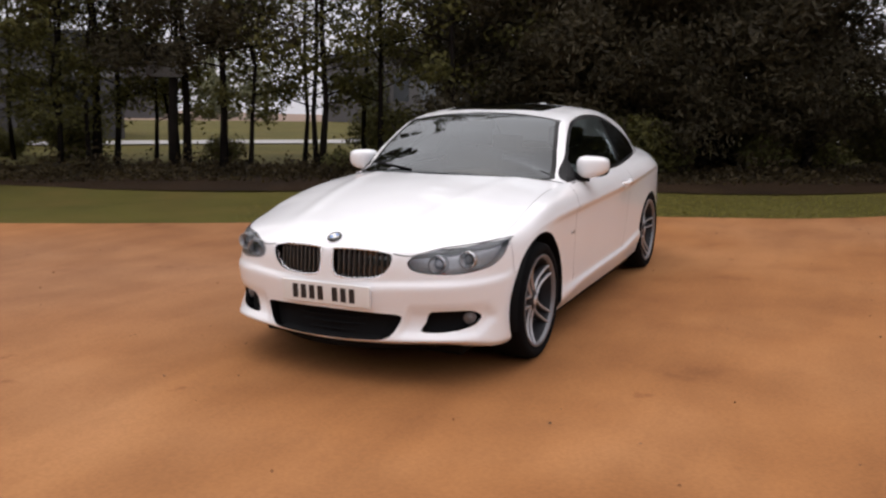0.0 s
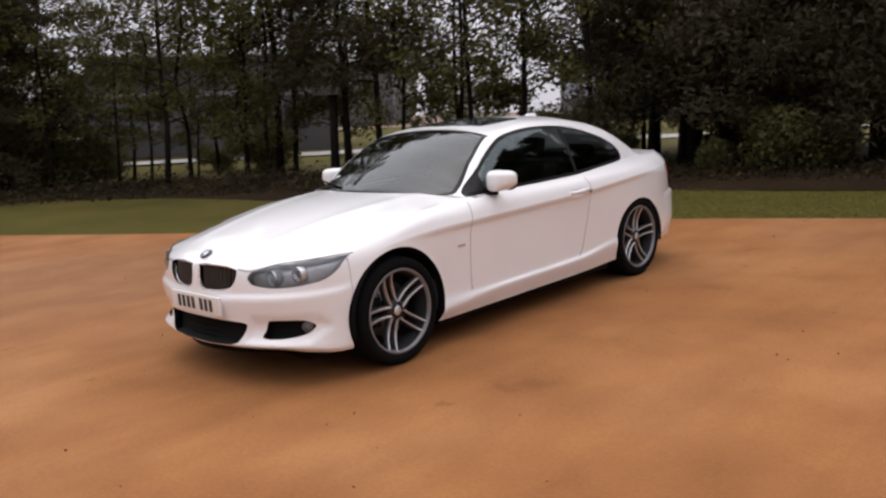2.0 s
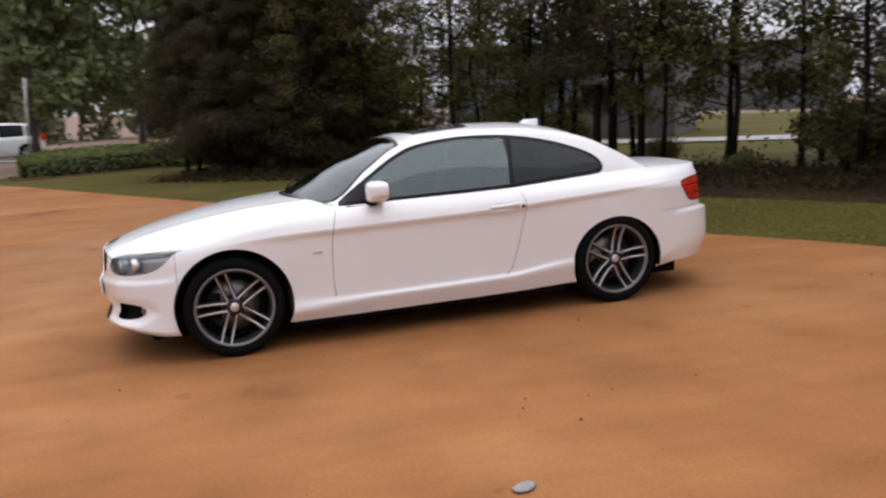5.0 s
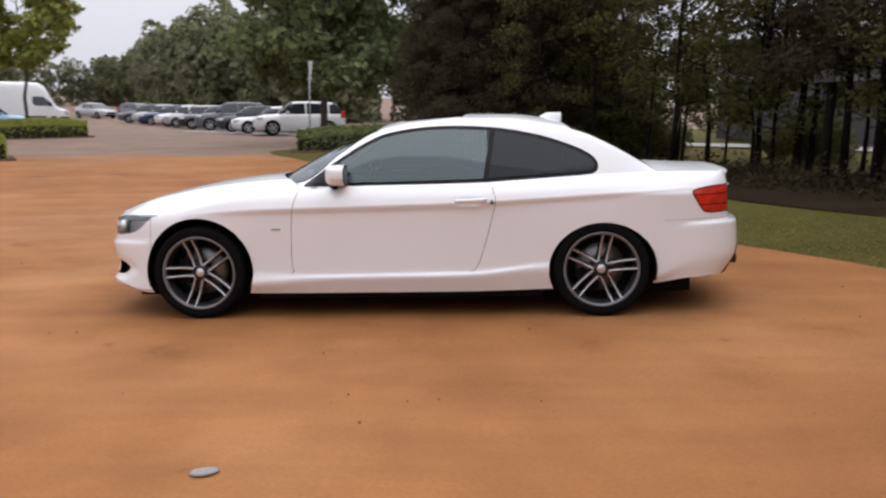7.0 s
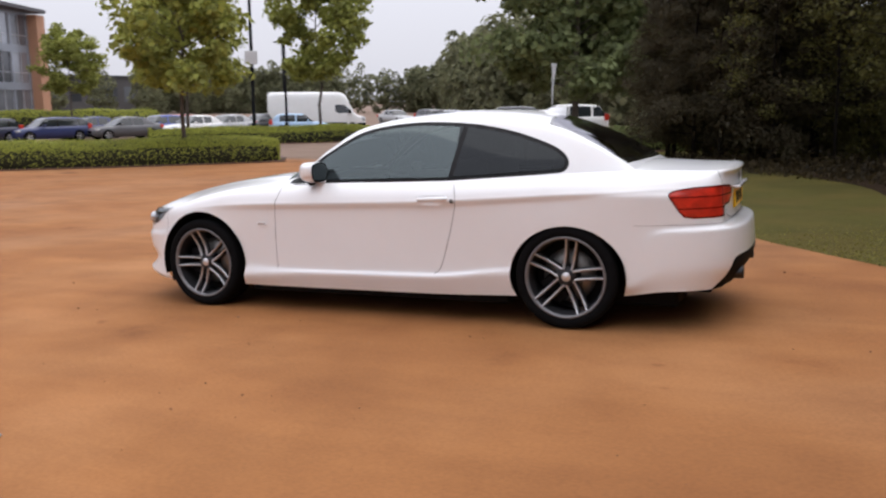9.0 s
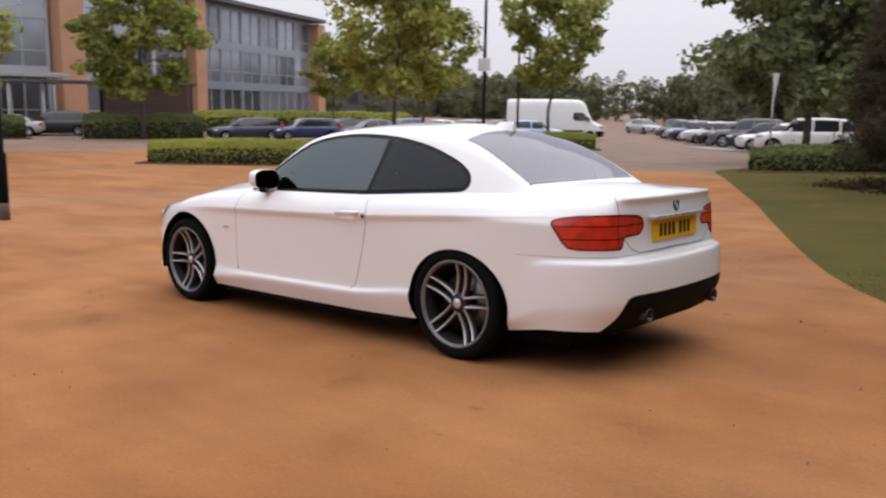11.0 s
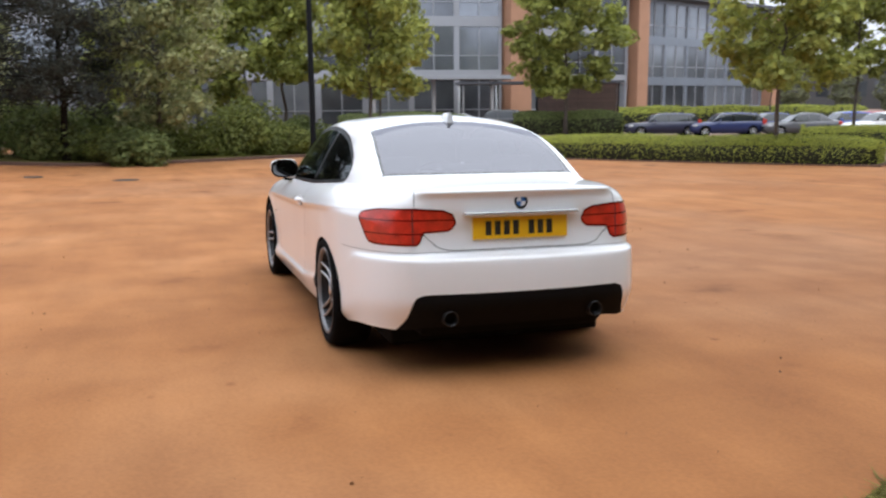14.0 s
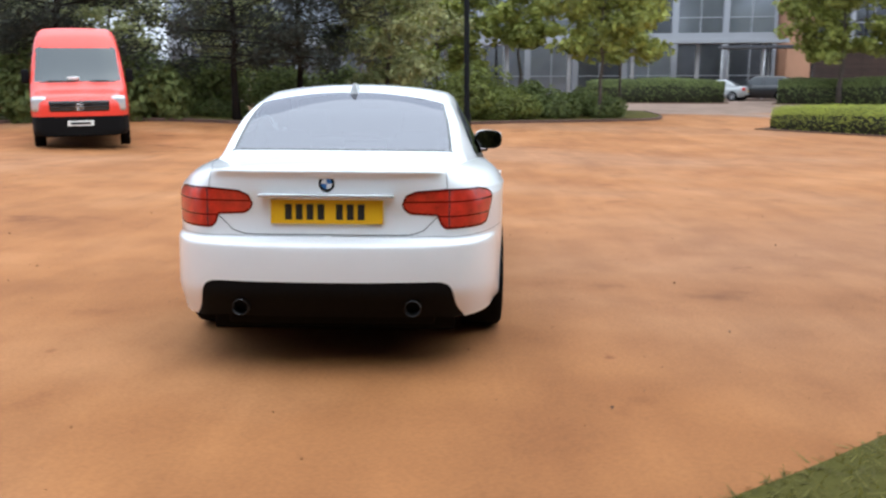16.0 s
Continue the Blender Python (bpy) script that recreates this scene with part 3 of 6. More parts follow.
for i, x in enumerate(cabin_x):
    ry, rz, cz = pchip(x, RAIL_Y), pchip(x, RAIL_Z), pchip(x, CENTRE_Z)
    fade = float(smooth(0.74, 0.60, x))
    by, bz = rim_at(x, 1) + 0.004, rim_at(x, 2) - 0.004
    by, bz = ry + (by - ry) * fade, rz + (bz - rz) * fade
    swell = 0.010 * fade * float(smooth(-1.75, -1.2, x))
    a = np.linspace(0, 1, 24)
    sy, sz = by + (ry - by) * a + swell * 4 * a * (1 - a), bz + (rz - bz) * a
    b = np.linspace(0, 1, NV - 23)[1:]
    ty = ry * (1 - b)
    tz = rz + (cz - rz) * (1 - (1 - b) ** 2.2)
    yy, zz = np.concatenate([sy, ty]), np.concatenate([sz, tz])
    for _ in range(6):                 # round off the rail
        m = slice(18, 30)
        yy[m] = 0.5 * yy[m] + 0.25 * (yy[17:29] + yy[19:31])
        zz[m] = 0.5 * zz[m] + 0.25 * (zz[17:29] + zz[19:31])
    cabin[i, :, 0], cabin[i, :, 1], cabin[i, :, 2] = x, yy, zz

# ---- regions ----
def arch(xc, r=0.368, up=0.005, squash=1.0):
    return lambda p: np.hypot(p[:, 0] - xc, (p[:, 2] - HUB_Z - up) * squash) - r


def yz(poly, lo):
    return lambda p: np.where(p[:, 0] > lo, polydist(p[:, 1], p[:, 2], poly), 1.0)


def xz(poly):
    return lambda p: polydist(p[:, 0], p[:, 2], poly)


LAMP = np.vstack([catmull([(0.440, 0.660), (0.424, 0.630), (0.445, 0.598), (0.50, 0.583), (0.60, 0.575), (0.70, 0.582), (0.768, 0.604), (0.797, 0.652), (0.802, 0.718)], 50), catmull([(0.802, 0.718), (0.70, 0.711), (0.56, 0.693), (0.440, 0.660)], 24)[1:-1]])
KIDNEY = catmull([(0.034, 0.670), (0.054, 0.689), (0.18, 0.690), (0.310, 0.678), (0.348, 0.658), (0.332, 0.600), (0.275, 0.556), (0.16, 0.543), (0.07, 0.550), (0.038, 0.580)], 60, True)
INTAKE = catmull([(-0.3, 0.384), (0.0, 0.384), (0.30, 0.376), (0.392, 0.368), (0.392, 0.335), (0.335, 0.256), (0.20, 0.238), (0.0, 0.234), (-0.3, 0.238)], 80, True)
FOG = catmull([(0.492, 0.290), (0.508, 0.335), (0.522, 0.378), (0.56, 0.390), (0.68, 0.390), (0.722, 0.374), (0.730, 0.338), (0.695, 0.304), (0.60, 0.287)], 50, True)
DOOR = catmull([(0.635, 0.99), (0.665, 0.90), (0.712, 0.72), (0.726, 0.45), (0.716, 0.325), (0.66, 0.315), (0.1, 0.312), (-0.40, 0.310), (-0.50, 0.318), (-0.55, 0.36), (-0.592, 0.48), (-0.640, 0.65), (-0.672, 0.80), (-0.655, 0.87), (-0.62, 1.0)], 150)
WINDOW = np.vstack([catmull([(0.625, 0.913), (0.40, 1.068), (0.20, 1.186), (0.02, 1.250), (-0.30, 1.282), (-0.66, 1.266), (-0.95, 1.215), (-1.18, 1.142), (-1.31, 1.078), (-1.355, 1.020), (-1.335, 0.977), (-1.25, 0.966)], 90), [(-0.6, 0.931), (0.1, 0.920)]])
lens_arc = np.array([(0.362, 0.796), (0.372, 0.776), (0.402, 0.755), (0.545, 0.748), (0.566, 0.698), (0.59, 0.687), (0.86, 0.688), (0.912, 0.697), (0.945, 0.727), (0.975, 0.772), (1.006, 0.818), (1.000, 0.838), (0.95, 0.850), (0.85, 0.862), (0.60, 0.866), (0.43, 0.856), (0.38, 0.836)])


wall_arc = np.repeat(arc_tail[:, None], NK, 1)
wall = facing(grid_bm(W))
arc_layer = wall.verts.layers.float.new("arc")
wall.verts.ensure_lookup_table()
for v, a in zip(wall.verts, wall_arc.reshape(-1).tolist()):
    v[arc_layer] = a


def tail_phi_of(bm):
    lay = bm.verts.layers.float["arc"]
    return lambda p: polydist(np.array([v[lay] for v in bm.verts]), p[:, 2], lens_arc) if len(p) == len(bm.verts) else polydist(np.array([np.mean([v[lay] for v in f.verts]) for f in bm.faces]), p[:, 2], lens_arc)


def boot_phi_of(bm):
    lay = bm.verts.layers.float["arc"]
    shape = np.array([(-0.1, 0.655), (0.40, 0.655), (0.47, 0.675), (0.545, 0.74), (0.555, 0.80), (0.60, 0.88), (0.64, 1.2), (-0.1, 1.2)])
    return lambda p: polydist(np.array([v[lay] for v in bm.verts]), p[:, 2], shape) if len(p) == len(bm.verts) else polydist(np.array([np.mean([v[lay] for v in f.verts]) for f in bm.faces]), p[:, 2], shape)


def diffuser_phi(p):
    shape = catmull([(-0.5, 0.446), (0.0, 0.448), (0.45, 0.448), (0.545, 0.440), (0.580, 0.41), (0.605, 0.32), (0.645, 0.20), (0.4, 0.16), (-0.5, 0.16)], 60, True)
    return np.where(p[:, 0] < -1.9, polydist(p[:, 1], p[:, 2], shape), 1.0)


def flank(phi):
    return lambda p: np.where(p[:, 1] > 0.5, phi(p), 1.0)


arch_f, arch_r = flank(arch(HUB_F - 0.003, 0.376)), flank(arch(HUB_R - 0.008, 0.362, -0.002, 1.13))
for phi in (arch_f, arch_r):
    cut(wall, phi)
c = centres(wall)
take(wall, (arch_f(c) < 0) | (arch_r(c) < 0), keep=False).free()


def carve(bm, phi):
    """Cuts a region out of bm and returns it."""
    cut(bm, phi)
    return take(bm, phi(centres(bm)) < 0, keep=False)


tail_phi = tail_phi_of(wall)
cut(wall, tail_phi)
tail_region = take(wall, tail_phi(centres(wall)) < 0, keep=False)
boot_phi = boot_phi_of(wall)
cut(wall, boot_phi)
boot_face = take(wall, boot_phi(centres(wall)) < 0, keep=False)
lamp_region = carve(wall, yz(LAMP, 1.5))
kidney_region = carve(wall, yz(KIDNEY, 1.5))
intake_region = carve(wall, yz(INTAKE, 1.5))
fog_region = carve(wall, yz(FOG, 1.5))
door_region = carve(wall, flank(xz(DOOR)))
diffuser_region = carve(wall, diffuser_phi)
bumper_f_phi = lambda p: np.where(p[:, 0] > 1.3, np.maximum(1.715 - p[:, 0], p[:, 2] - 0.695), 1.0)
bumper_r_phi = lambda p: np.where(p[:, 0] < -1.5, np.maximum(p[:, 0] + 1.66, p[:, 2] - 0.648), 1.0)
bumper_f = carve(wall, bumper_f_phi)
bumper_r = carve(wall, bumper_r_phi)


def twin(name, region, mat, parent, label="", sides=("left", "right"), **kw):
    """The same part on both sides of the car."""
    other = mirrored(region.copy(), both=False)
    return [part(name, region, mat, parent, label, **kw), part(name, other, mat, parent, label, **kw)]


# seams first, from the regions' edges
seams = [seam(door_region, 0.0034, skip=lambda p: p.z > 0.89 or p.z < 0.318), seam(bumper_f, 0.0025, skip=lambda p: p.z < 0.3 or p.x > 1.9 or abs(p.y) < 0.4), seam(bumper_r, 0.0018, skip=lambda p: p.z < 0.64 or p.x > -1.8 or p.y < 0.01 or arch_r(np.array([p])) < 0.004), seam(boot_face, 0.0035, skip=lambda p: p.z > 0.95 or p.y < 0.002)]
for k, s in enumerate(seams):
    if k == 0:                         # a door has a front and a rear line
        front = take(s, centres(s)[:, 0] > 0.1, keep=False)
        twin("shut_line", front, GAP, car)
    twin("shut_line", s, GAP, car)
part("body_shell", mirrored(wall), PAINT, car, sharp=60)
part("front_bumper", mirrored(bumper_f), PAINT, car, sharp=60)
part("rear_bumper", mirrored(bumper_r), PAINT, car, sharp=60)
doors = twin("door", door_region, PAINT, car)
part("grille_opening", mirrored(recess(intake_region, 0.05)), BLACK_MATT, car, "black lower air intake")
part("diffuser", mirrored(diffuser_region), BLACK_MATT, car, "black plastic rear diffuser")

bm = grid_bm(np.array([[(2.15 - 0.28 * (y / 0.6) ** 2 + d, y, z) for d, z in ((-0.25, 0.215), (-0.03, 0.215), (0.0, 0.205), (0.0, 0.178), (-0.03, 0.165), (-0.25, 0.165))] for y in np.linspace(-0.5, 0.5, 25)]))
part("front_lip", bm, BLACK_MATT, car, "black plastic lip below the front bumper")

# bonnet with a cowl behind it
bonnet = facing(grid_bm(bonnet_grid), True)
cowl_phi = lambda p: p[:, 0] * -1 + 0.93 - 0.30 * (p[:, 1] / 0.72) ** 2
cut(bonnet, cowl_phi)
c = centres(bonnet)
cowl = take(bonnet, cowl_phi(c) > 0, keep=False, push=-0.012)
twin("shut_line", seam(bonnet, 0.0022, skip=lambda p: p.y < 0.02 or p.x > 1.86 or p.x < 0.9), GAP, car)
part("bonnet", mirrored(bonnet), PAINT, car)
part("cowl", mirrored(cowl), BLACK_MATT, car)

# boot lid: rear face and deck
boot = facing(grid_bm(boot_grid), True)
lid_phi = lambda p: np.maximum(p[:, 1] - 0.64, p[:, 0] + 1.70)
cut(boot, lid_phi)
lid = take(boot, lid_phi(centres(boot)) < 0, keep=False)
twin("shut_line", seam(lid, 0.0024, skip=lambda p: p.y < 0.02 or p.x < -2.27), GAP, car)
part("rear_deck", mirrored(boot), PAINT, car)
lid_me, face_me = mesh_of(lid), mesh_of(boot_face)
lid = bmesh.new()
lid.from_mesh(lid_me)
lid.from_mesh(face_me)
bmesh.ops.remove_doubles(lid, verts=lid.verts[:], dist=0.004)
boot_lid = part("boot_lid", mirrored(lid), PAINT, car, sharp=50)

# ---- cabin: roof shell, glass, trim ----
shell = grid_bm(cabin)
bmesh.ops.remove_doubles(shell, verts=shell.verts[:], dist=0.0006)
facing(shell, True)
NOSE_GLASS = lambda p: np.maximum.reduce([0.115 + 0.05 * (p[:, 1] / 0.56) ** 2 - 0.02 - p[:, 0], p[:, 1] - pchip(p[:, 0], RAIL_Y) + 0.034 * smooth(0.74, 0.60, p[:, 0]) - 0.03 * smooth(0.66, 0.76, p[:, 0]), np.where(p[:, 0] > -0.3, -1.0, 1.0)])
TAIL_GLASS = lambda p: np.maximum.reduce([p[:, 0] + 1.135 + 0.075 * (p[:, 1] / 0.56) ** 2, p[:, 1] - pchip(p[:, 0], RAIL_Y) + 0.040, -1.742 + 0.03 * (p[:, 1] / 0.56) ** 2 - p[:, 0]])
side_on = lambda phi: (lambda p: np.where(p[:, 1] > 0.54, phi(p), 1.0))
trim_phi, pane_phi = side_on(lambda p: xz(WINDOW)(p) - 0.014), side_on(lambda p: xz(WINDOW)(p) + 0.010)
sunroof_phi = lambda p: polydist(p[:, 0], p[:, 1], catmull([(-0.02, -0.3), (-0.02, 0.30), (-0.06, 0.37), (-0.30, 0.40), (-0.42, 0.385), (-0.45, 0.30), (-0.45, -0.3)], 50, True)) + np.where(p[:, 2] > 1.2, 0, 1)
trim_region = carve(shell, trim_phi)
cut(trim_region, pane_phi)
panes = take(trim_region, pane_phi(centres(trim_region)) < 0, keep=False)
pillar_phi = lambda p: np.abs(p[:, 0] + 0.606 + (p[:, 2] - 0.934) * 0.163) - 0.017
mirror_phi = lambda p: 0.44 - p[:, 0]
cut(panes, pillar_phi)
pillar = take(panes, pillar_phi(centres(panes)) < 0, keep=False)
cut(panes, mirror_phi)
sail = take(panes, mirror_phi(centres(panes)) < 0, keep=False)
front_pane = take(panes, centres(panes)[:, 0] > -0.62, keep=False)
windscreen = carve(shell, NOSE_GLASS)
backlight = carve(shell, TAIL_GLASS)
sunroof = carve(shell, sunroof_phi)
band = lambda reg, phi, w: (cut(reg, lambda p: phi(p) + w), take(reg, phi(centres(reg)) + w > 0, keep=False))[1]
ws_band, bl_band = band(windscreen, NOSE_GLASS, 0.030), band(backlight, TAIL_GLASS, 0.016)
roof = part("roof_shell", mirrored(shell), PAINT, car, sharp=50)
twin("window_trim", recess(trim_region, 0.004), TRIM, car)
twin("pillar_cover", pillar, TRIM, car)
twin("sail_panel", sail, TRIM, car)
for ob in twin("side_window", front_pane, GLASS, car, "tinted front side window") + twin("quarter_window", panes, GLASS_DARK, car, "dark tinted rear quarter window"):
    ob.visible_shadow = False
for ob in (part("windscreen", mirrored(windscreen), GLASS_FRONT, car), part("rear_window", mirrored(backlight), GLASS_REAR, car)):
    ob.visible_shadow = False
part("windscreen_seal", mirrored(ws_band), TRIM, car)
part("rear_window_seal", mirrored(bl_band), BLACK_GLOSS, car)
part("sunroof", mirrored(recess(sunroof, 0.004)), GLASS_DARK, car, "dark glass sunroof panel")

# ---- lamps ----
lens = lamp_region.copy()
for tub in twin("headlamp", recess(lamp_region, 0.042), material("grey lamp housing", (0.56, 0.56, 0.57), 0.30, 0.4, spread=0.35, scale=14), car, "grey clear-lensed headlamp"):
    s = 1 if sum(v.co.y for v in tub.data.vertices) > 0 else -1
    for y, x, z, r in ((0.550, 2.018, 0.620, 0.040), (0.678, 1.944, 0.642, 0.036)):
        bm = bmesh.new()
        lathe(bm, [(r * 0.55, 0.0), (r * 0.8, 0.004), (r, 0.02), (r * 1.15, 0.03), (r * 1.18, 0.018), (r * 1.18, -0.02)], "x", 28)
        bmesh.ops.transform(bm, matrix=pose(x, s * y, z), verts=bm.verts[:])
        part("lamp_ring", bm, LAMP_METAL, tub)
        bm = bmesh.new()
        bmesh.ops.create_uvsphere(bm, u_segments=20, v_segments=10, radius=r * 0.75, matrix=pose(x - 0.006, s * y, z))
        part("projector_lens", bm, GLASS_CLEAR, tub)
for ob in twin("headlamp_lens", lens, GLASS_CLEAR, car):
    ob.visible_shadow = False
tail_lens = take(tail_region, np.ones(len(tail_region.faces), bool))
twin("tail_lamp_edge", seam(tail_lens, 0.009, 0.0022), RED_DARK, car, "dark red rim of the tail lamp")
in_boot = lambda p: p[:, 1] - 0.565
cut(tail_lens, in_boot)
inner_lens = take(tail_lens, in_boot(centres(tail_lens)) < 0, keep=False)
twin("shut_line", seam(inner_lens, 0.006), GAP, car)
for region in (tail_lens, inner_lens):
    for z in (0.738, 0.744, 0.806, 0.812):
        cut(region, lambda p, z=z: p[:, 2] - z)
    at = centres(region)
    stripes = take(region, ((at[:, 2] > 0.738) & (at[:, 2] < 0.744)) | ((at[:, 2] > 0.806) & (at[:, 2] < 0.812)), keep=False, push=0.0015)
    twin("tail_lamp", region, RED_LENS, car, "red tail lamp lens")
    twin("tail_lamp_stripe", stripes, RED_DARK, car)

# ---- front details ----
def nose_at(y, z):
    """The front of the car at a height and a distance from its middle."""
    m = (W[:, :, 0] > 1.5)
    d = (W[:, :, 1] - y) ** 2 + (W[:, :, 2] - z) ** 2 + np.where(m, 0, 9.0)
    near = np.argsort(d.ravel())[:4]
    w = 1 / (d.ravel()[near] + 1e-7)
    return float((W[:, :, 0].ravel()[near] * w).sum() / w.sum())


for s in (1, -1):
    edge = [(nose_at(y, z) + 0.001, s * y, z) for y, z in catmull([(0.352, 0.676), (0.39, 0.668), (0.445, 0.664)], 9)]
    part("shut_line", tube(bmesh.new(), edge, 0.0022, 5), GAP, car)
    edge = [(nose_at(y, z) + 0.001, s * (y + 0.001), z) for y, z in catmull([(0.445, 0.666), (0.56, 0.698), (0.70, 0.716), (0.802, 0.724)], 22)]
    part("lamp_edge", tube(bmesh.new(), edge, 0.003, 5), GAP, car)

for k, s in zip(twin("kidney_grille", recess(kidney_region, 0.045), BLACK_GLOSS, car, "black grille with upright slats"), (1, -1)):
    bm = bmesh.new()
    ring = [(2.178 - 0.09 * (y / 0.4) ** 2 - (z - 0.54) * 0.10 + 0.004, s * y, z) for y, z in KIDNEY]
    for a, b in zip(ring, ring[1:] + ring[:1]):
        tube(bm, [a, b], 0.0065, 6)
    part("grille_surround", bm, CHROME, k)
    for j in range(10):
        y = 0.062 + j * 0.0278
        on = np.array(KIDNEY)
        near = on[np.abs(on[:, 0] - y) < 0.02]
        z0, z1 = near[:, 1].min() + 0.004, near[:, 1].max() - 0.004
        bm = bmesh.new()
        xf = 2.175 - 0.09 * (y / 0.4) ** 2
        box(bm, xf - 0.035, xf - 0.004, s * y - 0.0022, s * y + 0.0022, z0, z1, 0.0015)
        for v in bm.verts:
            v.co.x -= (v.co.z - 0.54) * 0.10
        part("slat", bm, DISC, k)
for f, s in zip(twin("fog_inlet", recess(fog_region, 0.045), BLACK_MATT, car, "black fog lamp inlet"), (1, -1)):
    bm = bmesh.new()
    lathe(bm, [(0.0, 0.012), (0.014, 0.010), (0.024, 0.002), (0.031, 0.005), (0.035, -0.02)], "x", 24)
    bmesh.ops.transform(bm, matrix=pose(1.932, s * 0.678, 0.340, 0, 0, s * 28), verts=bm.verts[:])
    part("fog_lamp", bm, RIM_LIP, f, "round clear fog lamp")
for z in (0.265, 0.300, 0.335):
    bm = bmesh.new()
    tube(bm, [(2.150 - 0.28 * (y / 0.6) ** 2, y, z) for y in np.linspace(-0.36, 0.36, 13)], 0.005, 6)
    part("intake_bar", bm, BLACK_MATT, car)


def roundel(x, z, tilt, r):
    """A round badge of plain quarters in a dark ring."""
    bm = bmesh.new()
    lathe(bm, [(r, 0.0), (r, 0.005), (r * 0.9, 0.008), (r * 0.62, 0.008)], "z", 32)
    bmesh.ops.transform(bm, matrix=pose(x, 0, z, 0, tilt, 0), verts=bm.verts[:])
    ring = part("badge", bm, BLACK_GLOSS, car, "round badge with blue and white quarters")
    for k in range(4):
        bm = bmesh.new()
        pts = [(0, 0, 0.0078)] + [(r * 0.64 * math.cos(a), r * 0.64 * math.sin(a), 0.0078) for a in np.linspace(k * math.pi / 2, (k + 1) * math.pi / 2, 8)]
        bm.faces.new([bm.verts.new(p) for p in pts])
        bmesh.ops.transform(bm, matrix=pose(x, 0, z, 0, tilt, 0), verts=bm.verts[:])
        part("badge_quarter", bm, BADGE_BLUE if k % 2 else BADGE_WHITE, ring)


roundel(2.094, 0.731, 24, 0.038)
roundel(-2.302, 0.893, -86, 0.041)


def plate(x, z, s, mat, tilt):
    """A number plate whose characters are plain upright bars."""
    bm = box(bmesh.new(), -0.006, 0.006, -0.26, 0.26, -0.0555, 0.0555, 0.003)
    base = part("number_plate", bm, mat, car, "number plate with plain black bars")
    base.matrix_local = pose(x, 0, z, 0, tilt, 0 if s > 0 else 180)
    for j in range(7):
        y = -0.178 + j * 0.05 + (0.036 if j > 3 else 0)
        bm = box(bmesh.new(), 0.0055, 0.0075, y - 0.016, y + 0.016, -0.036, 0.036)
        part("bar", bm, INK, base, smooth_faces=False)


plate(2.193, 0.458, 1, PLATE_WHITE, 2)
plate(-2.305, 0.762, -1, PLATE_YELLOW, -2)
bm = box(bmesh.new(), -2.345, -2.280, -0.31, 0.31, 0.832, 0.846, 0.004)
part("boot_handle_strip", bm, LAMP_METAL, car, "dull metal strip above the plate")

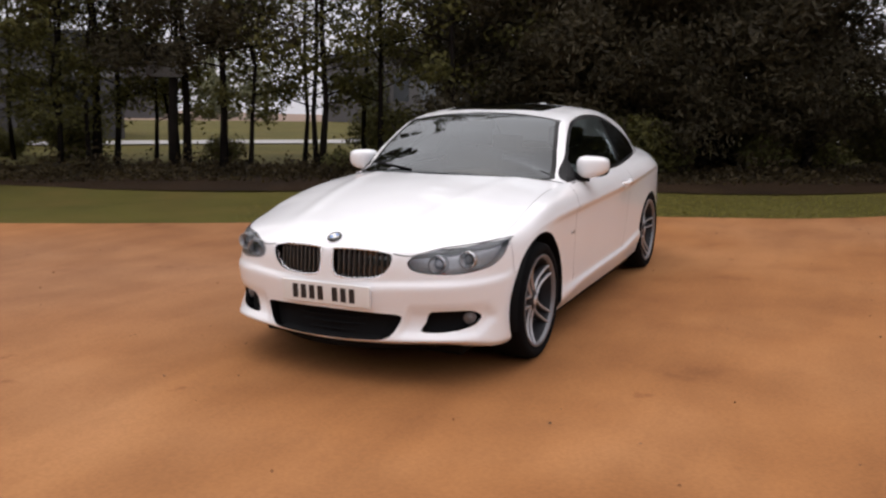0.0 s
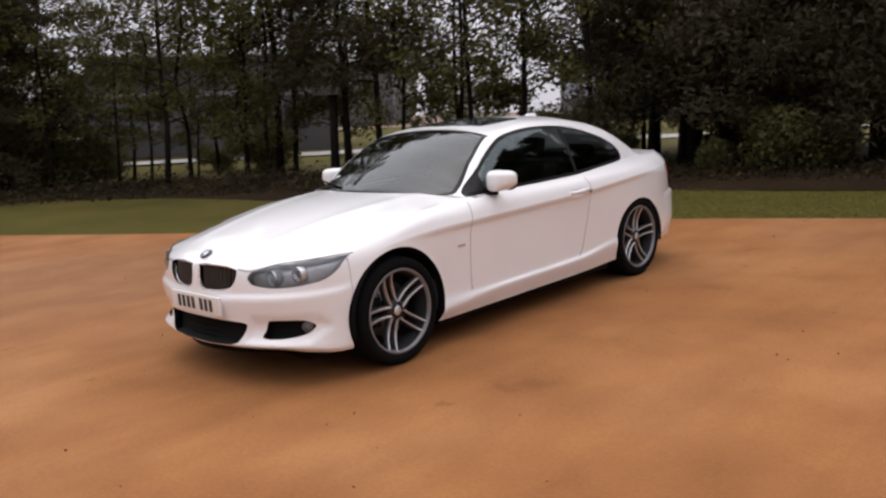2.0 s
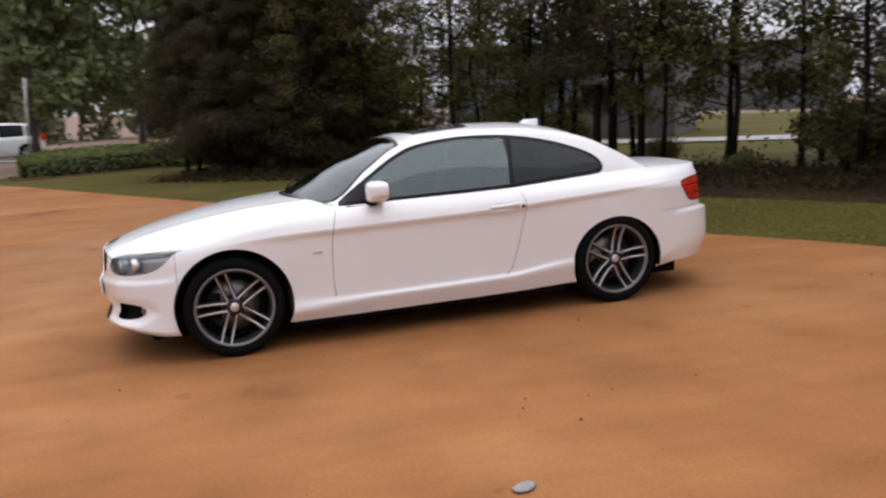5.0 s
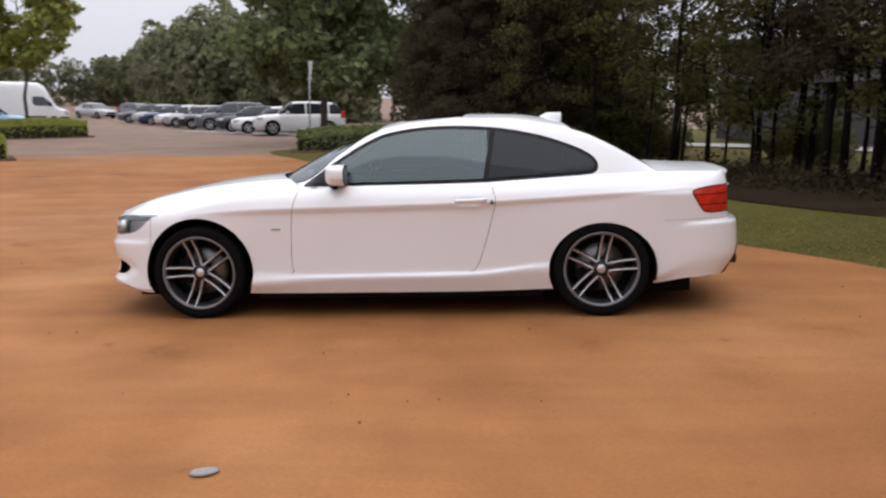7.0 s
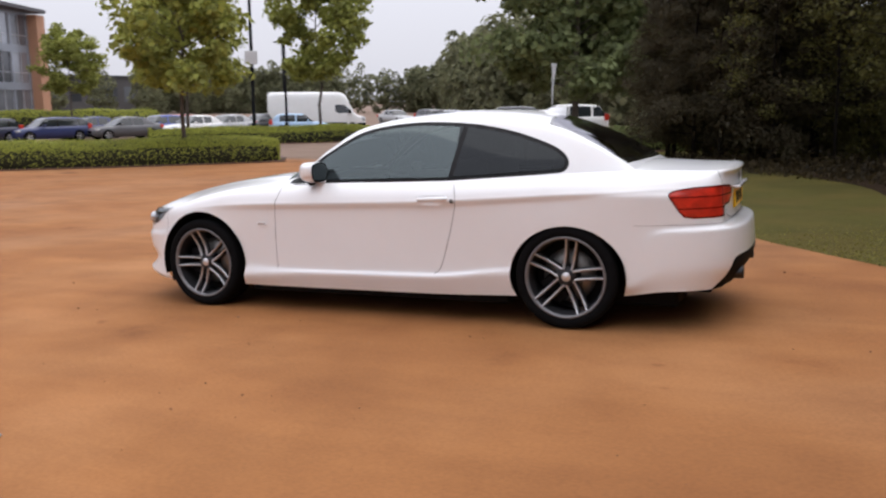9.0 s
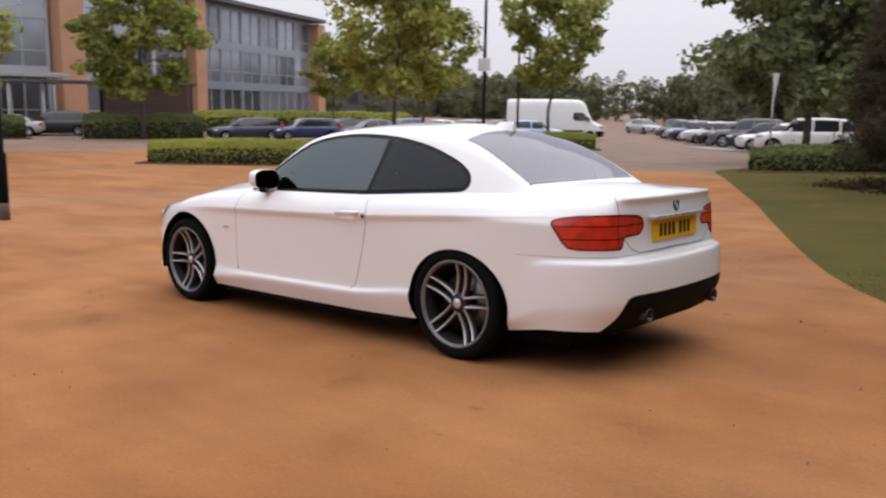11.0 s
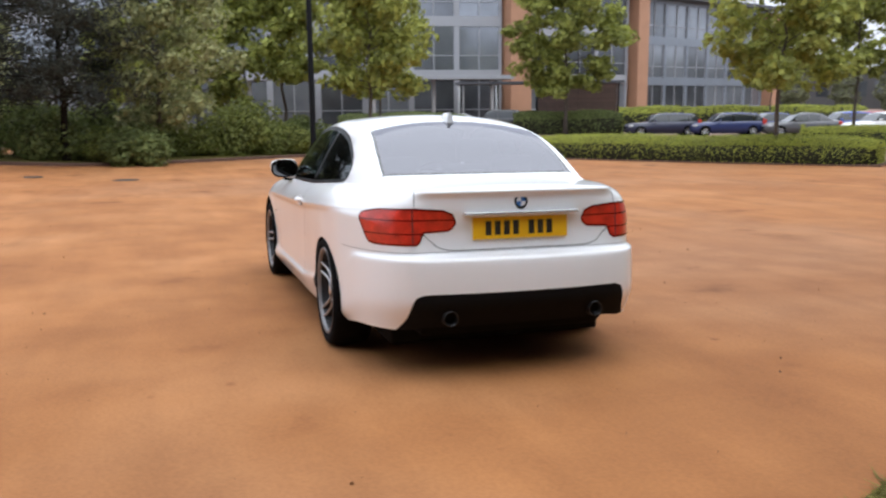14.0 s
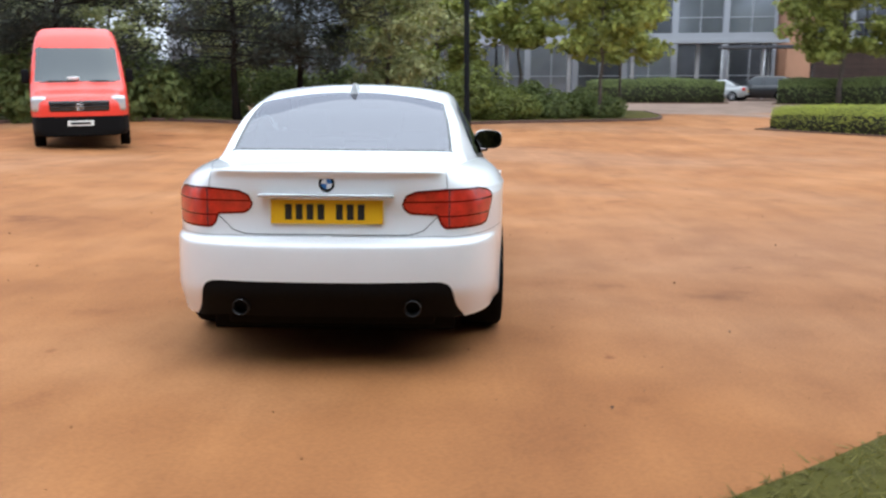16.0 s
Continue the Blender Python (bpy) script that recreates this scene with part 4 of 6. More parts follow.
# ---- mirrors, handles, wipers, aerial, exhausts ----
for s in (1, -1):
    bm = bmesh.new()
    bmesh.ops.create_uvsphere(bm, u_segments=28, v_segments=18, radius=1)
    for v in bm.verts:
        x, y, z = (math.copysign(abs(k) ** 0.62, k) for k in v.co)
        v.co = Vector((max(0.334, 0.390 + x * 0.080 - 0.035 * y * y), s * (0.850 + y * 0.104), 0.984 + z * (0.070 - 0.014 * y) + 0.010 * y))
    m = part("door_mirror", bm, PAINT, car, "white door mirror with a black foot", sharp=50)
    bm = bmesh.new()
    ring = [(0.3322, s * (0.850 + 0.102 * math.copysign(abs(math.cos(a)) ** 0.7, math.cos(a))), 0.984 + 0.069 * math.copysign(abs(math.sin(a)) ** 0.7, math.sin(a))) for a in np.linspace(0, math.tau, 32, endpoint=False)]
    bm.faces.new([bm.verts.new(p) for p in ring])
    part("mirror_frame", bm, BLACK_MATT, m)
    bm = bmesh.new()
    bm.faces.new([bm.verts.new((0.3295, s * 0.850 + (p[1] - s * 0.850) * 0.88, 0.984 + (p[2] - 0.984) * 0.84)) for p in ring])
    part("mirror_glass", bm, MIRROR, m)
    bm = tube(bmesh.new(), [(0.44, s * 0.74, 0.925), (0.43, s * 0.79, 0.915), (0.41, s * 0.84, 0.92)], [0.035, 0.026, 0.03], 10)
    part("mirror_foot", bm, BLACK_MATT, m)
    bm = bmesh.new()
    yh = 0.875
    tube(bm, [(-0.40, s * (yh - 0.03), 0.802), (-0.42, s * (yh + 0.008), 0.802), (-0.52, s * (yh + 0.016), 0.806), (-0.60, s * (yh + 0.010), 0.808), (-0.62, s * (yh - 0.03), 0.808)], [0.010, 0.014, 0.015, 0.014, 0.010], 10)
    part("door_handle", bm, PAINT, doors[0] if s > 0 else doors[1])
    bm = bmesh.new()
    lathe(bm, [(0.0, 0.0), (0.014, 0.0), (0.016, -0.01)], "y", 16)
    bmesh.ops.transform(bm, matrix=pose(-0.648, s * 0.8745, 0.792, 0, 0, 0 if s > 0 else 180), verts=bm.verts[:])
    part("door_lock", bm, GAP, doors[0] if s > 0 else doors[1])
    bm = bmesh.new()
    box(bm, 0.79, 0.855, min(s * 0.866, s * 0.870), max(s * 0.866, s * 0.870), 0.618, 0.632, 0.002)
    part("wing_badge", bm, LAMP_METAL, car)
    bm = bmesh.new()
    lathe(bm, [(0.0, 0.06), (0.032, 0.05), (0.034, 0.0), (0.038, -0.004), (0.040, 0.004), (0.040, 0.30)], "x", 28)
    bmesh.ops.transform(bm, matrix=pose(-2.376, s * 0.40, 0.322), verts=bm.verts[:])
    part("exhaust_pipe", bm, TAIL_PIPE, car, "round steel exhaust tail pipe")
    bm = tube(bmesh.new(), [(0.85, s * 0.12 - 0.1, 0.965), (0.80, s * 0.30 - 0.1, 0.985), (0.74, s * 0.44 - 0.12, 1.0)], [0.009, 0.008, 0.005], 6)
    part("wiper", bm, BLACK_MATT, car)
bm = bmesh.new()
rows = []
for t in np.linspace(0, 1, 9):
    x = -0.985 - 0.185 * t
    top = 1.336 + 0.036 * float(smooth(0.0, 0.45, t))
    base = pchip(x, CENTRE_Z) - 0.004
    w = 0.014 + 0.016 * math.sin(math.pi * (0.1 + t * 0.7))
    rows.append([(x, -w, base), (x, -w * 0.6, base + (top - base) * 0.6), (x, -w * 0.2, top), (x, w * 0.2, top), (x, w * 0.6, base + (top - base) * 0.6), (x, w, base)])
bm = grid_bm(np.array(rows))
bm.verts.ensure_lookup_table()
bm.faces.new([bm.verts[i] for i in range(48, 54)])
bmesh.ops.recalc_face_normals(bm, faces=bm.faces[:])
part("roof_aerial", bm, PAINT, car, "white shark-fin aerial", smooth_faces=False)

# ---- wheels ----
def wheel(x, y, s, spin):
    w = thing("wheel", None)
    w.parent = car
    w.matrix_local = pose(x, y, HUB_Z, 0, spin, 0 if s > 0 else 180)
    bm = lathe(bmesh.new(), [(0.248, -0.105), (0.270, -0.118), (0.300, -0.118), (0.318, -0.100), (0.324, -0.06), (0.325, 0.0), (0.324, 0.06), (0.318, 0.096), (0.300, 0.112), (0.270, 0.112), (0.250, 0.098)], "y", 72)
    part("tyre", bm, TYRE, w)
    bm = lathe(bmesh.new(), [(0.250, 0.100), (0.256, 0.106), (0.252, 0.110), (0.240, 0.106), (0.236, 0.090)], "y", 72)
    rim_ob = part("rim", bm, RIM_LIP, w, "two-tone five twin-spoke alloy rim")
    bm = lathe(bmesh.new(), [(0.236, 0.090), (0.225, 0.05), (0.222, -0.09), (0.245, -0.105)], "y", 72)
    part("rim_barrel", bm, RIM_DARK, rim_ob)
    bm = lathe(bmesh.new(), [(0.0, 0.078), (0.030, 0.078), (0.034, 0.074), (0.052, 0.070), (0.066, 0.056), (0.068, -0.02)], "y", 40)
    part("hub", bm, RIM_DARK, rim_ob)
    bm = lathe(bmesh.new(), [(0.0, 0.083), (0.026, 0.082), (0.030, 0.077)], "y", 28)
    part("centre_cap", bm, LAMP_METAL, rim_ob)
    for j in range(5):
        a0 = math.tau * j / 5
        for side in (-1, 1):
            face, back = bmesh.new(), bmesh.new()
            for bmx, dy, wd, th in ((face, 0.0, 0.0066, 0.010), (back, -0.010, 0.0115, 0.030)):
                rows = []
                for t in np.linspace(0, 1, 7):
                    r = 0.045 + 0.196 * t
                    off = side * (0.026 + 0.006 * t)
                    yy = 0.072 + 0.030 * t ** 2 + dy - 0.014 * math.sin(math.pi * t)
                    wv = wd * (1.0 + 0.25 * (1 - t))
                    rows.append([(r, yy - th, off - wv), (r, yy, off - wv * 0.8), (r, yy, off + wv * 0.8), (r, yy - th, off + wv)])
                g = grid_bm(np.array(rows))
                me = mesh_of(g)
                bmx.from_mesh(me)
                bmesh.ops.rotate(bmx, verts=bmx.verts[:], cent=(0, 0, 0), matrix=Euler((0, a0, 0)).to_matrix())
                bmesh.ops.recalc_face_normals(bmx, faces=bmx.faces[:])
            sp = part("spoke", back, RIM_DARK, rim_ob)
            sp2 = part("spoke_face", face, RIM_FACE, rim_ob)
    bm = lathe(bmesh.new(), [(0.07, -0.01), (0.165, -0.01), (0.168, -0.02), (0.165, -0.034), (0.07, -0.034)], "y", 48)
    part("brake_disc", bm, DISC, w)
    bm = bmesh.new()
    box(bm, 0.08, 0.17, -0.06, 0.02, -0.09, 0.09, 0.01)
    part("brake_caliper", bm, BLACK_MATT, w)
    bm = lathe(bmesh.new(), [(0.0, -0.05), (0.22, -0.05)], "y", 40)
    part("wheel_backing", bm, BLACK_MATT, w)
    return w


for x, y, s, spin in ((HUB_F, 0.752, 1, 0), (HUB_R, 0.748, 1, 44), (HUB_F, -0.752, -1, 20), (HUB_R, -0.748, -1, 5)):
    wheel(x, y, s, spin)
for x in (HUB_F, HUB_R):
    for s in (1, -1):
        ar = 0.371 if x > 0 else 0.364
        bm = lathe(bmesh.new(), [(ar, 0.0), (ar, 0.30), (0.30, 0.32), (0.0, 0.32)], "y", 48)
        bmesh.ops.delete(bm, geom=[v for v in bm.verts if v.co.z < -0.13], context="VERTS")
        for v in bm.verts:
            v.co.z /= 1.0 if x > 0 else 1.13
        bmesh.ops.transform(bm, matrix=pose(x - 0.008, s * (0.862 if x > 0 else 0.848), HUB_Z + (0.005 if x > 0 else -0.002), 0, 0, 180 if s > 0 else 0), verts=bm.verts[:])
        part("wheel_arch_liner", bm, BLACK_MATT, car)
# underside: black boxes hung low and drawn out to deepen the shade beneath
bm = box(bmesh.new(), -2.02, 1.90, -0.60, 0.62, 0.125, 0.24, 0.02)
box(bm, -0.99, 0.99, -0.79, 0.79, 0.128, 0.24, 0.02)
box(bm, -2.20, -1.78, -0.50, 0.50, 0.20, 0.30, 0.02)
part("underbody", bm, BLACK_MATT, car)
bm = box(bmesh.new(), -2.20, -1.74, -0.55, 0.55, 0.24, 0.90, 0.02)
box(bm, 1.74, 2.0, -0.55, 0.55, 0.24, 0.66, 0.02)
box(bm, -1.02, 1.02, -0.80, 0.80, 0.24, 0.55, 0.02)
box(bm, -1.74, -1.02, -0.52, 0.52, 0.24, 0.9, 0.02)
box(bm, 1.02, 1.74, -0.52, 0.52, 0.24, 0.72, 0.02)
part("inner_structure", bm, CABIN, car)

# ---- cabin fittings ----
bm = box(bmesh.new(), 0.42, 0.78, -0.60, 0.60, 0.55, 0.885, 0.05)
part("dashboard", bm, CABIN, car)
for s in (1, -1):
    for x0, zt in ((-0.30, 1.16), (-1.02, 1.05)):
        bm = box(bmesh.new(), x0 - 0.12, x0 + 0.42, s * 0.37 - 0.24, s * 0.37 + 0.24, 0.52, 0.66, 0.05)
        box(bm, -0.07, 0.07, s * 0.37 - 0.23, s * 0.37 + 0.23, 0.0, zt - 0.72, 0.05, m=pose(x0 - 0.14, 0, 0.60, 0, -18, 0))
        box(bm, -0.05, 0.05, s * 0.37 - 0.13, s * 0.37 + 0.13, zt - 0.70, zt - 0.54, 0.04, m=pose(x0 - 0.14, 0, 0.60, 0, -14, 0))
        part("seat", bm, LEATHER, car)
    bm = box(bmesh.new(), -1.0, 0.6, min(s * 0.72, s * 0.79), max(s * 0.72, s * 0.79), 0.5, 0.90, 0.02)
    part("door_lining", bm, CABIN, car)
bm = bmesh.new()
ring = [(0.36 - 0.18 * 0.42 * math.sin(a), -0.37 + 0.18 * math.cos(a), 0.86 + 0.18 * 0.9 * math.sin(a)) for a in np.linspace(0, math.tau, 25)]
tube(bm, ring, 0.014, 8)
tube(bm, [(0.36, -0.37 - 0.17, 0.86), (0.38, -0.37, 0.85), (0.36, -0.37 + 0.17, 0.86)], 0.018, 6)
part("steering_wheel", bm, CABIN, car)
bm = box(bmesh.new(), 0.185, 0.205, -0.11, 0.11, 1.215, 1.265, 0.008)
part("rear_view_mirror", bm, CABIN, car)
bm = box(bmesh.new(), -1.72, -1.15, -0.62, 0.62, 0.93, 0.965, 0.02)
part("parcel_shelf", bm, CABIN, car)

# the middle of the nose stands a little further forward than its corners
for ob in car.children_recursive:
    if ob.type != "MESH" or ob.name.split(".")[0] == "bar" or ob.parent.name.startswith(("wheel", "rim")):
        continue
    if ob.location.length > 0.5:
        ob.location.x += 0.012 * float(smooth(1.72, 2.08, ob.location.x))
        continue
    n = len(ob.data.vertices)
    P = np.zeros(n * 3)
    ob.data.vertices.foreach_get("co", P)
    P = P.reshape(n, 3)
    P[:, 0] += 0.012 * smooth(1.72, 2.08, P[:, 0]) * (1 - 0.75 * smooth(0.30, 0.78, np.abs(P[:, 1])))
    ob.data.vertices.foreach_set("co", P.ravel())
    ob.data.update()

# ---- plants ----
def leaf_mesh(name, centres_, sizes, rng, mat, stretch=1.6, out=None, loose=0.7):
    """Many small leaves, each a folded pair of triangles, turned at random or roughly facing out."""
    n = len(centres_)
    c = rng.normal(size=(n, 3))
    if out is not None:
        c = out / (np.linalg.norm(out, axis=1, keepdims=True) + 1e-9) + c * loose / 1.7
    c /= np.linalg.norm(c, axis=1, keepdims=True)
    a = np.cross(c, rng.normal(size=(n, 3)))
    a /= np.linalg.norm(a, axis=1, keepdims=True) + 1e-9
    b = np.cross(c, a)
    s = np.asarray(sizes)[:, None] * 0.5
    P = np.stack([centres_ - a * s * stretch, centres_ - b * s + c * s * 0.25, centres_ + a * s * stretch, centres_ + b * s + c * s * 0.25], 1).reshape(-1, 3)
    me = bpy.data.meshes.new(name)
    me.from_pydata(P.tolist(), [], (np.arange(n * 4).reshape(n, 4)).tolist())
    me.materials.append(mat)
    return me


def needle(size, leaf):
    """Needles are slim, leaves broad: (width, length for width)."""
    return (size * 0.34, 3.6) if "needles" in leaf.name else (size, 1.6)


def leaf_part(name, me, parent, label=""):
    ob = new(name, me)
    ob.parent = parent
    return tagged(ob, label)


def tree(name, m, seed, height, girth, crown_from, spread, limbs, leaves, leaf_size, bark, leaf, label, category="tree", group="", lean=0.02, cone=0.0, clump=0.5, rise=0.5, stems=1):
    """A tapered trunk with limbs and a crown of small leaves in clumps."""
    rng = np.random.default_rng(seed)
    root = thing(name, m, label, category, group)
    bm = bmesh.new()
    ends = []
    for stem in range(stems):
        side = np.array([0.0, 0.0]) if stems == 1 else rng.normal(0, 0.25, 2)
        path = [np.array([0, 0, -0.15])]
        for k in range(1, 9):
            t = k / 8
            path.append(np.array([side[0] * t * 3 + rng.normal(0, lean) * height * t, side[1] * t * 3 + rng.normal(0, lean) * height * t, height * t]))
        path = np.array(path)
        tube(bm, path, [girth * (1.35 if k == 0 else 1 - 0.9 * (k / 8) ** 1.1) for k in range(9)], 8)
        for j in range(limbs):
            t = crown_from + (0.98 - crown_from) * (j + rng.random() * 0.7) / limbs
            p0 = np.array([np.interp(t * height, path[:, 2], path[:, c]) for c in range(3)])
            az = j * 2.4 + rng.normal(0, 0.4)
            u = (t - crown_from) / (1 - crown_from)
            shape = (1 - u) if cone else math.sin(math.pi * min(1, 0.22 + 0.72 * u)) ** 0.8
            L = spread * max(0.18, shape) * (0.75 + 0.5 * rng.random())
            up = rise * (0.4 + 0.8 * u) + rng.normal(0, 0.12)
            d = np.array([math.cos(az), math.sin(az), up])
            pts = [p0 + d * L * q + np.array([rng.normal(0, 0.05), rng.normal(0, 0.05), -0.10 * q * q * (1.5 if cone else 0.3)]) * L for q in (0, 0.35, 0.7, 1.0)]
            pts[0] = p0
            tube(bm, pts, [girth * 0.38 * (1 - 0.6 * t), girth * 0.26 * (1 - 0.6 * t), girth * 0.14 * (1 - 0.6 * t), 0.006], 5, caps=False)
            for q in (0.45, 0.62, 0.78, 0.9, 1.0, 1.08):
                ends.append((p0 + d * L * q + rng.normal(0, 0.12, 3) * L, clump * (0.65 + 0.6 * rng.random()) * (0.55 + 0.45 * L / spread)))
    part("trunk", bm, bark, root)
    ends_p, ends_r = np.array([e[0] for e in ends]), np.array([e[1] for e in ends])
    pick = rng.integers(0, len(ends), leaves)
    off = rng.normal(size=(leaves, 3))
    off /= np.linalg.norm(off, axis=1, keepdims=True)
    off *= (rng.random((leaves, 1)) ** 0.45) * ends_r[pick][:, None]
    off[:, 2] *= 0.62
    c = ends_p[pick] + off
    off = off[c[:, 2] > 0.25] + (0, 0, 0.25 * clump)
    c = c[c[:, 2] > 0.25]
    wide, slim = needle(leaf_size, leaf)
    leaf_part("crown", leaf_mesh("crown", c, wide * (0.6 + 0.8 * rng.random(len(c))), rng, leaf, stretch=slim, out=off, loose=1.0), root)
    return root


def shrub(name, m, seed, size, leaves, leaf_size, leaf, label, group=""):
    """A rounded bush: stems, and lumpy masses of leaves down to the ground."""
    rng = np.random.default_rng(seed)
    root = thing(name, m, label, "shrub", group)
    sx, sy, sz = size
    for k in range(7):
        a = k * 0.9
        bm = tube(bmesh.new(), [(0, 0, -0.1), (0.2 * sx * math.cos(a), 0.2 * sy * math.sin(a), sz * 0.4), (0.36 * sx * math.cos(a), 0.36 * sy * math.sin(a), sz * 0.72)], [0.03, 0.02, 0.008], 5)
        part("stem", bm, BARK, root)
    n = 16
    ang, rad = rng.random(n) * math.tau, rng.random(n) ** 0.6
    lump = np.stack([0.34 * sx * rad * np.cos(ang), 0.34 * sy * rad * np.sin(ang), sz * (0.22 + 0.52 * rng.random(n) * (1 - 0.45 * rad ** 2))], 1)
    r = 0.2 * min(sx, sy) + 0.12 * sz * rng.random(n)
    pick = rng.integers(0, n, leaves)
    off = rng.normal(size=(leaves, 3))
    off /= np.linalg.norm(off, axis=1, keepdims=True)
    c = lump[pick] + off * (0.55 + 0.45 * rng.random((leaves, 1)) ** 0.5) * r[pick][:, None]
    c[:, 2] = np.abs(c[:, 2]) + 0.02
    leaf_part("foliage", leaf_mesh("foliage", c, leaf_size * (0.6 + 0.8 * rng.random(leaves)), rng, leaf, out=off + (0, 0, 0.3), loose=0.9), root)
    return root


BED_SOIL = material("dark bed soil", (0.070, 0.035, 0.018), 0.95, spread=0.4, scale=3, bump=0.02, fine=30)
# near-black colour stands in for the shade inside and on the flanks
HEDGE_CORE = material("shade-dark hedge twigs", (0.022, 0.024, 0.008), 0.95, spread=0.4, scale=8, bump=0.05, fine=30)


def hedge(a, b, width, height, seed, leaves, label, leaf, leaf_size=0.055):
    """A clipped hedge along a line: rounded top, leaves all over but thickest above, a twiggy core coloured dark as
    shade.
    """
    rng = np.random.default_rng(seed)
    a, b = np.array(a), np.array(b)
    L = float(np.linalg.norm(b - a))
    ang = math.degrees(math.atan2(b[1] - a[1], b[0] - a[0]))
    root = thing("hedge", pose(a[0], a[1], 0, 0, 0, ang), label, "hedge")
    xs = np.linspace(0, L, max(4, int(L / 0.6)))
    prof = [(-0.48, 0.0), (-0.5, 0.42), (-0.46, 0.68), (-0.30, 0.90), (0, 1.0), (0.30, 0.90), (0.46, 0.68), (0.5, 0.42), (0.48, 0.0)]
    ca, sa = math.cos(math.radians(ang)), math.sin(math.radians(ang))
    rows = []
    for x in xs:
        g = gz(a[0] + ca * x, a[1] + sa * x)
        e = min(1.0, 0.30 + 0.70 * (min(x, L - x) / (0.6 * width)) ** 0.5)
        w, h = width * 0.90 * (0.55 + 0.45 * e) * (1 + 0.05 * math.sin(x * 1.7 + seed)), height * 0.93 * (0.82 + 0.18 * e) * (1 + 0.035 * math.sin(x * 1.1 + seed * 2))
        rows.append([(x, y * w, g - 0.05 + z * h) for y, z in prof])
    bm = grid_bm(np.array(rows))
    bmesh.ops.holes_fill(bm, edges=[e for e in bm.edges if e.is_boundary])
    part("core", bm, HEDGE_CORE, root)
    R = np.array(rows)
    # most leaves sit on top, so the flanks show the shade-coloured core
    i, j = rng.random(leaves) * (len(xs) - 1), np.where(rng.random(leaves) < 0.72, 2.0 + 4.0 * rng.random(leaves), rng.random(leaves) * (len(prof) - 1))
    i0, j0 = i.astype(int), j.astype(int)
    fi, fj = (i - i0)[:, None], (j - j0)[:, None]
    P = (R[i0, j0] * (1 - fi) + R[i0 + 1, j0] * fi) * (1 - fj) + (R[i0, j0 + 1] * (1 - fi) + R[i0 + 1, j0 + 1] * fi) * fj
    k = rng.random(leaves) < 0.05
    P[k] = R[np.where(rng.random(k.sum()) < 0.5, 0, -1), rng.integers(0, len(prof), k.sum())] * (1, 0, 0) + np.stack([np.zeros(k.sum()), (rng.random(k.sum()) - 0.5) * width * 0.5, rng.random(k.sum()) * height * 0.8 + gz(*a)], 1)
    across = (R[i0, j0 + 1] - R[i0, j0])[:, 1:]
    face = np.stack([np.zeros(leaves), -across[:, 1], across[:, 0]], 1)
    P += rng.normal(0, 0.028, (leaves, 3)) + np.stack([np.zeros(leaves), np.zeros(leaves), 0.03 * np.abs(rng.normal(size=leaves))], 1)
    leaf_part("foliage", leaf_mesh("foliage", P, leaf_size * (0.6 + 0.8 * rng.random(leaves)), rng, leaf, out=face, loose=0.42), root)
    bed = [[(x, y * width * 1.16, gz(a[0] + ca * x, a[1] + sa * x) + z) for y, z in ((-0.5, -0.02), (-0.49, 0.05), (0, 0.07), (0.49, 0.05), (0.5, -0.02))] for x in np.linspace(-0.25, L + 0.25, len(xs))]
    part("bed", grid_bm(np.array(bed)), BED_SOIL, root, "strip of dark brown soil")
    return root


# ---- the dark wood beyond the verge ----
WOOD_LINE = catmull([(-26, 19), (-19, 10.5), (-13.6, 4.6), (-10.6, 0.2), (-8.9, -4.0), (-7.0, -8.2), (-4.8, -11.6), (-2.2, -14.4), (0.6, -17.2), (2.0, -20.0)], 140)
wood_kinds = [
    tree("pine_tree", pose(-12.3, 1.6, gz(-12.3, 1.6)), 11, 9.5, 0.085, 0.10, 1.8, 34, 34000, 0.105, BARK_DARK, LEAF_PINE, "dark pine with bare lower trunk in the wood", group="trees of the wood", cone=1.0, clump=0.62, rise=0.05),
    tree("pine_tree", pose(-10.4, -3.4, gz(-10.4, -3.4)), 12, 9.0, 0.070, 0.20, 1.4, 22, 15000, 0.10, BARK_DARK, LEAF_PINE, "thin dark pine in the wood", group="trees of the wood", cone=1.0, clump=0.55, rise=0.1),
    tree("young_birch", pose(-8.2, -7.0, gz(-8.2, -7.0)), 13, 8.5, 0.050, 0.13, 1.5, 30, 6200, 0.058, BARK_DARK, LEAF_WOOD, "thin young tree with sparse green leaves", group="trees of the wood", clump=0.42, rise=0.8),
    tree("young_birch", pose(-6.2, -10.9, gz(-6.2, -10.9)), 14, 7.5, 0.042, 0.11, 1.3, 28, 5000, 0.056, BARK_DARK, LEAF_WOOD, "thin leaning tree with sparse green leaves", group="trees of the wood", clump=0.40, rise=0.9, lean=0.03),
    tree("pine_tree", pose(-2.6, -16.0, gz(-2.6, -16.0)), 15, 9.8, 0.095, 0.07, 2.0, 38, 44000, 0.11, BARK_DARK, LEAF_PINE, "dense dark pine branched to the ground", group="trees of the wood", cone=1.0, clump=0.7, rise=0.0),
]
rng = np.random.default_rng(5)
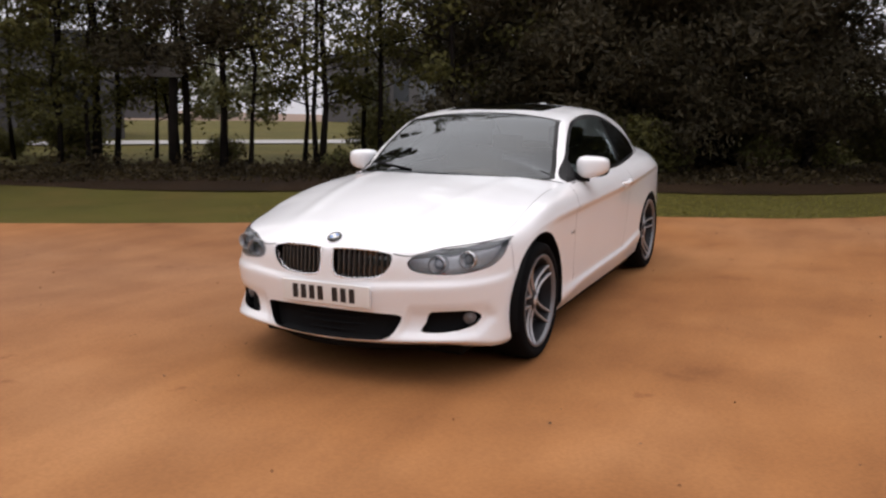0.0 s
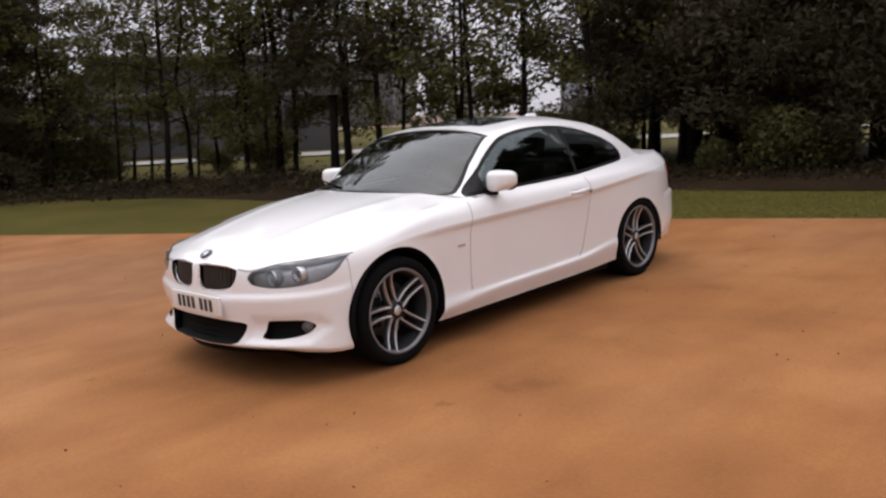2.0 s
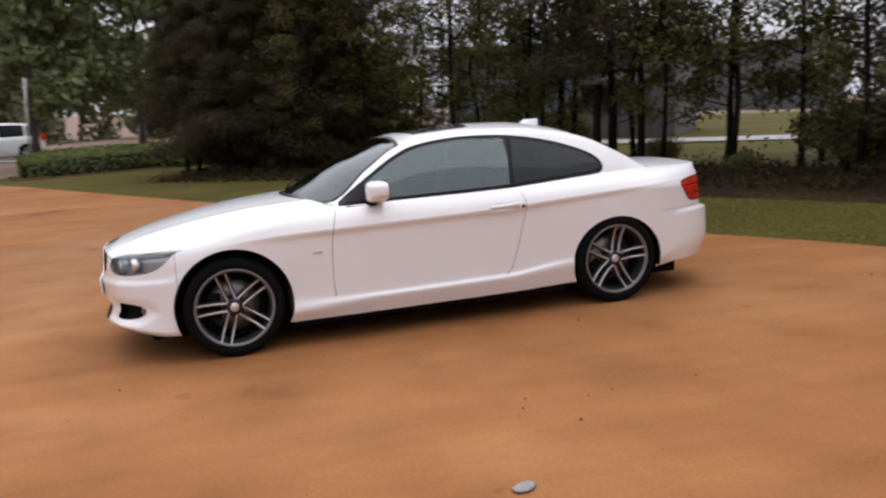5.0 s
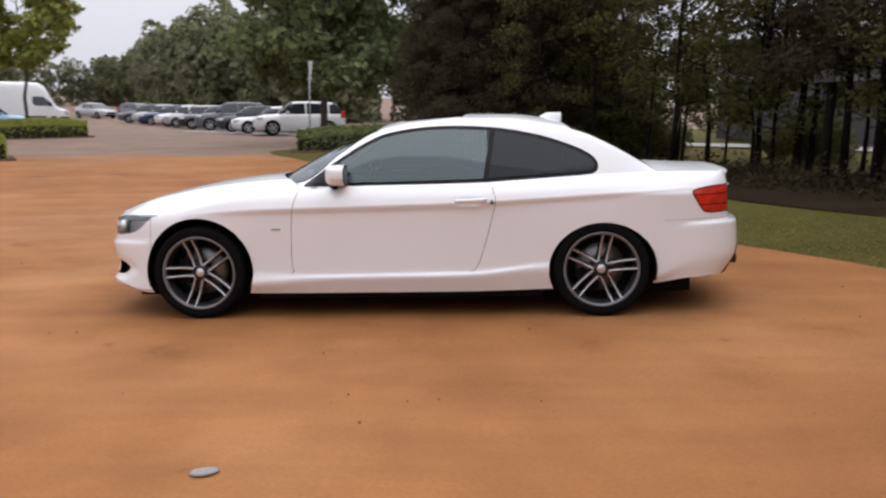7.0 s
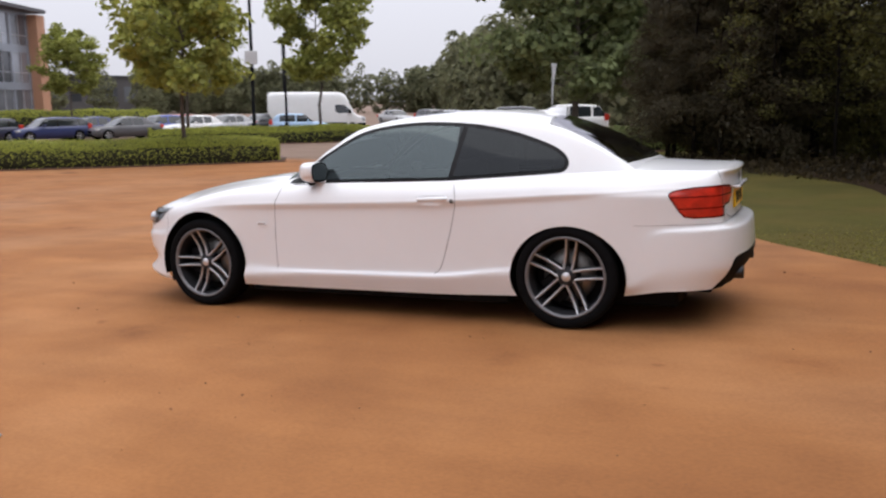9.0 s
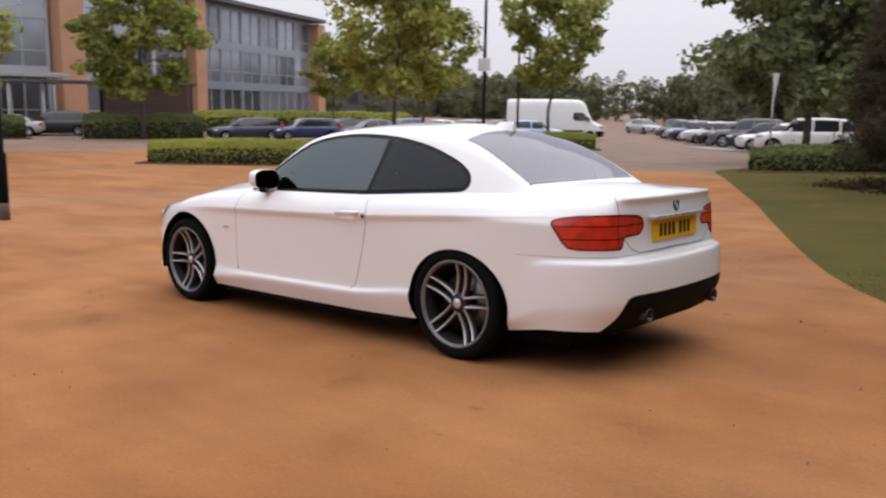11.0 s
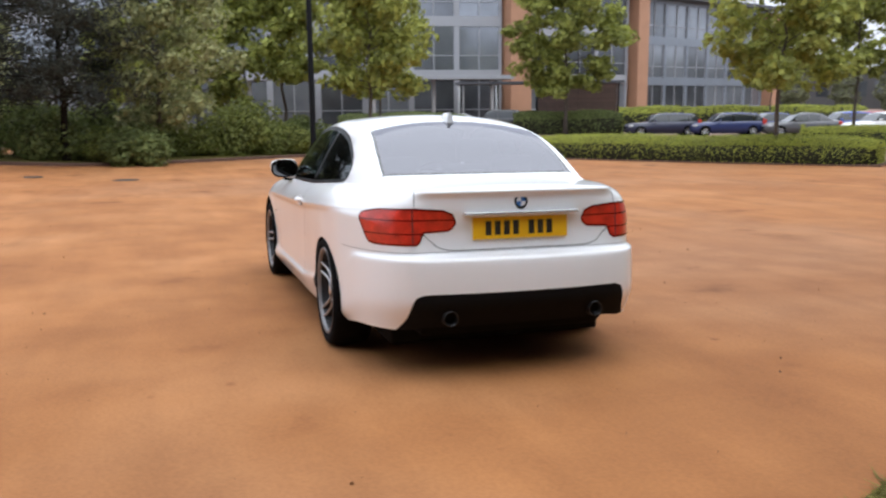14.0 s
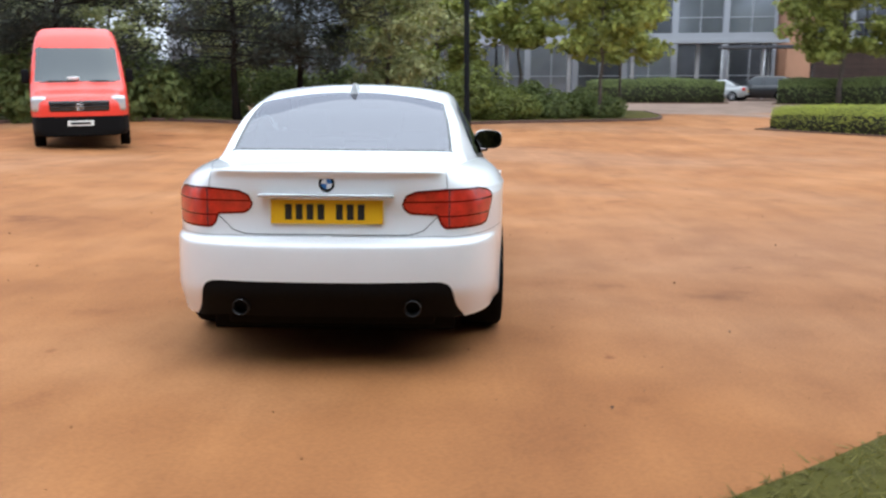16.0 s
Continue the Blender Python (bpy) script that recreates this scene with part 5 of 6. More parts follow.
for k in range(122):
    u = (k + rng.random()) / 122
    dense = (0.21 < u < 0.44) or u > 0.80
    back = rng.random() ** 1.3 * (6.0 if dense else 3.2)
    x, y = WOOD_LINE[int(u * 139)]
    nx, ny = -0.83, -0.55
    x, y = x + nx * back + rng.normal(0, 0.3), y + ny * back + rng.normal(0, 0.3)
    kind = rng.choice([0, 1, 4, 4, 2], p=[0.28, 0.2, 0.2, 0.2, 0.12]) if dense else rng.choice([0, 1, 2, 3], p=[0.01, 0.12, 0.47, 0.40])
    s = 0.85 + 0.35 * rng.random()
    if u > 0.70:
        s *= 0.66
    if (0.44 < u < 0.80 and k % 3 == 0) or (0.44 < u < 0.57 and k % 3 == 1 and k % 2) or 0.235 < u < 0.275 or u > 0.955:
        continue
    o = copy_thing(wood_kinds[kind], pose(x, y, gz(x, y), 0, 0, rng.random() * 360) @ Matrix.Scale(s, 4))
    o.scale = (s, s, s)
for k in range(13):                    # the wood goes on unseen: pines added for the side windows to mirror
    x, y = -13.5 + 0.62 * k + rng.normal(0, 0.5), 5.6 + 0.58 * k + rng.normal(0, 0.5)
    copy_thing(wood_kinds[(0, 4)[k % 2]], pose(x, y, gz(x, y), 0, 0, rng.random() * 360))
low_kind = shrub("undergrowth_bush", pose(-9.6, -1.2, gz(-9.6, -1.2)), 31, (2.0, 1.6, 1.4), 4200, 0.050, LEAF_WOOD, "sparse dark undergrowth bush below the trees", "undergrowth")
for k in range(66):
    u = rng.random()
    x, y = WOOD_LINE[int(u * 139)]
    back = 0.8 + 5 * rng.random()
    if 0.48 < u < 0.80 and k % 3:
        continue
    x, y = x - 0.83 * back, y - 0.55 * back
    s = 0.5 + 0.7 * rng.random()
    o = copy_thing(low_kind, pose(x, y, gz(x, y), 0, 0, rng.random() * 360))
    o.scale = (s, s, s * 0.9)
# brambles catching the light: the brightness is put into their leaf colour
bright_kind = shrub("bramble_bush", pose(-10.6, -0.6, gz(-10.6, -0.6)), 32, (1.0, 0.9, 0.75), 1500, 0.060, foliage("lit-looking bramble leaves", (0.170, 0.165, 0.060)), "small green bramble at the foot of the trees, coloured bright as if lit", "brambles")
for x, y, w in ((-11.5, 0.9, 1.0), (-12.5, 2.0, 0.8), (-9.6, -2.4, 0.8), (-8.0, -6.4, 0.6)):
    o = copy_thing(bright_kind, pose(x, y, gz(x, y), 0, 0, x * 50))
    o.scale = (w, w, w)
# bare brown soil under the trees, darkened and widened to stand for their shade
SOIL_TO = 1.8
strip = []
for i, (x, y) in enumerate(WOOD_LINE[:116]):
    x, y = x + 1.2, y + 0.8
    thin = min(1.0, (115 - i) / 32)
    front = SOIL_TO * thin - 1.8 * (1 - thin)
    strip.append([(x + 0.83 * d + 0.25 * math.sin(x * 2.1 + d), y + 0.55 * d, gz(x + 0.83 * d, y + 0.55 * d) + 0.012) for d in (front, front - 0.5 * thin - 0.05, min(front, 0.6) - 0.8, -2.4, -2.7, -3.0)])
SOIL = material("brown soil with needles, shade-dark", (0.024, 0.014, 0.007), 0.95, spread=0.55, scale=1.2, bump=0.03, fine=30)
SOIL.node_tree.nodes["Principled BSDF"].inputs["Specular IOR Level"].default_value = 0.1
solid("wood_floor", grid_bm(np.array(strip)), SOIL, kind="structure", label="bare brown soil strewn with needles, darkened for tree shade", category="ground", smooth_faces=True)
# weeds and leaf litter along the wood's edge
n = 42000
u, d = rng.random(n), np.minimum(rng.normal(0.3, 0.8, n), 1.9)
pts = WOOD_LINE[(u * 125).astype(int)] + np.stack([0.83 * d, 0.55 * d], 1) + rng.normal(0, 0.12, (n, 2))
tall = np.clip(0.15 - 0.04 * np.abs(d), 0.03, 1) * (0.45 + 0.55 * np.sin(u * 160) * np.sin(u * 71 + d))
up = np.abs(rng.exponential(1.0, n)) * np.abs(tall)
weeds = leaf_mesh("weeds", np.stack([pts[:, 0], pts[:, 1], ground_z(pts[:, 0], pts[:, 1]) + 0.015 + np.minimum(up, 0.7)], 1), 0.025 + 0.035 * rng.random(n), rng, foliage("brown weeds and litter", (0.050, 0.036, 0.015), 0.6), stretch=2.0)
tagged(new("weeds", weeds), "brown weeds and leaf litter at the wood's edge", "weeds", kind="stuff")
# pale road and meadow behind the wood
lane = []
for t in np.linspace(0, 1, 40):
    x, y = -52.6 + 70 * t, 18.4 - 62 * t
    lane.append([(x + 0.66 * w, y + 0.75 * w, gz(x, y) + 0.02) for w in (-1.5, 1.5)])
solid("back_lane", grid_bm(np.array(lane)), material("pale worn lane", (0.34, 0.33, 0.32), 0.9, spread=0.15, scale=0.6, bump=0.01), kind="structure", label="pale worn lane behind the wood", category="road", smooth_faces=True)

# ---- maples on the islands, pines and a willow by the beds ----
maple = tree("maple_tree", pose(17.1, -17.3, gz(17, -17)), 41, 6.6, 0.085, 0.38, 2.0, 22, 6500, 0.17, BARK, LEAF_MAPLE, "young maple with fresh green crown on the hedge island", group="maples of the car park", clump=0.62, rise=0.75)
maple_b = tree("maple_tree", pose(22.6, -34.9, gz(22.6, -35)), 42, 8.0, 0.10, 0.40, 2.3, 24, 8000, 0.19, BARK, LEAF_MAPLE, "tall young maple with an open green crown", group="maples of the car park", clump=0.68, rise=0.8)
maple_c = tree("maple_tree", pose(46.0, -23.8, gz(46, -24)), 43, 9.5, 0.15, 0.30, 3.6, 28, 15000, 0.22, BARK, LEAF_MAPLE, "full rounded maple before the offices", group="maples of the car park", clump=0.85, rise=0.7)
for src, x, y, s, turn in ((maple_b, 29.6, -32.3, 1.0, 80), (maple, 30.5, -6.8, 1.05, 130), (maple_b, 35.5, -3.8, 0.95, 200), (maple_c, 36.5, 0.2, 0.66, 250), (maple, 37.5, -9.0, 1.0, 20), (maple_c, 56, 4, 0.75, 0), (maple_b, 52, -45, 0.9, 300)):
    o = copy_thing(src, pose(x, y, gz(x, y), 0, 0, turn))
    o.scale = (s, s, s)
BIG_LEAF = foliage("dark broad leaves", (0.17, 0.20, 0.085))
tree("lime_tree", pose(6.1, -27.2, gz(6, -27)), 44, 8.5, 0.15, 0.24, 3.0, 30, 14000, 0.20, BARK, BIG_LEAF, "large dark green tree above a low hedge", clump=0.95, rise=0.6)
o = tree("lime_tree", pose(2.6, -31.5, gz(2, -31)), 45, 9.5, 0.16, 0.20, 3.2, 30, 14000, 0.21, BARK, BIG_LEAF, "large dark green tree at the wood's corner", clump=1.0, rise=0.6)
PINE_GREY = foliage("grey-green pine needles", (0.040, 0.042, 0.031))
tree("scots_pine", pose(23.9, 7.0, gz(24, 7)), 46, 7.5, 0.14, 0.26, 3.2, 30, 19000, 0.15, BARK_DARK, PINE_GREY, "spreading dark pine in the planting bed", clump=0.85, rise=0.25)
tree("scots_pine", pose(25.2, 5.0, gz(25, 5)), 47, 7.8, 0.13, 0.24, 2.8, 28, 18000, 0.15, BARK_DARK, PINE_GREY, "dark pine with twisted trunk in the planting bed", clump=0.8, rise=0.3)
WILLOW = foliage("grey-green willow leaves", (0.30, 0.31, 0.14))
willow = tree("willow_tree", pose(27.2, 1.9, gz(27, 2)), 48, 7.0, 0.11, 0.14, 2.0, 34, 10000, 0.14, BARK, WILLOW, "drooping grey-green willow in the planting bed", clump=0.75, rise=0.5)
tree("scots_pine", pose(22.5, 12.5, gz(22.5, 12.5)), 49, 7.2, 0.13, 0.26, 2.8, 30, 24000, 0.16, BARK_DARK, PINE_GREY, "dark pine behind the parked van", clump=0.85, rise=0.3)

for src, x, y, s in ((willow, 30.5, 13.8, 0.95), (willow, 33.5, 9.5, 0.9)):
    o = copy_thing(src, pose(x, y, gz(x, y), 0, 0, x * 40))
    o.scale = (s, s, s)

# shrubs of the long planting bed
bushes = [shrub("laurel_bush", pose(26.0, 5.6, gz(26, 5.6)), 61, (3.2, 2.6, 1.7), 5200, 0.11, LEAF_SHRUB, "dense dark green evergreen bush in the bed", "bushes of the bed"),
          shrub("broom_bush", pose(29.0, -0.8, gz(29, -0.8)), 62, (3.6, 3.0, 2.0), 5200, 0.10, foliage("yellow-green shrub leaves", (0.165, 0.185, 0.045)), "yellow-green rounded bush in the bed", "bushes of the bed")]
for k, x, y, s, h in ((0, 23.4, 10.0, 1.0, 1.3), (0, 22.4, 13.2, 1.1, 1.4), (0, 24.6, 2.7, 0.85, 0.9), (0, 27.0, 2.8, 1.0, 1.0), (1, 28.4, 0.9, 0.8, 0.85), (1, 27.4, 3.9, 0.8, 0.8), (1, 29.6, -2.9, 0.9, 0.75), (1, 31.8, -1.6, 1.05, 1.15), (0, 31.0, -4.9, 0.9, 0.8), (0, 31.6, -7.0, 0.85, 0.8), (0, 33.0, -4.0, 1.0, 1.0), (1, 23.0, 11.6, 0.9, 1.2), (0, 20.6, 16.5, 1.2, 1.5), (0, 25.2, 8.0, 0.7, 0.65), (1, 33.8, 2.2, 1.0, 1.2), (0, 34.4, -6.6, 0.9, 0.9), (0, 26.6, 8.7, 1.1, 1.25), (0, 28.2, 6.4, 1.1, 1.2), (0, 29.4, 4.0, 1.1, 1.2), (0, 26.6, 11.2, 1.1, 1.3), (1, 25.6, 3.6, 0.7, 0.9), (0, 3.4, -22.9, 0.7, 0.6), (0, 1.0, -22.6, 0.8, 0.62), (0, -0.8, -21.6, 0.75, 0.65), (0, -2.2, -20.2, 0.7, 0.6)):
    o = copy_thing(bushes[k], pose(x, y, gz(x, y), 0, 0, (x * 37 + y * 11) % 360))
    o.scale = (s, s, s * h)

# clipped hedges
hedge((24.9, -12.4), (14.6, -19.2), 1.9, 0.98, 71, 42000, "clipped bright green hedge round a car park island", LEAF_HEDGE, 0.040)
hedge((19.9, -35.4), (28.8, -28.4), 1.6, 1.0, 72, 22000, "low clipped green hedge beside parked vehicles", LEAF_HEDGE, 0.05)
hedge((48.6, -21.2), (45.2, -27.6), 1.8, 1.75, 73, 9000, "dark clipped hedge before the office entrance", LEAF_SHRUB, 0.09)
hedge((50.4, -18.2), (51.8, -9.6), 1.8, 1.7, 74, 9000, "dark clipped hedge by the office car park", LEAF_SHRUB, 0.09)
hedge((5.9, -21.75), (1.0, -22.9), 1.6, 0.85, 75, 9000, "low dark hedge at the grass corner", LEAF_SHRUB, 0.07)
hedge((60, -33), (52.5, -55), 2.2, 1.9, 76, 9000, "tall rounded hedge behind the parked cars", LEAF_HEDGE, 0.13)

# far woodland round the car park
rng = np.random.default_rng(8)
far_c, far_s, far_d = [], [], []
for x0, y0, x1, y1, n, h0, h1 in ((8, -60, 32, -92, 26, 7, 11), (32, -92, 62, -150, 60, 7, 11), (62, -150, 130, -140, 60, 6, 9), (100, -140, 150, -70, 26, 6, 9), (-15, -52, 8, -62, 12, 5, 9), (-95, 40, -45, -70, 34, 3.5, 6), (-45, -70, -10, -95, 22, 4, 8), (70, 34, 40, 70, 24, 6, 10), (40, 70, -60, 90, 40, 6, 10), (-60, 90, -95, 40, 24, 6, 10), (30, 20, 38, 34, 10, 4, 6)):
    for k in range(n):
        t = rng.random()
        x, y = x0 + (x1 - x0) * t + rng.normal(0, 2.0), y0 + (y1 - y0) * t + rng.normal(0, 2.0)
        h = h0 + (h1 - h0) * rng.random()
        m = 1500
        d = rng.normal(size=(m, 3))
        d /= np.linalg.norm(d, axis=1, keepdims=True)
        lump = 1 + 0.35 * np.sin(d[:, 0] * 5 + k) * np.sin(d[:, 1] * 4 + k * 2) + 0.2 * np.sin(d[:, 2] * 9 + k)
        w = h * 0.28
        far_c.append(np.stack([x + d[:, 0] * w * lump, y + d[:, 1] * w * lump, gz(x, y) + h * 0.52 + d[:, 2] * h * 0.5 * lump], 1))
        far_d.append(d + (0, 0, 0.35))
        far_s.append(np.full(m, 0.046 * h) * (0.5 + rng.random(m)))
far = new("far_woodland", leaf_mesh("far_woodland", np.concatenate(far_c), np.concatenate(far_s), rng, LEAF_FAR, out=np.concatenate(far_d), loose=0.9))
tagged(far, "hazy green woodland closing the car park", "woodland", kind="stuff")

# grass blades on the verge close to the yard
rng = np.random.default_rng(9)
pts = np.stack([rng.uniform(-8, 0, 150000), rng.uniform(-6, 4, 150000)], 1)
d = polydist(pts[:, 0], pts[:, 1], GRASS)
near = rng.random(len(pts)) < np.clip(1.15 - np.hypot(pts[:, 0] + 4.6, pts[:, 1] + 0.2) / 4.2, 0.0, 1)
pts = pts[(d < 0.03 * rng.random(len(pts))) & (d > -4.5) & near]
n = len(pts)
a, h = rng.random(n) * math.tau, 0.008 + 0.018 * rng.random(n)
base = np.stack([pts[:, 0], pts[:, 1], ground_z(pts[:, 0], pts[:, 1])], 1)
wid = np.stack([np.cos(a), np.sin(a), np.zeros(n)], 1) * 0.006
tip = base + np.stack([rng.normal(0, 0.035, n), rng.normal(0, 0.035, n), h], 1)
me = bpy.data.meshes.new("grass")
me.from_pydata(np.stack([base - wid, base + wid, tip], 1).reshape(-1, 3).tolist(), [], np.arange(n * 3).reshape(n, 3).tolist())
me.materials.append(foliage("grass blades", (0.180, 0.160, 0.036), 0.35))
tagged(new("grass", me), "short mown grass of the verge", "grass", kind="stuff")
# loose grit on the yard
pts = np.stack([rng.uniform(-6, 9, 700), rng.uniform(-5, 7, 700)], 1)
pts = pts[(polydist(pts[:, 0], pts[:, 1], GRASS) > 0.1)]
me_c = np.stack([pts[:, 0], pts[:, 1], ground_z(pts[:, 0], pts[:, 1]) + 0.004], 1)
me = leaf_mesh("grit", me_c, 0.006 + 0.016 * rng.random(len(pts)) ** 5, rng, material("brown grit", (0.20, 0.10, 0.05), 0.9, per_island=0.8, spread=0.5), stretch=1.1)
tagged(new("grit", me), "loose brown grit and leaf scraps on the sand", "grit", kind="stuff")
bm = bmesh.new()
bmesh.ops.create_icosphere(bm, subdivisions=2, radius=1)
for v in bm.verts:
    v.co = Vector((v.co.x * 0.062, v.co.y * 0.036, max(-0.01, v.co.z * 0.010))) * (1 + 0.18 * noise.noise(v.co * 1.7))
solid("flat_stone", bm, material("pale flint", (0.27, 0.26, 0.26), 0.7, spread=0.25, scale=30), pose(0.49, 3.43, gz(0.49, 3.43) + 0.010, 0, 0, 25), "flat pale grey stone lying on the sand", "stone", smooth_faces=True)

# iron drain covers let into the yard
DRAINS = ((18.5, 5.25), (17.4, 2.8))
IRON = material("rusty drain iron", (0.045, 0.032, 0.026), 0.75, 0.3, spread=0.4, scale=9)
for x, y in DRAINS:
    cover = thing("drain_cover", pose(x, y, gz(x, y)), "dark iron drain cover flush with the sand", "drain cover", "drain covers")
    part("frame", lathe(bmesh.new(), [(0.33, -0.05), (0.33, 0.010), (0.29, 0.012), (0.29, 0.004)], "z", 32), IRON, cover)
    part("lid", lathe(bmesh.new(), [(0.285, 0.006), (0.20, 0.008), (0.10, 0.008), (0.0, 0.009)], "z", 32), IRON, cover)

# ---- offices ----
# wall, tower and glazing colours are paled to stand for distance haze
WALL_GREY = material("light grey cladding", (0.33, 0.335, 0.36), 0.5, spread=0.10, scale=0.6)
WALL_ORANGE = material("orange terracotta cladding", (0.42, 0.225, 0.135), 0.75, spread=0.12, scale=0.7)
WALL_BLUE = material("blue-grey spandrel glass", (0.24, 0.265, 0.31), 0.25, 0.2, spread=0.12, scale=0.4)
OFFICE_GLASS = material("dark office glazing", (0.23, 0.245, 0.275), 0.14, 0.6, spread=0.55, scale=0.35, per_object=0.7)
WALL_FAR = material("dark grey cladding", (0.085, 0.08, 0.08), 0.8, spread=0.15, scale=0.5)
SLATE = material("dark roof edge", (0.075, 0.075, 0.085), 0.6, spread=0.15, scale=1)
WHITE_METAL = material("white painted steel", (0.56, 0.56, 0.57), 0.5, spread=0.06, scale=2)
TIMBER = material("brown timber slats", (0.085, 0.052, 0.040), 0.8, spread=0.25, scale=3, per_object=0.4)
BLACK_STEEL = material("black painted steel", (0.005, 0.005, 0.006), 0.8, spread=0.2, scale=6)
BLACK_STEEL.node_tree.nodes["Principled BSDF"].inputs["Specular IOR Level"].default_value = 0.12


def block(name, a, b, depth, height, label, rows, bays, base_glass=False, blue=False, roof_over=0.6):
    """An office block along the line a to b: wall, roof, and a grid of windows let into it."""
    a, b = Vector(a), Vector(b)
    L = (b - a).length
    d = (b - a) / L
    root = thing(name, Matrix.Translation((a.x, a.y, -0.9)) @ Matrix.Rotation(math.atan2(d.y, d.x), 4, "Z"), label, "building")
    storey = height / rows
    bay = L / bays
    bm = bmesh.new()
    box(bm, 0, L, 0.25, depth, 0, height)
    face = WALL_BLUE if blue else WALL_GREY
    part("wall", bm, face, root, smooth_faces=False)
    for r in range(rows + 1):
        part("spandrel", box(bmesh.new(), 0, L, 0.0, 0.27, max(0, r * storey - 0.45), min(height, r * storey + 0.45) if r else 0.30), face, root, smooth_faces=False)
    for k in range(bays + 1):
        x = k * bay
        part("pier", box(bmesh.new(), max(0, x - 0.22), min(L, x + 0.22), 0.004, 0.265, 0.30, height - 0.02), face, root, smooth_faces=False)
    bm = box(bmesh.new(), -roof_over, L + roof_over, -roof_over, depth + roof_over, height, height + 0.45, 0.05)
    part("roof", bm, SLATE, root, smooth_faces=False)
    for r in range(rows):
        for k in range(bays):
            x0, x1 = k * bay + 0.22, (k + 1) * bay - 0.22
            z0, z1 = (0.30 if r == 0 else r * storey + 0.45), (r + 1) * storey - 0.45
            w = box(bmesh.new(), x0, x1, 0.16, 0.20, z0, z1)
            win = part("window", w, OFFICE_GLASS, root, smooth_faces=False)
            bm = bmesh.new()
            for x in (x0, (x0 + x1) / 2, x1):
                box(bm, x - 0.05, x + 0.05, 0.08, 0.17, z0, z1)
            box(bm, x0, x1, 0.085, 0.168, z0 + (z1 - z0) * 0.32, z0 + (z1 - z0) * 0.32 + 0.08)
            part("window_frame", bm, WALL_GREY, win, smooth_faces=False)
    return root


def column(x, y, turn, w, dpt, h):
    bm = box(bmesh.new(), -w / 2, w / 2, -dpt / 2, dpt / 2, 0, h, 0.04)
    t = thing("stair_tower", pose(x, y, -0.9, 0, 0, turn), "orange terracotta-clad stair tower of the offices", "tower", "stair towers")
    part("wall", bm, WALL_ORANGE, t, smooth_faces=False)
    for k in range(1, int(h / 1.35)):
        part("cladding_joint", box(bmesh.new(), -w / 2 - 0.012, w / 2 + 0.012, -dpt / 2 - 0.012, dpt / 2 + 0.012, k * 1.35, k * 1.35 + 0.03), WALL_ORANGE, t, smooth_faces=False)


block("office_building", (75.0, 26), (67.8, -27.9), 16, 14.2, "three-storey grey glazed office building", 3, 13)
block("office_building", (69.4, -31.2), (74.0, -44.5), 14, 13.4, "grey office wing set between orange towers", 3, 3, roof_over=1.0)
block("office_building", (75.6, -47.2), (85.0, -70.0), 15, 13.0, "office wing with blue-grey glazing and flat roof", 3, 6, blue=True, roof_over=1.6)
column(67.7, -29.3, 8, 1.9, 2.2, 14.6)
column(74.6, -45.8, 20, 2.0, 1.7, 13.6)
column(85.4, -71.0, 25, 2.2, 2.2, 12.8)
# bicycle shelter with slatted sides, before the entrance
shelter = thing("bicycle_shelter", pose(53.6, -31.9, gz(57, -31), 0, 0, 65), "brown slatted shelter under a flat canopy", "shelter")
bm = box(bmesh.new(), -0.4, 12.5, -1.8, 1.8, 3.60, 3.80, 0.03)
part("canopy", bm, SLATE, shelter, smooth_faces=False)
for x in (0, 6.2, 9.3, 12.2):
    for y in (-1.6, 1.6):
        part("post", tube(bmesh.new(), [(x, y, 0), (x, y, 3.65)], 0.06, 8), WHITE_METAL if x > 7 else BLACK_STEEL, shelter)
for k in range(22):
    z = 0.25 + k * 0.152
    part("slat", box(bmesh.new(), 0.05, 6.1, 1.70, 1.735, z, z + 0.125), TIMBER, shelter, smooth_faces=False)
part("rear_panel", box(bmesh.new(), 0.05, 6.1, -1.7, -1.66, 0.2, 3.60), TIMBER, shelter, smooth_faces=False)
# entrance colonnade
for k in range(9):
    x, y = 65.2 + 0.13 * (-26 + 5.2 * k + 27), -26 + 5.2 * k
    solid("entrance_column", tube(bmesh.new(), [(0, 0, 0), (0, 0, 4.2)], 0.16, 12), WHITE_METAL, pose(x, y, -0.9), "slim white entrance column of the offices", "column", "entrance columns", smooth_faces=True)
canopy = box(bmesh.new(), -23.0, 23.0, -1.4, 1.6, 0, 0.35, 0.05)
solid("entrance_canopy", canopy, WALL_GREY, pose(67.4, -4.5, 3.3, 0, 0, 82.5), "long grey canopy along the office entrance", "canopy")
# dark flat-roofed pavilion beyond the lane, seen under the young trees
PAV_BAND = material("weathered pale fascia", (0.20, 0.195, 0.20), 0.7, spread=0.3, scale=2)
pav = thing("pavilion", Matrix.Translation((-14.5, -18.5, gz(-14.5, -18.5) - 0.1)) @ Matrix.Rotation(math.atan2(-0.663, 0.749), 4, "Z"), "dark flat-roofed pavilion with a pale band, behind the trees", "building")
part("wall", box(bmesh.new(), 0, 8.2, -5.5, 0, 0, 3.15), WALL_FAR, pav, smooth_faces=False)
part("roof", box(bmesh.new(), -0.15, 8.35, -5.65, 0.15, 3.15, 3.37, 0.03), SLATE, pav, smooth_faces=False)
part("fascia_band", box(bmesh.new(), -0.02, 8.2, 0.003, 0.05, 1.98, 2.18, 0.01), PAV_BAND, pav, "weathered pale band")
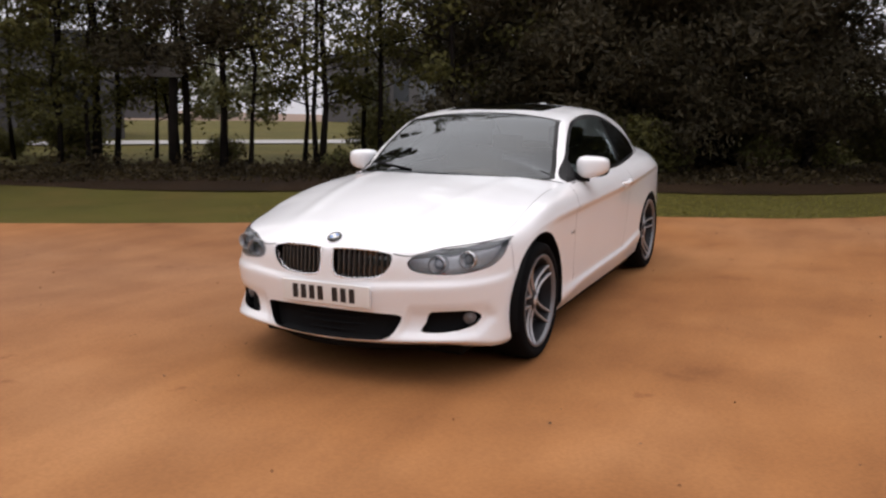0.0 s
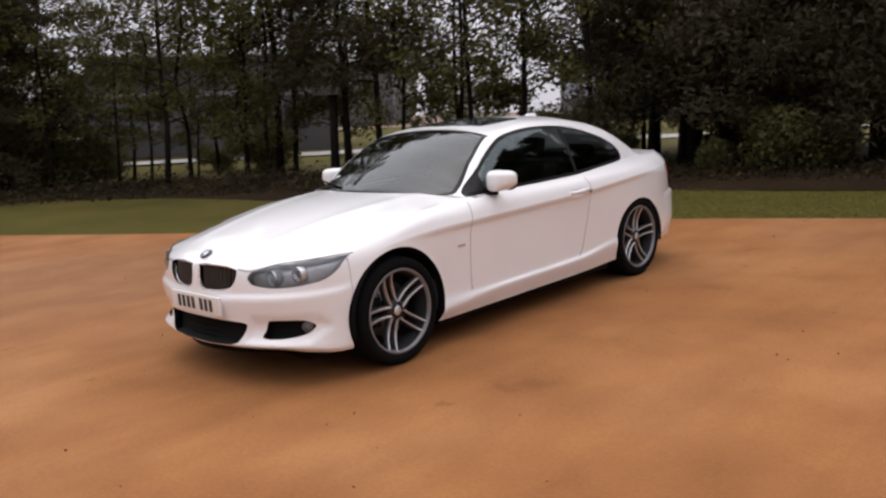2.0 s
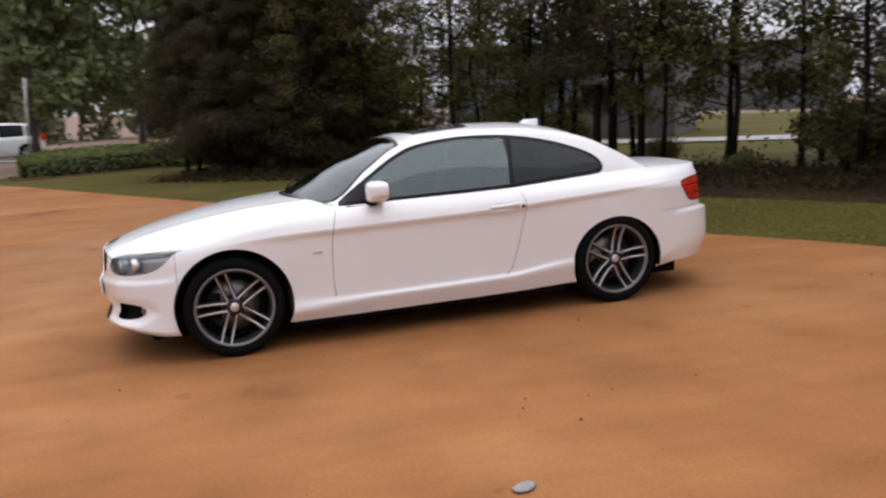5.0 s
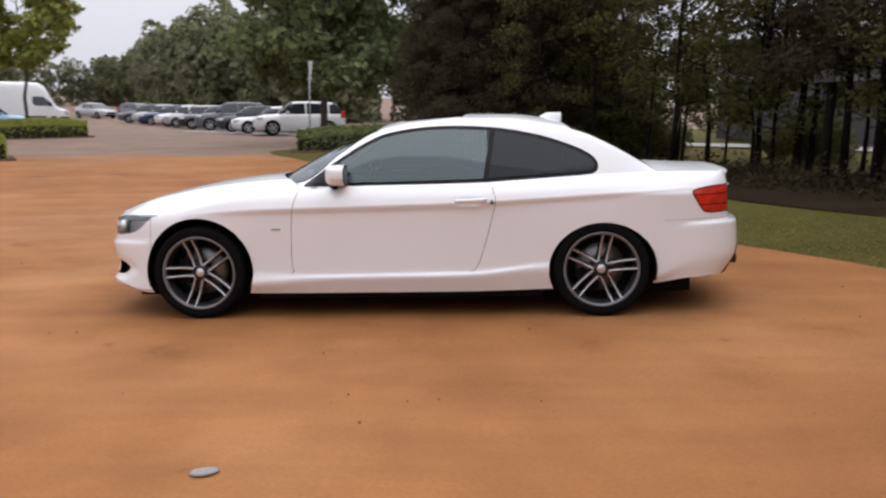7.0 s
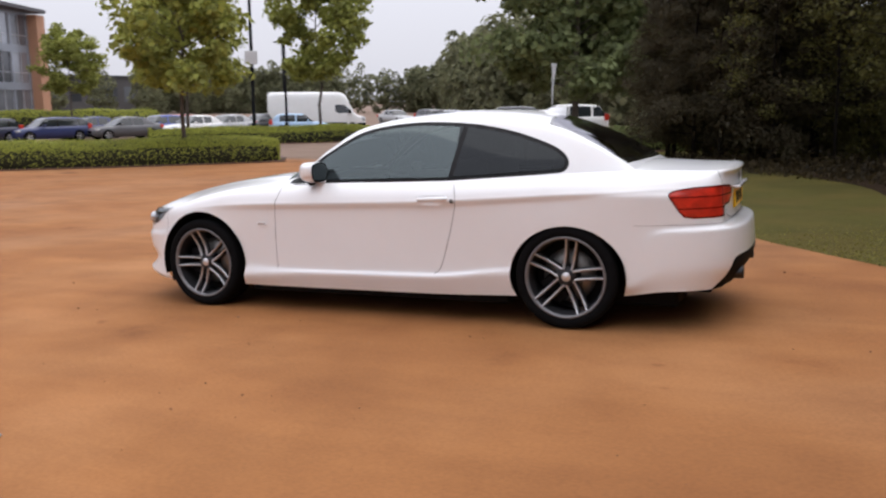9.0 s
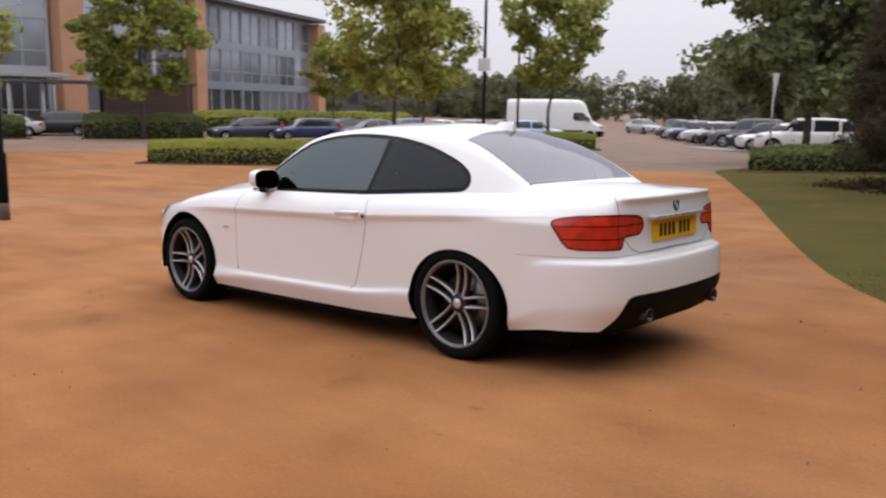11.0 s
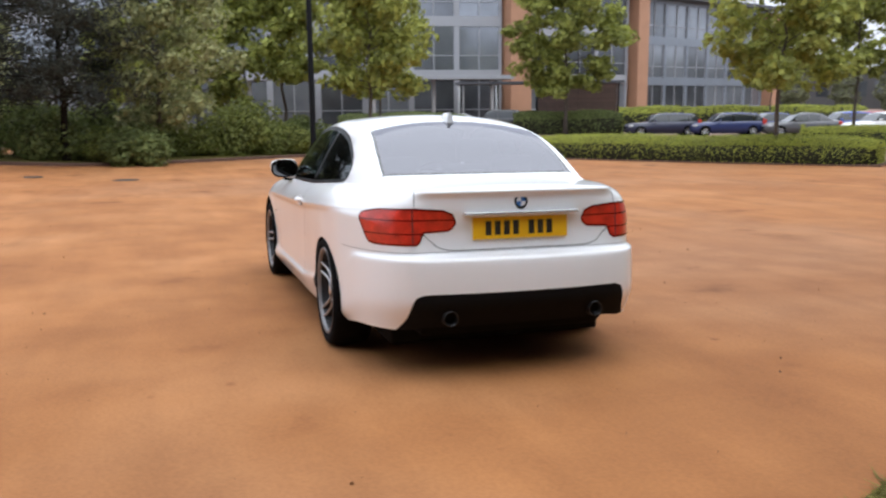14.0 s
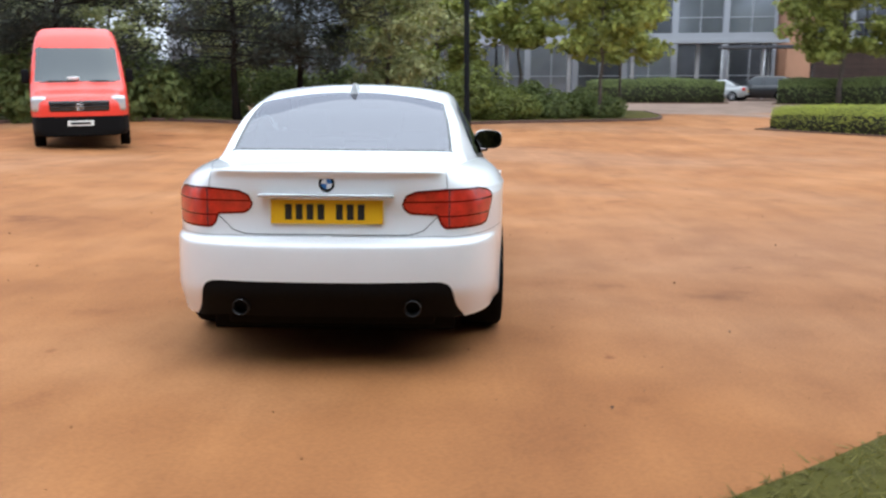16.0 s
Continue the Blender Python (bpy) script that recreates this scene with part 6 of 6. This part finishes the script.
part("downpipe", tube(bmesh.new(), [(1.5, 0.07, 2.2), (1.5, 0.07, 3.15)], 0.05, 8), PAV_BAND, pav)
for k in range(3):
    x0 = 0.9 + k * 2.5
    win = part("window", box(bmesh.new(), x0, x0 + 1.7, 0.002, 0.03, 0.85, 1.80), OFFICE_GLASS, pav, smooth_faces=False)
    part("window_frame", box(bmesh.new(), x0 + 0.80, x0 + 0.88, 0.031, 0.06, 0.85, 1.80), SLATE, win, smooth_faces=False)
board = thing("notice_board", pose(-6.53, -9.18, gz(-6.5, -9.2), 0, 0, 90), "weathered pale board on a dark timber post among the trees", "notice board")
part("post", tube(bmesh.new(), [(0.10, 0, -0.2), (0.10, 0, 1.0), (0.12, 0, 1.74)], [0.10, 0.085, 0.08], 10), BARK_DARK, board)
part("panel", box(bmesh.new(), -0.43, 0.43, -0.13, -0.095, 1.74, 2.02, 0.012), material("weathered grey board", (0.17, 0.165, 0.16), 0.8, spread=0.35, scale=5), board)
part("hood", box(bmesh.new(), -0.45, 0.45, -0.15, 0.12, 2.022, 2.34, 0.03), BARK_DARK, board, "dark timber hood")
# low far blocks, beyond the trees
for x, y, w, h, turn, name in ((-62, -30, 26, 6, 60, "grey"), (-50, -58, 20, 5.5, 40, "pale"), (150, -125, 60, 8, 70, "grey"), (58, 44, 18, 7, 30, "brown")):
    bm = box(bmesh.new(), -w / 2, w / 2, -5, 5, 0, h, 0.05)
    b = thing("far_building", pose(x, y, gz(x, y) - 0.2, 0, 0, turn), name + " low building half hidden behind trees", "building")
    part("wall", bm, WALL_FAR if name != "brown" else WALL_ORANGE, b, smooth_faces=False)
    part("roof", box(bmesh.new(), -w / 2 - 0.4, w / 2 + 0.4, -5.4, 5.4, h, h + 0.4, 0.05), SLATE if name != "pale" else WHITE_METAL, b, smooth_faces=False)
    for k in range(int(w / 4)):
        for s in (-1, 1):
            x0 = -w / 2 + 1 + k * 4
            part("window", box(bmesh.new(), x0, x0 + 2.4, s * 5.0 - 0.03, s * 5.0 + 0.03, h * 0.35, h * 0.75), OFFICE_GLASS, b, smooth_faces=False)


# ---- lamp posts and sign ----
def lamp_post(x, y, h, r, head, label, turn=0.0):
    p = thing("lamp_post", pose(x, y, gz(x, y) - 0.1, 0, 0, turn), label, "lamp post", "lamp posts")
    part("pole", tube(bmesh.new(), [(0, 0, 0), (0, 0, 1.1), (0, 0, 1.15), (0, 0, h)], [r * 1.5, r * 1.5, r, r * 0.8], 12), BLACK_STEEL, p)
    if head:
        bm = box(bmesh.new(), -0.1, 0.75, -0.14, 0.14, h, h + 0.10, 0.03)
        part("lantern", bm, BLACK_STEEL, p)
    return p


post = lamp_post(9.26, -0.82, 8.0, 0.052, True, "tall black lamp post standing on the sand")
part("worn_foot", tube(bmesh.new(), [(0, 0, 0.05), (0, 0, 0.30), (0, 0, 0.36)], [0.083, 0.081, 0.079], 12), material("rust-stained steel", (0.13, 0.095, 0.08), 0.85, spread=0.5, scale=12), post, "rust-stained lower end")
post = lamp_post(25.5, -32.8, 8.5, 0.10, True, "black lamp post with a white notice on it", 200)
part("notice", box(bmesh.new(), -0.35, 0.35, -0.12, -0.10, 4.3, 5.0, 0.01), WHITE_METAL, post, "blank-looking white notice board")
lamp_post(25.9, -36.5, 6.2, 0.075, False, "slim black post behind the hedge")
lamp_post(54.2, -3.6, 9.6, 0.085, True, "black lamp post before the offices", -80)
lamp_post(41.0, -58.5, 7.5, 0.08, True, "black lamp post in the far car park", 40)
lamp_post(55.5, -29.5, 7.0, 0.07, False, "slim black post by the shelter")
sign = thing("road_sign", pose(5.7, -22.6, gz(5.7, -22.6), 0, 0, 75), "white triangular sign on a slim grey post", "sign")
part("pole", tube(bmesh.new(), [(0, 0, 0), (0, 0, 2.9)], 0.03, 8), material("galvanised steel", (0.32, 0.32, 0.32), 0.5, 0.6, spread=0.1, scale=5), sign)
bm = bmesh.new()
vs = [bm.verts.new(p) for p in ((-0.17, 0.035, 3.0), (0.17, 0.035, 3.0), (0, 0.035, 2.25))]
r = bmesh.ops.extrude_face_region(bm, geom=[bm.faces.new(vs)])
bmesh.ops.translate(bm, vec=(0, 0.01, 0), verts=[v for v in r["geom"] if isinstance(v, bmesh.types.BMVert)])
bmesh.ops.recalc_face_normals(bm, faces=bm.faces[:])
part("plate", bm, WHITE_METAL, sign, smooth_faces=False)


# ---- parked vehicles ----
VG = window_glass("dark vehicle glass", (0.06, 0.065, 0.07), ior=1.8)
VG2 = material("parked car glass", (0.02, 0.024, 0.028), 0.06, coat=0.6)
LAMP_CLEAR = material("pale lamp lens", (0.55, 0.56, 0.58), 0.15, 0.3, coat=0.8)
paints = {}


def car_paint(rgb):
    if rgb not in paints:
        paints[rgb] = material("car paint", rgb, 0.35, 0.0, coat=0.35, spread=0.04, scale=3)
    return paints[rgb]


SHAPES = {
    # length, width, height, bonnet height, belt height, nose of screen, top of screen, top of tail, foot of tail
    "hatch": (4.1, 1.75, 1.46, 0.88, 0.94, 0.95, 0.25, -1.45, -1.92),
    "saloon": (4.6, 1.80, 1.43, 0.86, 0.93, 0.95, 0.20, -1.05, -1.75),
    "estate": (4.7, 1.80, 1.47, 0.88, 0.95, 1.0, 0.30, -1.85, -2.22),
    "suv": (4.5, 1.88, 1.68, 1.02, 1.10, 1.05, 0.40, -1.70, -2.10),
}


def parked_car(x, y, turn, shape, rgb, label, src=None):
    L, Wd, H, hb, hw, xs, xt, xr, xe = SHAPES[shape]
    root = thing("parked_car", pose(x, y, gz(x, y), 0, 0, turn), label, "car", "parked cars")
    p = car_paint(rgb)
    f, r = L / 2, -L / 2
    base, wr = 0.20, 0.32 if shape != "suv" else 0.36
    xf, xb = f - 0.85, r + 0.85
    xs_ = np.concatenate([[f, f - 0.06, f - 0.2, f - 0.4], np.linspace(f - 0.5, r + 0.5, 40), [r + 0.35, r + 0.15, r + 0.05, r]])
    top = [(f, hb - 0.28), (f - 0.06, hb - 0.19), (f - 0.35, hb - 0.07), (xs, hb + 0.02), (xs - 0.2, hw), (0, hw + 0.01), (xe + 0.3, hw + 0.03), (r + 0.1, hw + (0.0 if shape != "saloon" else 0.04)), (r, hw - 0.14)]
    wide = [(f, 0.62), (f - 0.1, 0.80), (f - 0.4, 0.95), (f - 0.9, 1.0), (r + 0.8, 1.0), (r + 0.3, 0.96), (r + 0.05, 0.84), (r, 0.72)]
    low = [(f, 0.36), (f - 0.15, 0.22), (0, 0.20), (r + 0.2, 0.25), (r, 0.40)]
    P = []
    for xx in xs_:
        w, t, b = Wd / 2 * pchip(xx, wide), pchip(xx, top), pchip(xx, low)
        P.append([(xx, w * k, b + (t - b) * q) for k, q in ((0.80, 0), (0.97, 0.10), (1.0, 0.45), (0.985, 0.70), (0.93, 0.88), (0.84, 0.97), (0.62, 1.0), (0.3, 1.012), (0, 1.015))])
    P = [[(q[0], 0, q[2]) for q in P[0]]] + P + [[(q[0], 0, q[2]) for q in P[-1]]]     # close nose and tail
    bm = grid_bm(np.array(P))
    for xc in (xf, xb):
        a_phi = lambda p, xc=xc: np.where(p[:, 1] > 0.6, np.hypot(p[:, 0] - xc, p[:, 2] - wr) - wr - 0.045, 1.0)
        cut(bm, a_phi)
        take(bm, a_phi(centres(bm)) < 0, keep=False).free()
    body = part("body", mirrored(bm), p, root)
    G = []
    roof_z = [(xs, hw - 0.04), (xt, H - 0.035), ((xt + xr) / 2, H), (xr, H - 0.06), (xe, hw)]
    for xx in np.linspace(xs, xe, 36):
        t = pchip(xx, roof_z)
        k = (t - hw + 0.06) / (H - hw + 0.06)
        wb, wt = Wd / 2 * 0.90 * pchip(xx, [(xe, 0.86), (xe + 0.4, 0.97), (xs - 0.5, 0.98), (xs, 0.84)]), Wd / 2 * (0.90 - 0.22 * max(0, k))
        b = hw - 0.05
        G.append([(xx, wb, b), (xx, wb + (wt - wb) * 0.5 + 0.012, b + (t - b) * 0.5), (xx, wt, b + (t - b) * 0.90), (xx, wt * 0.93, b + (t - b) * 0.965), (xx, wt * 0.6, b + (t - b) * 0.995), (xx, 0, t)])
    bm = grid_bm(np.array(G))
    k_roof = lambda p: np.maximum.reduce([p[:, 0] - xt - 0.02, xr + 0.06 - p[:, 0], pchip(p[:, 0], roof_z) - 0.10 - p[:, 2]])
    cut(bm, k_roof)
    roof_bm = take(bm, k_roof(centres(bm)) < 0, keep=False)
    pil = lambda p: np.where(p[:, 1] > Wd * 0.3, np.minimum(np.abs(p[:, 0] + 0.25) - 0.045, np.maximum(p[:, 0] - xr - 0.12, -1.0) if shape in ("saloon", "hatch") else np.abs(p[:, 0] - xr - 0.3) - 0.06), 1.0)
    cut(bm, pil)
    pil_bm = take(bm, pil(centres(bm)) < 0, keep=False)
    part("roof", mirrored(roof_bm), p, root)
    pm = p if shape != "estate" else BLACK_GLOSS
    b_post = take(pil_bm, np.abs(centres(pil_bm)[:, 0] + 0.25) < 0.12, keep=False)
    twin("centre_pillar", b_post, pm, root)
    twin("rear_pillar", pil_bm, pm, root)
    bm.normal_update()
    side = np.array([abs(f.normal.y) > 0.55 for f in bm.faces])
    pane = take(bm, side, keep=False)
    rear_pane = take(pane, centres(pane)[:, 0] < -0.25, keep=False)
    twin("side_window", pane, VG2, root)
    twin("rear_side_window", rear_pane, VG2, root)
    back = take(bm, centres(bm)[:, 0] < 0, keep=False)
    part("windscreen", mirrored(bm), VG2, root)
    part("rear_window", mirrored(back), VG2, root)
    for s in (1, -1):
        for xc in (xf, xb):
            w = part("wheel", lathe(bmesh.new(), [(0.0, 0.07), (wr * 0.62, 0.075), (wr * 0.66, 0.095), (wr * 0.94, 0.10), (wr, 0.07), (wr, -0.09), (0.0, -0.09)], "y", 24), TYRE, root)
            w.matrix_local = pose(xc, s * (Wd / 2 - 0.11), wr, 0, 0, 0 if s > 0 else 180)
            bm = bmesh.new()
            for j in range(5):
                box(bm, 0.03, wr * 0.64, 0.072, 0.09, -0.028, 0.028, m=pose(0, 0, 0, 0, 72 * j, 0))
            lathe(bm, [(wr * 0.60, 0.078), (wr * 0.66, 0.097), (wr * 0.69, 0.09)], "y", 24)
            part("rim", bm, RIM_FACE, w)
            part("arch_liner", lathe(bmesh.new(), [(wr + 0.03, -0.08), (0, -0.085)], "y", 20), BLACK_MATT, w)
        ys = s * Wd / 2
        bm = box(bmesh.new(), f - 0.42, f - 0.10, min(ys * 0.62, ys * 0.90), max(ys * 0.62, ys * 0.90), hb - 0.27, hb - 0.14, 0.04)
        part("headlamp", bm, LAMP_CLEAR, root)
        bm = box(bmesh.new(), r + 0.02, r + 0.24, min(ys * 0.66, ys * 0.94), max(ys * 0.66, ys * 0.94), hw - 0.22, hw - (0.02 if shape not in ("hatch", "suv", "estate") else -0.10), 0.03)
        part("tail_lamp", bm, RED_LENS, root)
        bm = box(bmesh.new(), xs - 0.45, xs - 0.30, min(ys * 0.97, ys * 1.14), max(ys * 0.97, ys * 1.14), hw - 0.02, hw + 0.10, 0.03)
        part("door_mirror", bm, p, root)
    part("grille", box(bmesh.new(), f - 0.10, f + 0.012, -0.42, 0.42, hb - 0.42, hb - 0.26, 0.02), BLACK_GLOSS, root)
    part("lower_grille", box(bmesh.new(), f - 0.10, f + 0.006, -0.5, 0.5, 0.28, 0.40, 0.02), BLACK_MATT, root)
    part("number_plate", box(bmesh.new(), r - 0.012, r + 0.05, -0.26, 0.26, 0.60, 0.71), PLATE_YELLOW, root)
    part("underbody", box(bmesh.new(), r + 0.25, f - 0.25, -Wd * 0.36, Wd * 0.36, 0.18, 0.5), BLACK_MATT, root)
    return root


WHITE, BLACK, NAVY, SILVER, GREY, BLUE, SKY, RED = (0.75, 0.75, 0.74), (0.015, 0.015, 0.018), (0.02, 0.03, 0.11), (0.42, 0.43, 0.44), (0.10, 0.10, 0.11), (0.03, 0.06, 0.30), (0.36, 0.52, 0.72), (0.30, 0.03, 0.03)
ROW = [("suv", WHITE, "white sport utility car at the row's end"), ("saloon", WHITE, "white saloon parked in the row"), ("hatch", BLACK, "black hatchback parked in the row"), ("suv", GREY, "dark grey tall car parked in the row"), ("saloon", BLACK, "black saloon parked in the row"), ("estate", SILVER, "silver estate parked in the row"), ("hatch", WHITE, "white hatchback parked in the row"), ("saloon", NAVY, "navy saloon parked in the row"), ("hatch", SILVER, "silver hatchback parked in the row"), ("estate", GREY, "grey estate parked in the row")]
for k, (shape, rgb, label) in enumerate(ROW):
    parked_car(9.3 + 1.95 * k, -36.6 - 2.65 * k, 20, shape, rgb, label)
for x, y, turn, shape, rgb, label in (
        (36.5, -71.5, 150, "saloon", SILVER, "silver saloon at the far end of the car park"), (32.0, -70.5, 150, "hatch", GREY, "grey hatchback at the far end of the car park"),
        (41.75, -28.5, 72, "estate", (0.018, 0.02, 0.05), "black-blue estate behind the hedge"), (40.1, -32.1, 72, "estate", NAVY, "navy estate behind the hedge"), (40.9, -36.0, 76, "saloon", NAVY, "navy saloon behind the hedge"),
        (37.7, -35.8, 70, "saloon", GREY, "dark grey saloon behind the hedge"), (38.3, -39.6, 78, "hatch", BLUE, "bright blue hatchback behind the hedge"), (39.2, -42.2, 80, "hatch", RED, "dark red hatchback behind the hedge"), (36.0, -40.4, 78, "saloon", WHITE, "white saloon behind the hedge"), (35.3, -43.0, 80, "saloon", SILVER, "silver saloon behind the hedge"), (34.6, -46.0, 80, "saloon", BLACK, "black saloon behind the hedge"),
        (30.2, -44.4, 213, "hatch", SKY, "light blue hatchback beside the white van"),
        (54.6, -12.5, 100, "saloon", GREY, "grey saloon before the offices"), (54.8, -15.8, 70, "hatch", WHITE, "white hatchback before the offices"), (55.0, -19.0, 60, "saloon", SILVER, "silver saloon before the offices"), (54.6, -22.2, 60, "suv", BLACK, "black tall car before the offices"), (52.6, -25.4, -20, "hatch", BLUE, "blue hatchback near the shelter")):
    parked_car(x, y, turn, shape, rgb, label)


def van(x, y, turn, length, height, rgb, label, papered=False):
    """A tall panel van: body loft, windscreen, side windows, grille, lamps, bumper, wheels, mirrors."""
    root = thing("panel_van", pose(x, y, gz(x, y), 0, 0, turn), label, "van", "vans")
    p = car_paint(rgb)
    f, r, Wd, wr = length / 2, -length / 2, 2.0, 0.345
    top = [(f, 0.98), (f - 0.08, 1.10), (f - 0.55, 1.26), (f - 0.78, 1.42), (f - 1.55, height - 0.18), (f - 1.95, height - 0.03), (0, height), (r + 0.15, height - 0.02), (r, height - 0.14)]
    wide = [(f, 0.74), (f - 0.12, 0.88), (f - 0.5, 0.97), (f - 1.2, 1.0), (r + 0.1, 1.0), (r, 0.97)]
    rows = []
    for xx in np.concatenate([np.linspace(f, f - 0.3, 8), np.linspace(f - 0.34, f - 2.1, 46), np.linspace(f - 2.2, r, 44)]):
        w, t = Wd / 2 * pchip(xx, wide), pchip(xx, top)
        k = float(smooth(1.2, height, t))
        rows.append([(xx, w * a * (1 - (0.11 + 0.05 * k) * max(0, (0.30 + (t - 0.30) * q - 1.15) / 1.6)), 0.30 + (t - 0.30) * q) for a, q in ((0.94, 0), (1.0, 0.06), (1.0, 0.2), (1.0, 0.35), (1.0, 0.5), (1.0, 0.65), (0.99, 0.8), (0.965, 0.90), (0.90, 0.965), (0.78, 0.993), (0.5, 1.0), (0.25, 1.003), (0, 1.004))])
    rows = [[(q[0], 0, q[2]) for q in rows[0]]] + rows + [[(q[0], 0, q[2]) for q in rows[-1]]]     # close nose and tail
    bm = grid_bm(np.array(rows))
    xf, xb = f - 0.98, r + 1.05
    for xc in (xf, xb):
        a_phi = lambda q, xc=xc: np.where(q[:, 1] > 0.7, np.hypot(q[:, 0] - xc, q[:, 2] - wr) - wr - 0.05, 1.0)
        cut(bm, a_phi)
        take(bm, a_phi(centres(bm)) < 0, keep=False).free()
    ws = lambda q: np.maximum.reduce([np.abs(q[:, 2] - 1.78) - 0.36, np.abs(q[:, 1]) - 0.88 + 0.09 * (q[:, 2] - 1.4), f - 1.70 - q[:, 0], q[:, 0] - (f - 0.6)])
    glass = carve(bm, ws)
    sw = lambda q: np.where(q[:, 1] > 0.75, polydist(q[:, 0], q[:, 2], [(f - 0.98, 1.42), (f - 1.52, 2.0), (f - 2.25, 2.02), (f - 2.25, 1.40)]), 1.0)
    side = carve(bm, sw)
    black_phi = lambda q: np.where(q[:, 0] > f - 0.62, q[:, 2] - 0.70, 1.0)
    bumper = carve(bm, black_phi)
    part("body", mirrored(bm), p, root, sharp=50)
    part("windscreen", mirrored(glass), VG, root).visible_shadow = False
    twin("side_window", side, VG2, root)
    part("bumper", mirrored(bumper), BLACK_MATT, root, "black plastic front bumper")
    inner = box(bmesh.new(), f - 1.9, f - 0.75, -0.78, 0.78, 0.5, 1.42, 0.05)
    part("cab_interior", inner, CABIN, root)
    part("cab_rear_wall", box(bmesh.new(), f - 2.35, f - 2.3, -0.82, 0.82, 0.5, height - 0.25), CABIN, root)
    g = part("grille", box(bmesh.new(), f - 0.16, f + 0.006, -0.60, 0.60, 0.79, 1.03, 0.04), BLACK_GLOSS, root)
    for k in range(3):
        part("slat", box(bmesh.new(), f - 0.03, f + 0.012, -0.57, 0.57, 0.83 + k * 0.06, 0.856 + k * 0.06, 0.004), TAIL_PIPE, g)
    bm = lathe(bmesh.new(), [(0.062, 0.0), (0.072, 0.012), (0.078, 0.0)], "x", 24)
    for k in range(3):
        tube(bm, [(0.004, 0, 0), (0.004, 0.068 * math.sin(k * math.tau / 3), 0.068 * math.cos(k * math.tau / 3))], 0.008, 5)
    bmesh.ops.transform(bm, matrix=pose(f + 0.010, 0, 0.90), verts=bm.verts[:])
    part("badge", bm, CHROME, g)
    part("number_plate", box(bmesh.new(), f - 0.05, f + 0.012, -0.26, 0.26, 0.50, 0.61, 0.003), PLATE_WHITE, root)
    part("plate_bars", box(bmesh.new(), f + 0.010, f + 0.014, -0.2, 0.2, 0.53, 0.58), INK, root)
    for s in (1, -1):
        bm = box(bmesh.new(), f - 0.45, f - 0.045, min(s * 0.63, s * 0.93), max(s * 0.63, s * 0.93), 0.80, 1.12, 0.07)
        part("headlamp", bm, LAMP_CLEAR, root)
        bm = box(bmesh.new(), f - 1.25, f - 1.10, min(s * 0.98, s * 1.15), max(s * 0.98, s * 1.15), 1.38, 1.68, 0.04)
        part("door_mirror", bm, BLACK_MATT, root)
        bm = tube(bmesh.new(), [(f - 0.72, s * 0.14 + 0.1, 1.425), (f - 0.73, s * 0.62, 1.43)], 0.012, 6)
        part("wiper", bm, BLACK_MATT, root)
        part("rubbing_strip", box(bmesh.new(), xb + 0.45, xf - 0.45, min(s * 0.99, s * 1.015), max(s * 0.99, s * 1.015), 0.62, 0.74, 0.01), BLACK_MATT, root)
        for xc in (xf, xb):
            w = part("wheel", lathe(bmesh.new(), [(0.0, 0.05), (wr * 0.55, 0.055), (wr * 0.6, 0.09), (wr * 0.94, 0.10), (wr, 0.07), (wr, -0.11), (0.0, -0.11)], "y", 28), TYRE, root)
            w.matrix_local = pose(xc, s * 0.88, wr, 0, 0, 0 if s > 0 else 180)
            part("hub_cap", lathe(bmesh.new(), [(0.0, 0.085), (0.08, 0.08), (wr * 0.58, 0.06)], "y", 20), SILVER_CAP, w)
    part("underbody", box(bmesh.new(), r + 0.2, f - 0.3, -0.72, 0.72, 0.26, 0.5), BLACK_MATT, root)
    if papered:
        part("paper", box(bmesh.new(), f - 0.80, f - 0.77, -0.22, 0.02, 1.45, 1.52), PLATE_WHITE, root, "white paper behind the windscreen")
    return root


SILVER_CAP = material("silver wheel cover", (0.35, 0.35, 0.36), 0.4, 0.6)
van(31.6, -48.9, 213, 7.1, 2.95, WHITE, "tall white panel van parked behind a hedge")
van(14.75, 8.45, 202, 6.0, 2.62, (0.72, 0.045, 0.025), "tall red panel van with black bumper on the sand", True)

# kerb of the planting bed
kerb_line = catmull([(15.0, 21.0), (21.0, 14.4), (22.6, 9.3), (24.0, 4.8), (26.0, 0.6), (28.4, -3.4), (29.9, -7.4), (31.0, -9.3), (33.5, -10.2), (38, -10.5)], 70)
KERB = material("brown brick edging", (0.10, 0.055, 0.040), 0.9, spread=0.3, scale=2, bump=0.01)
rows, turf = [], []
step_k = np.gradient(kerb_line, axis=0)
step_k /= np.linalg.norm(step_k, axis=1, keepdims=True)
for (x, y), (dx, dy) in zip(kerb_line, step_k):
    nx, ny = -dy, dx
    g = gz(x, y)
    rows.append([(x + nx * a, y + ny * a, g + h) for a, h in ((0.0, -0.05), (0.0, 0.09), (0.02, 0.11), (0.14, 0.11), (0.14, -0.05))])
    turf.append([(x + nx * a, y + ny * a, g + h) for a, h in ((0.14, 0.09), (0.8, 0.12), (2.0, 0.13), (6.0, 0.10))])
solid("kerb", grid_bm(np.array(rows)), KERB, kind="structure", label="brown brick kerb round the planting bed", category="kerb")
solid("bed_turf", grid_bm(np.array(turf)), TURF, kind="structure", label="rough grass in front of the shrubs", category="grass", smooth_faces=True)
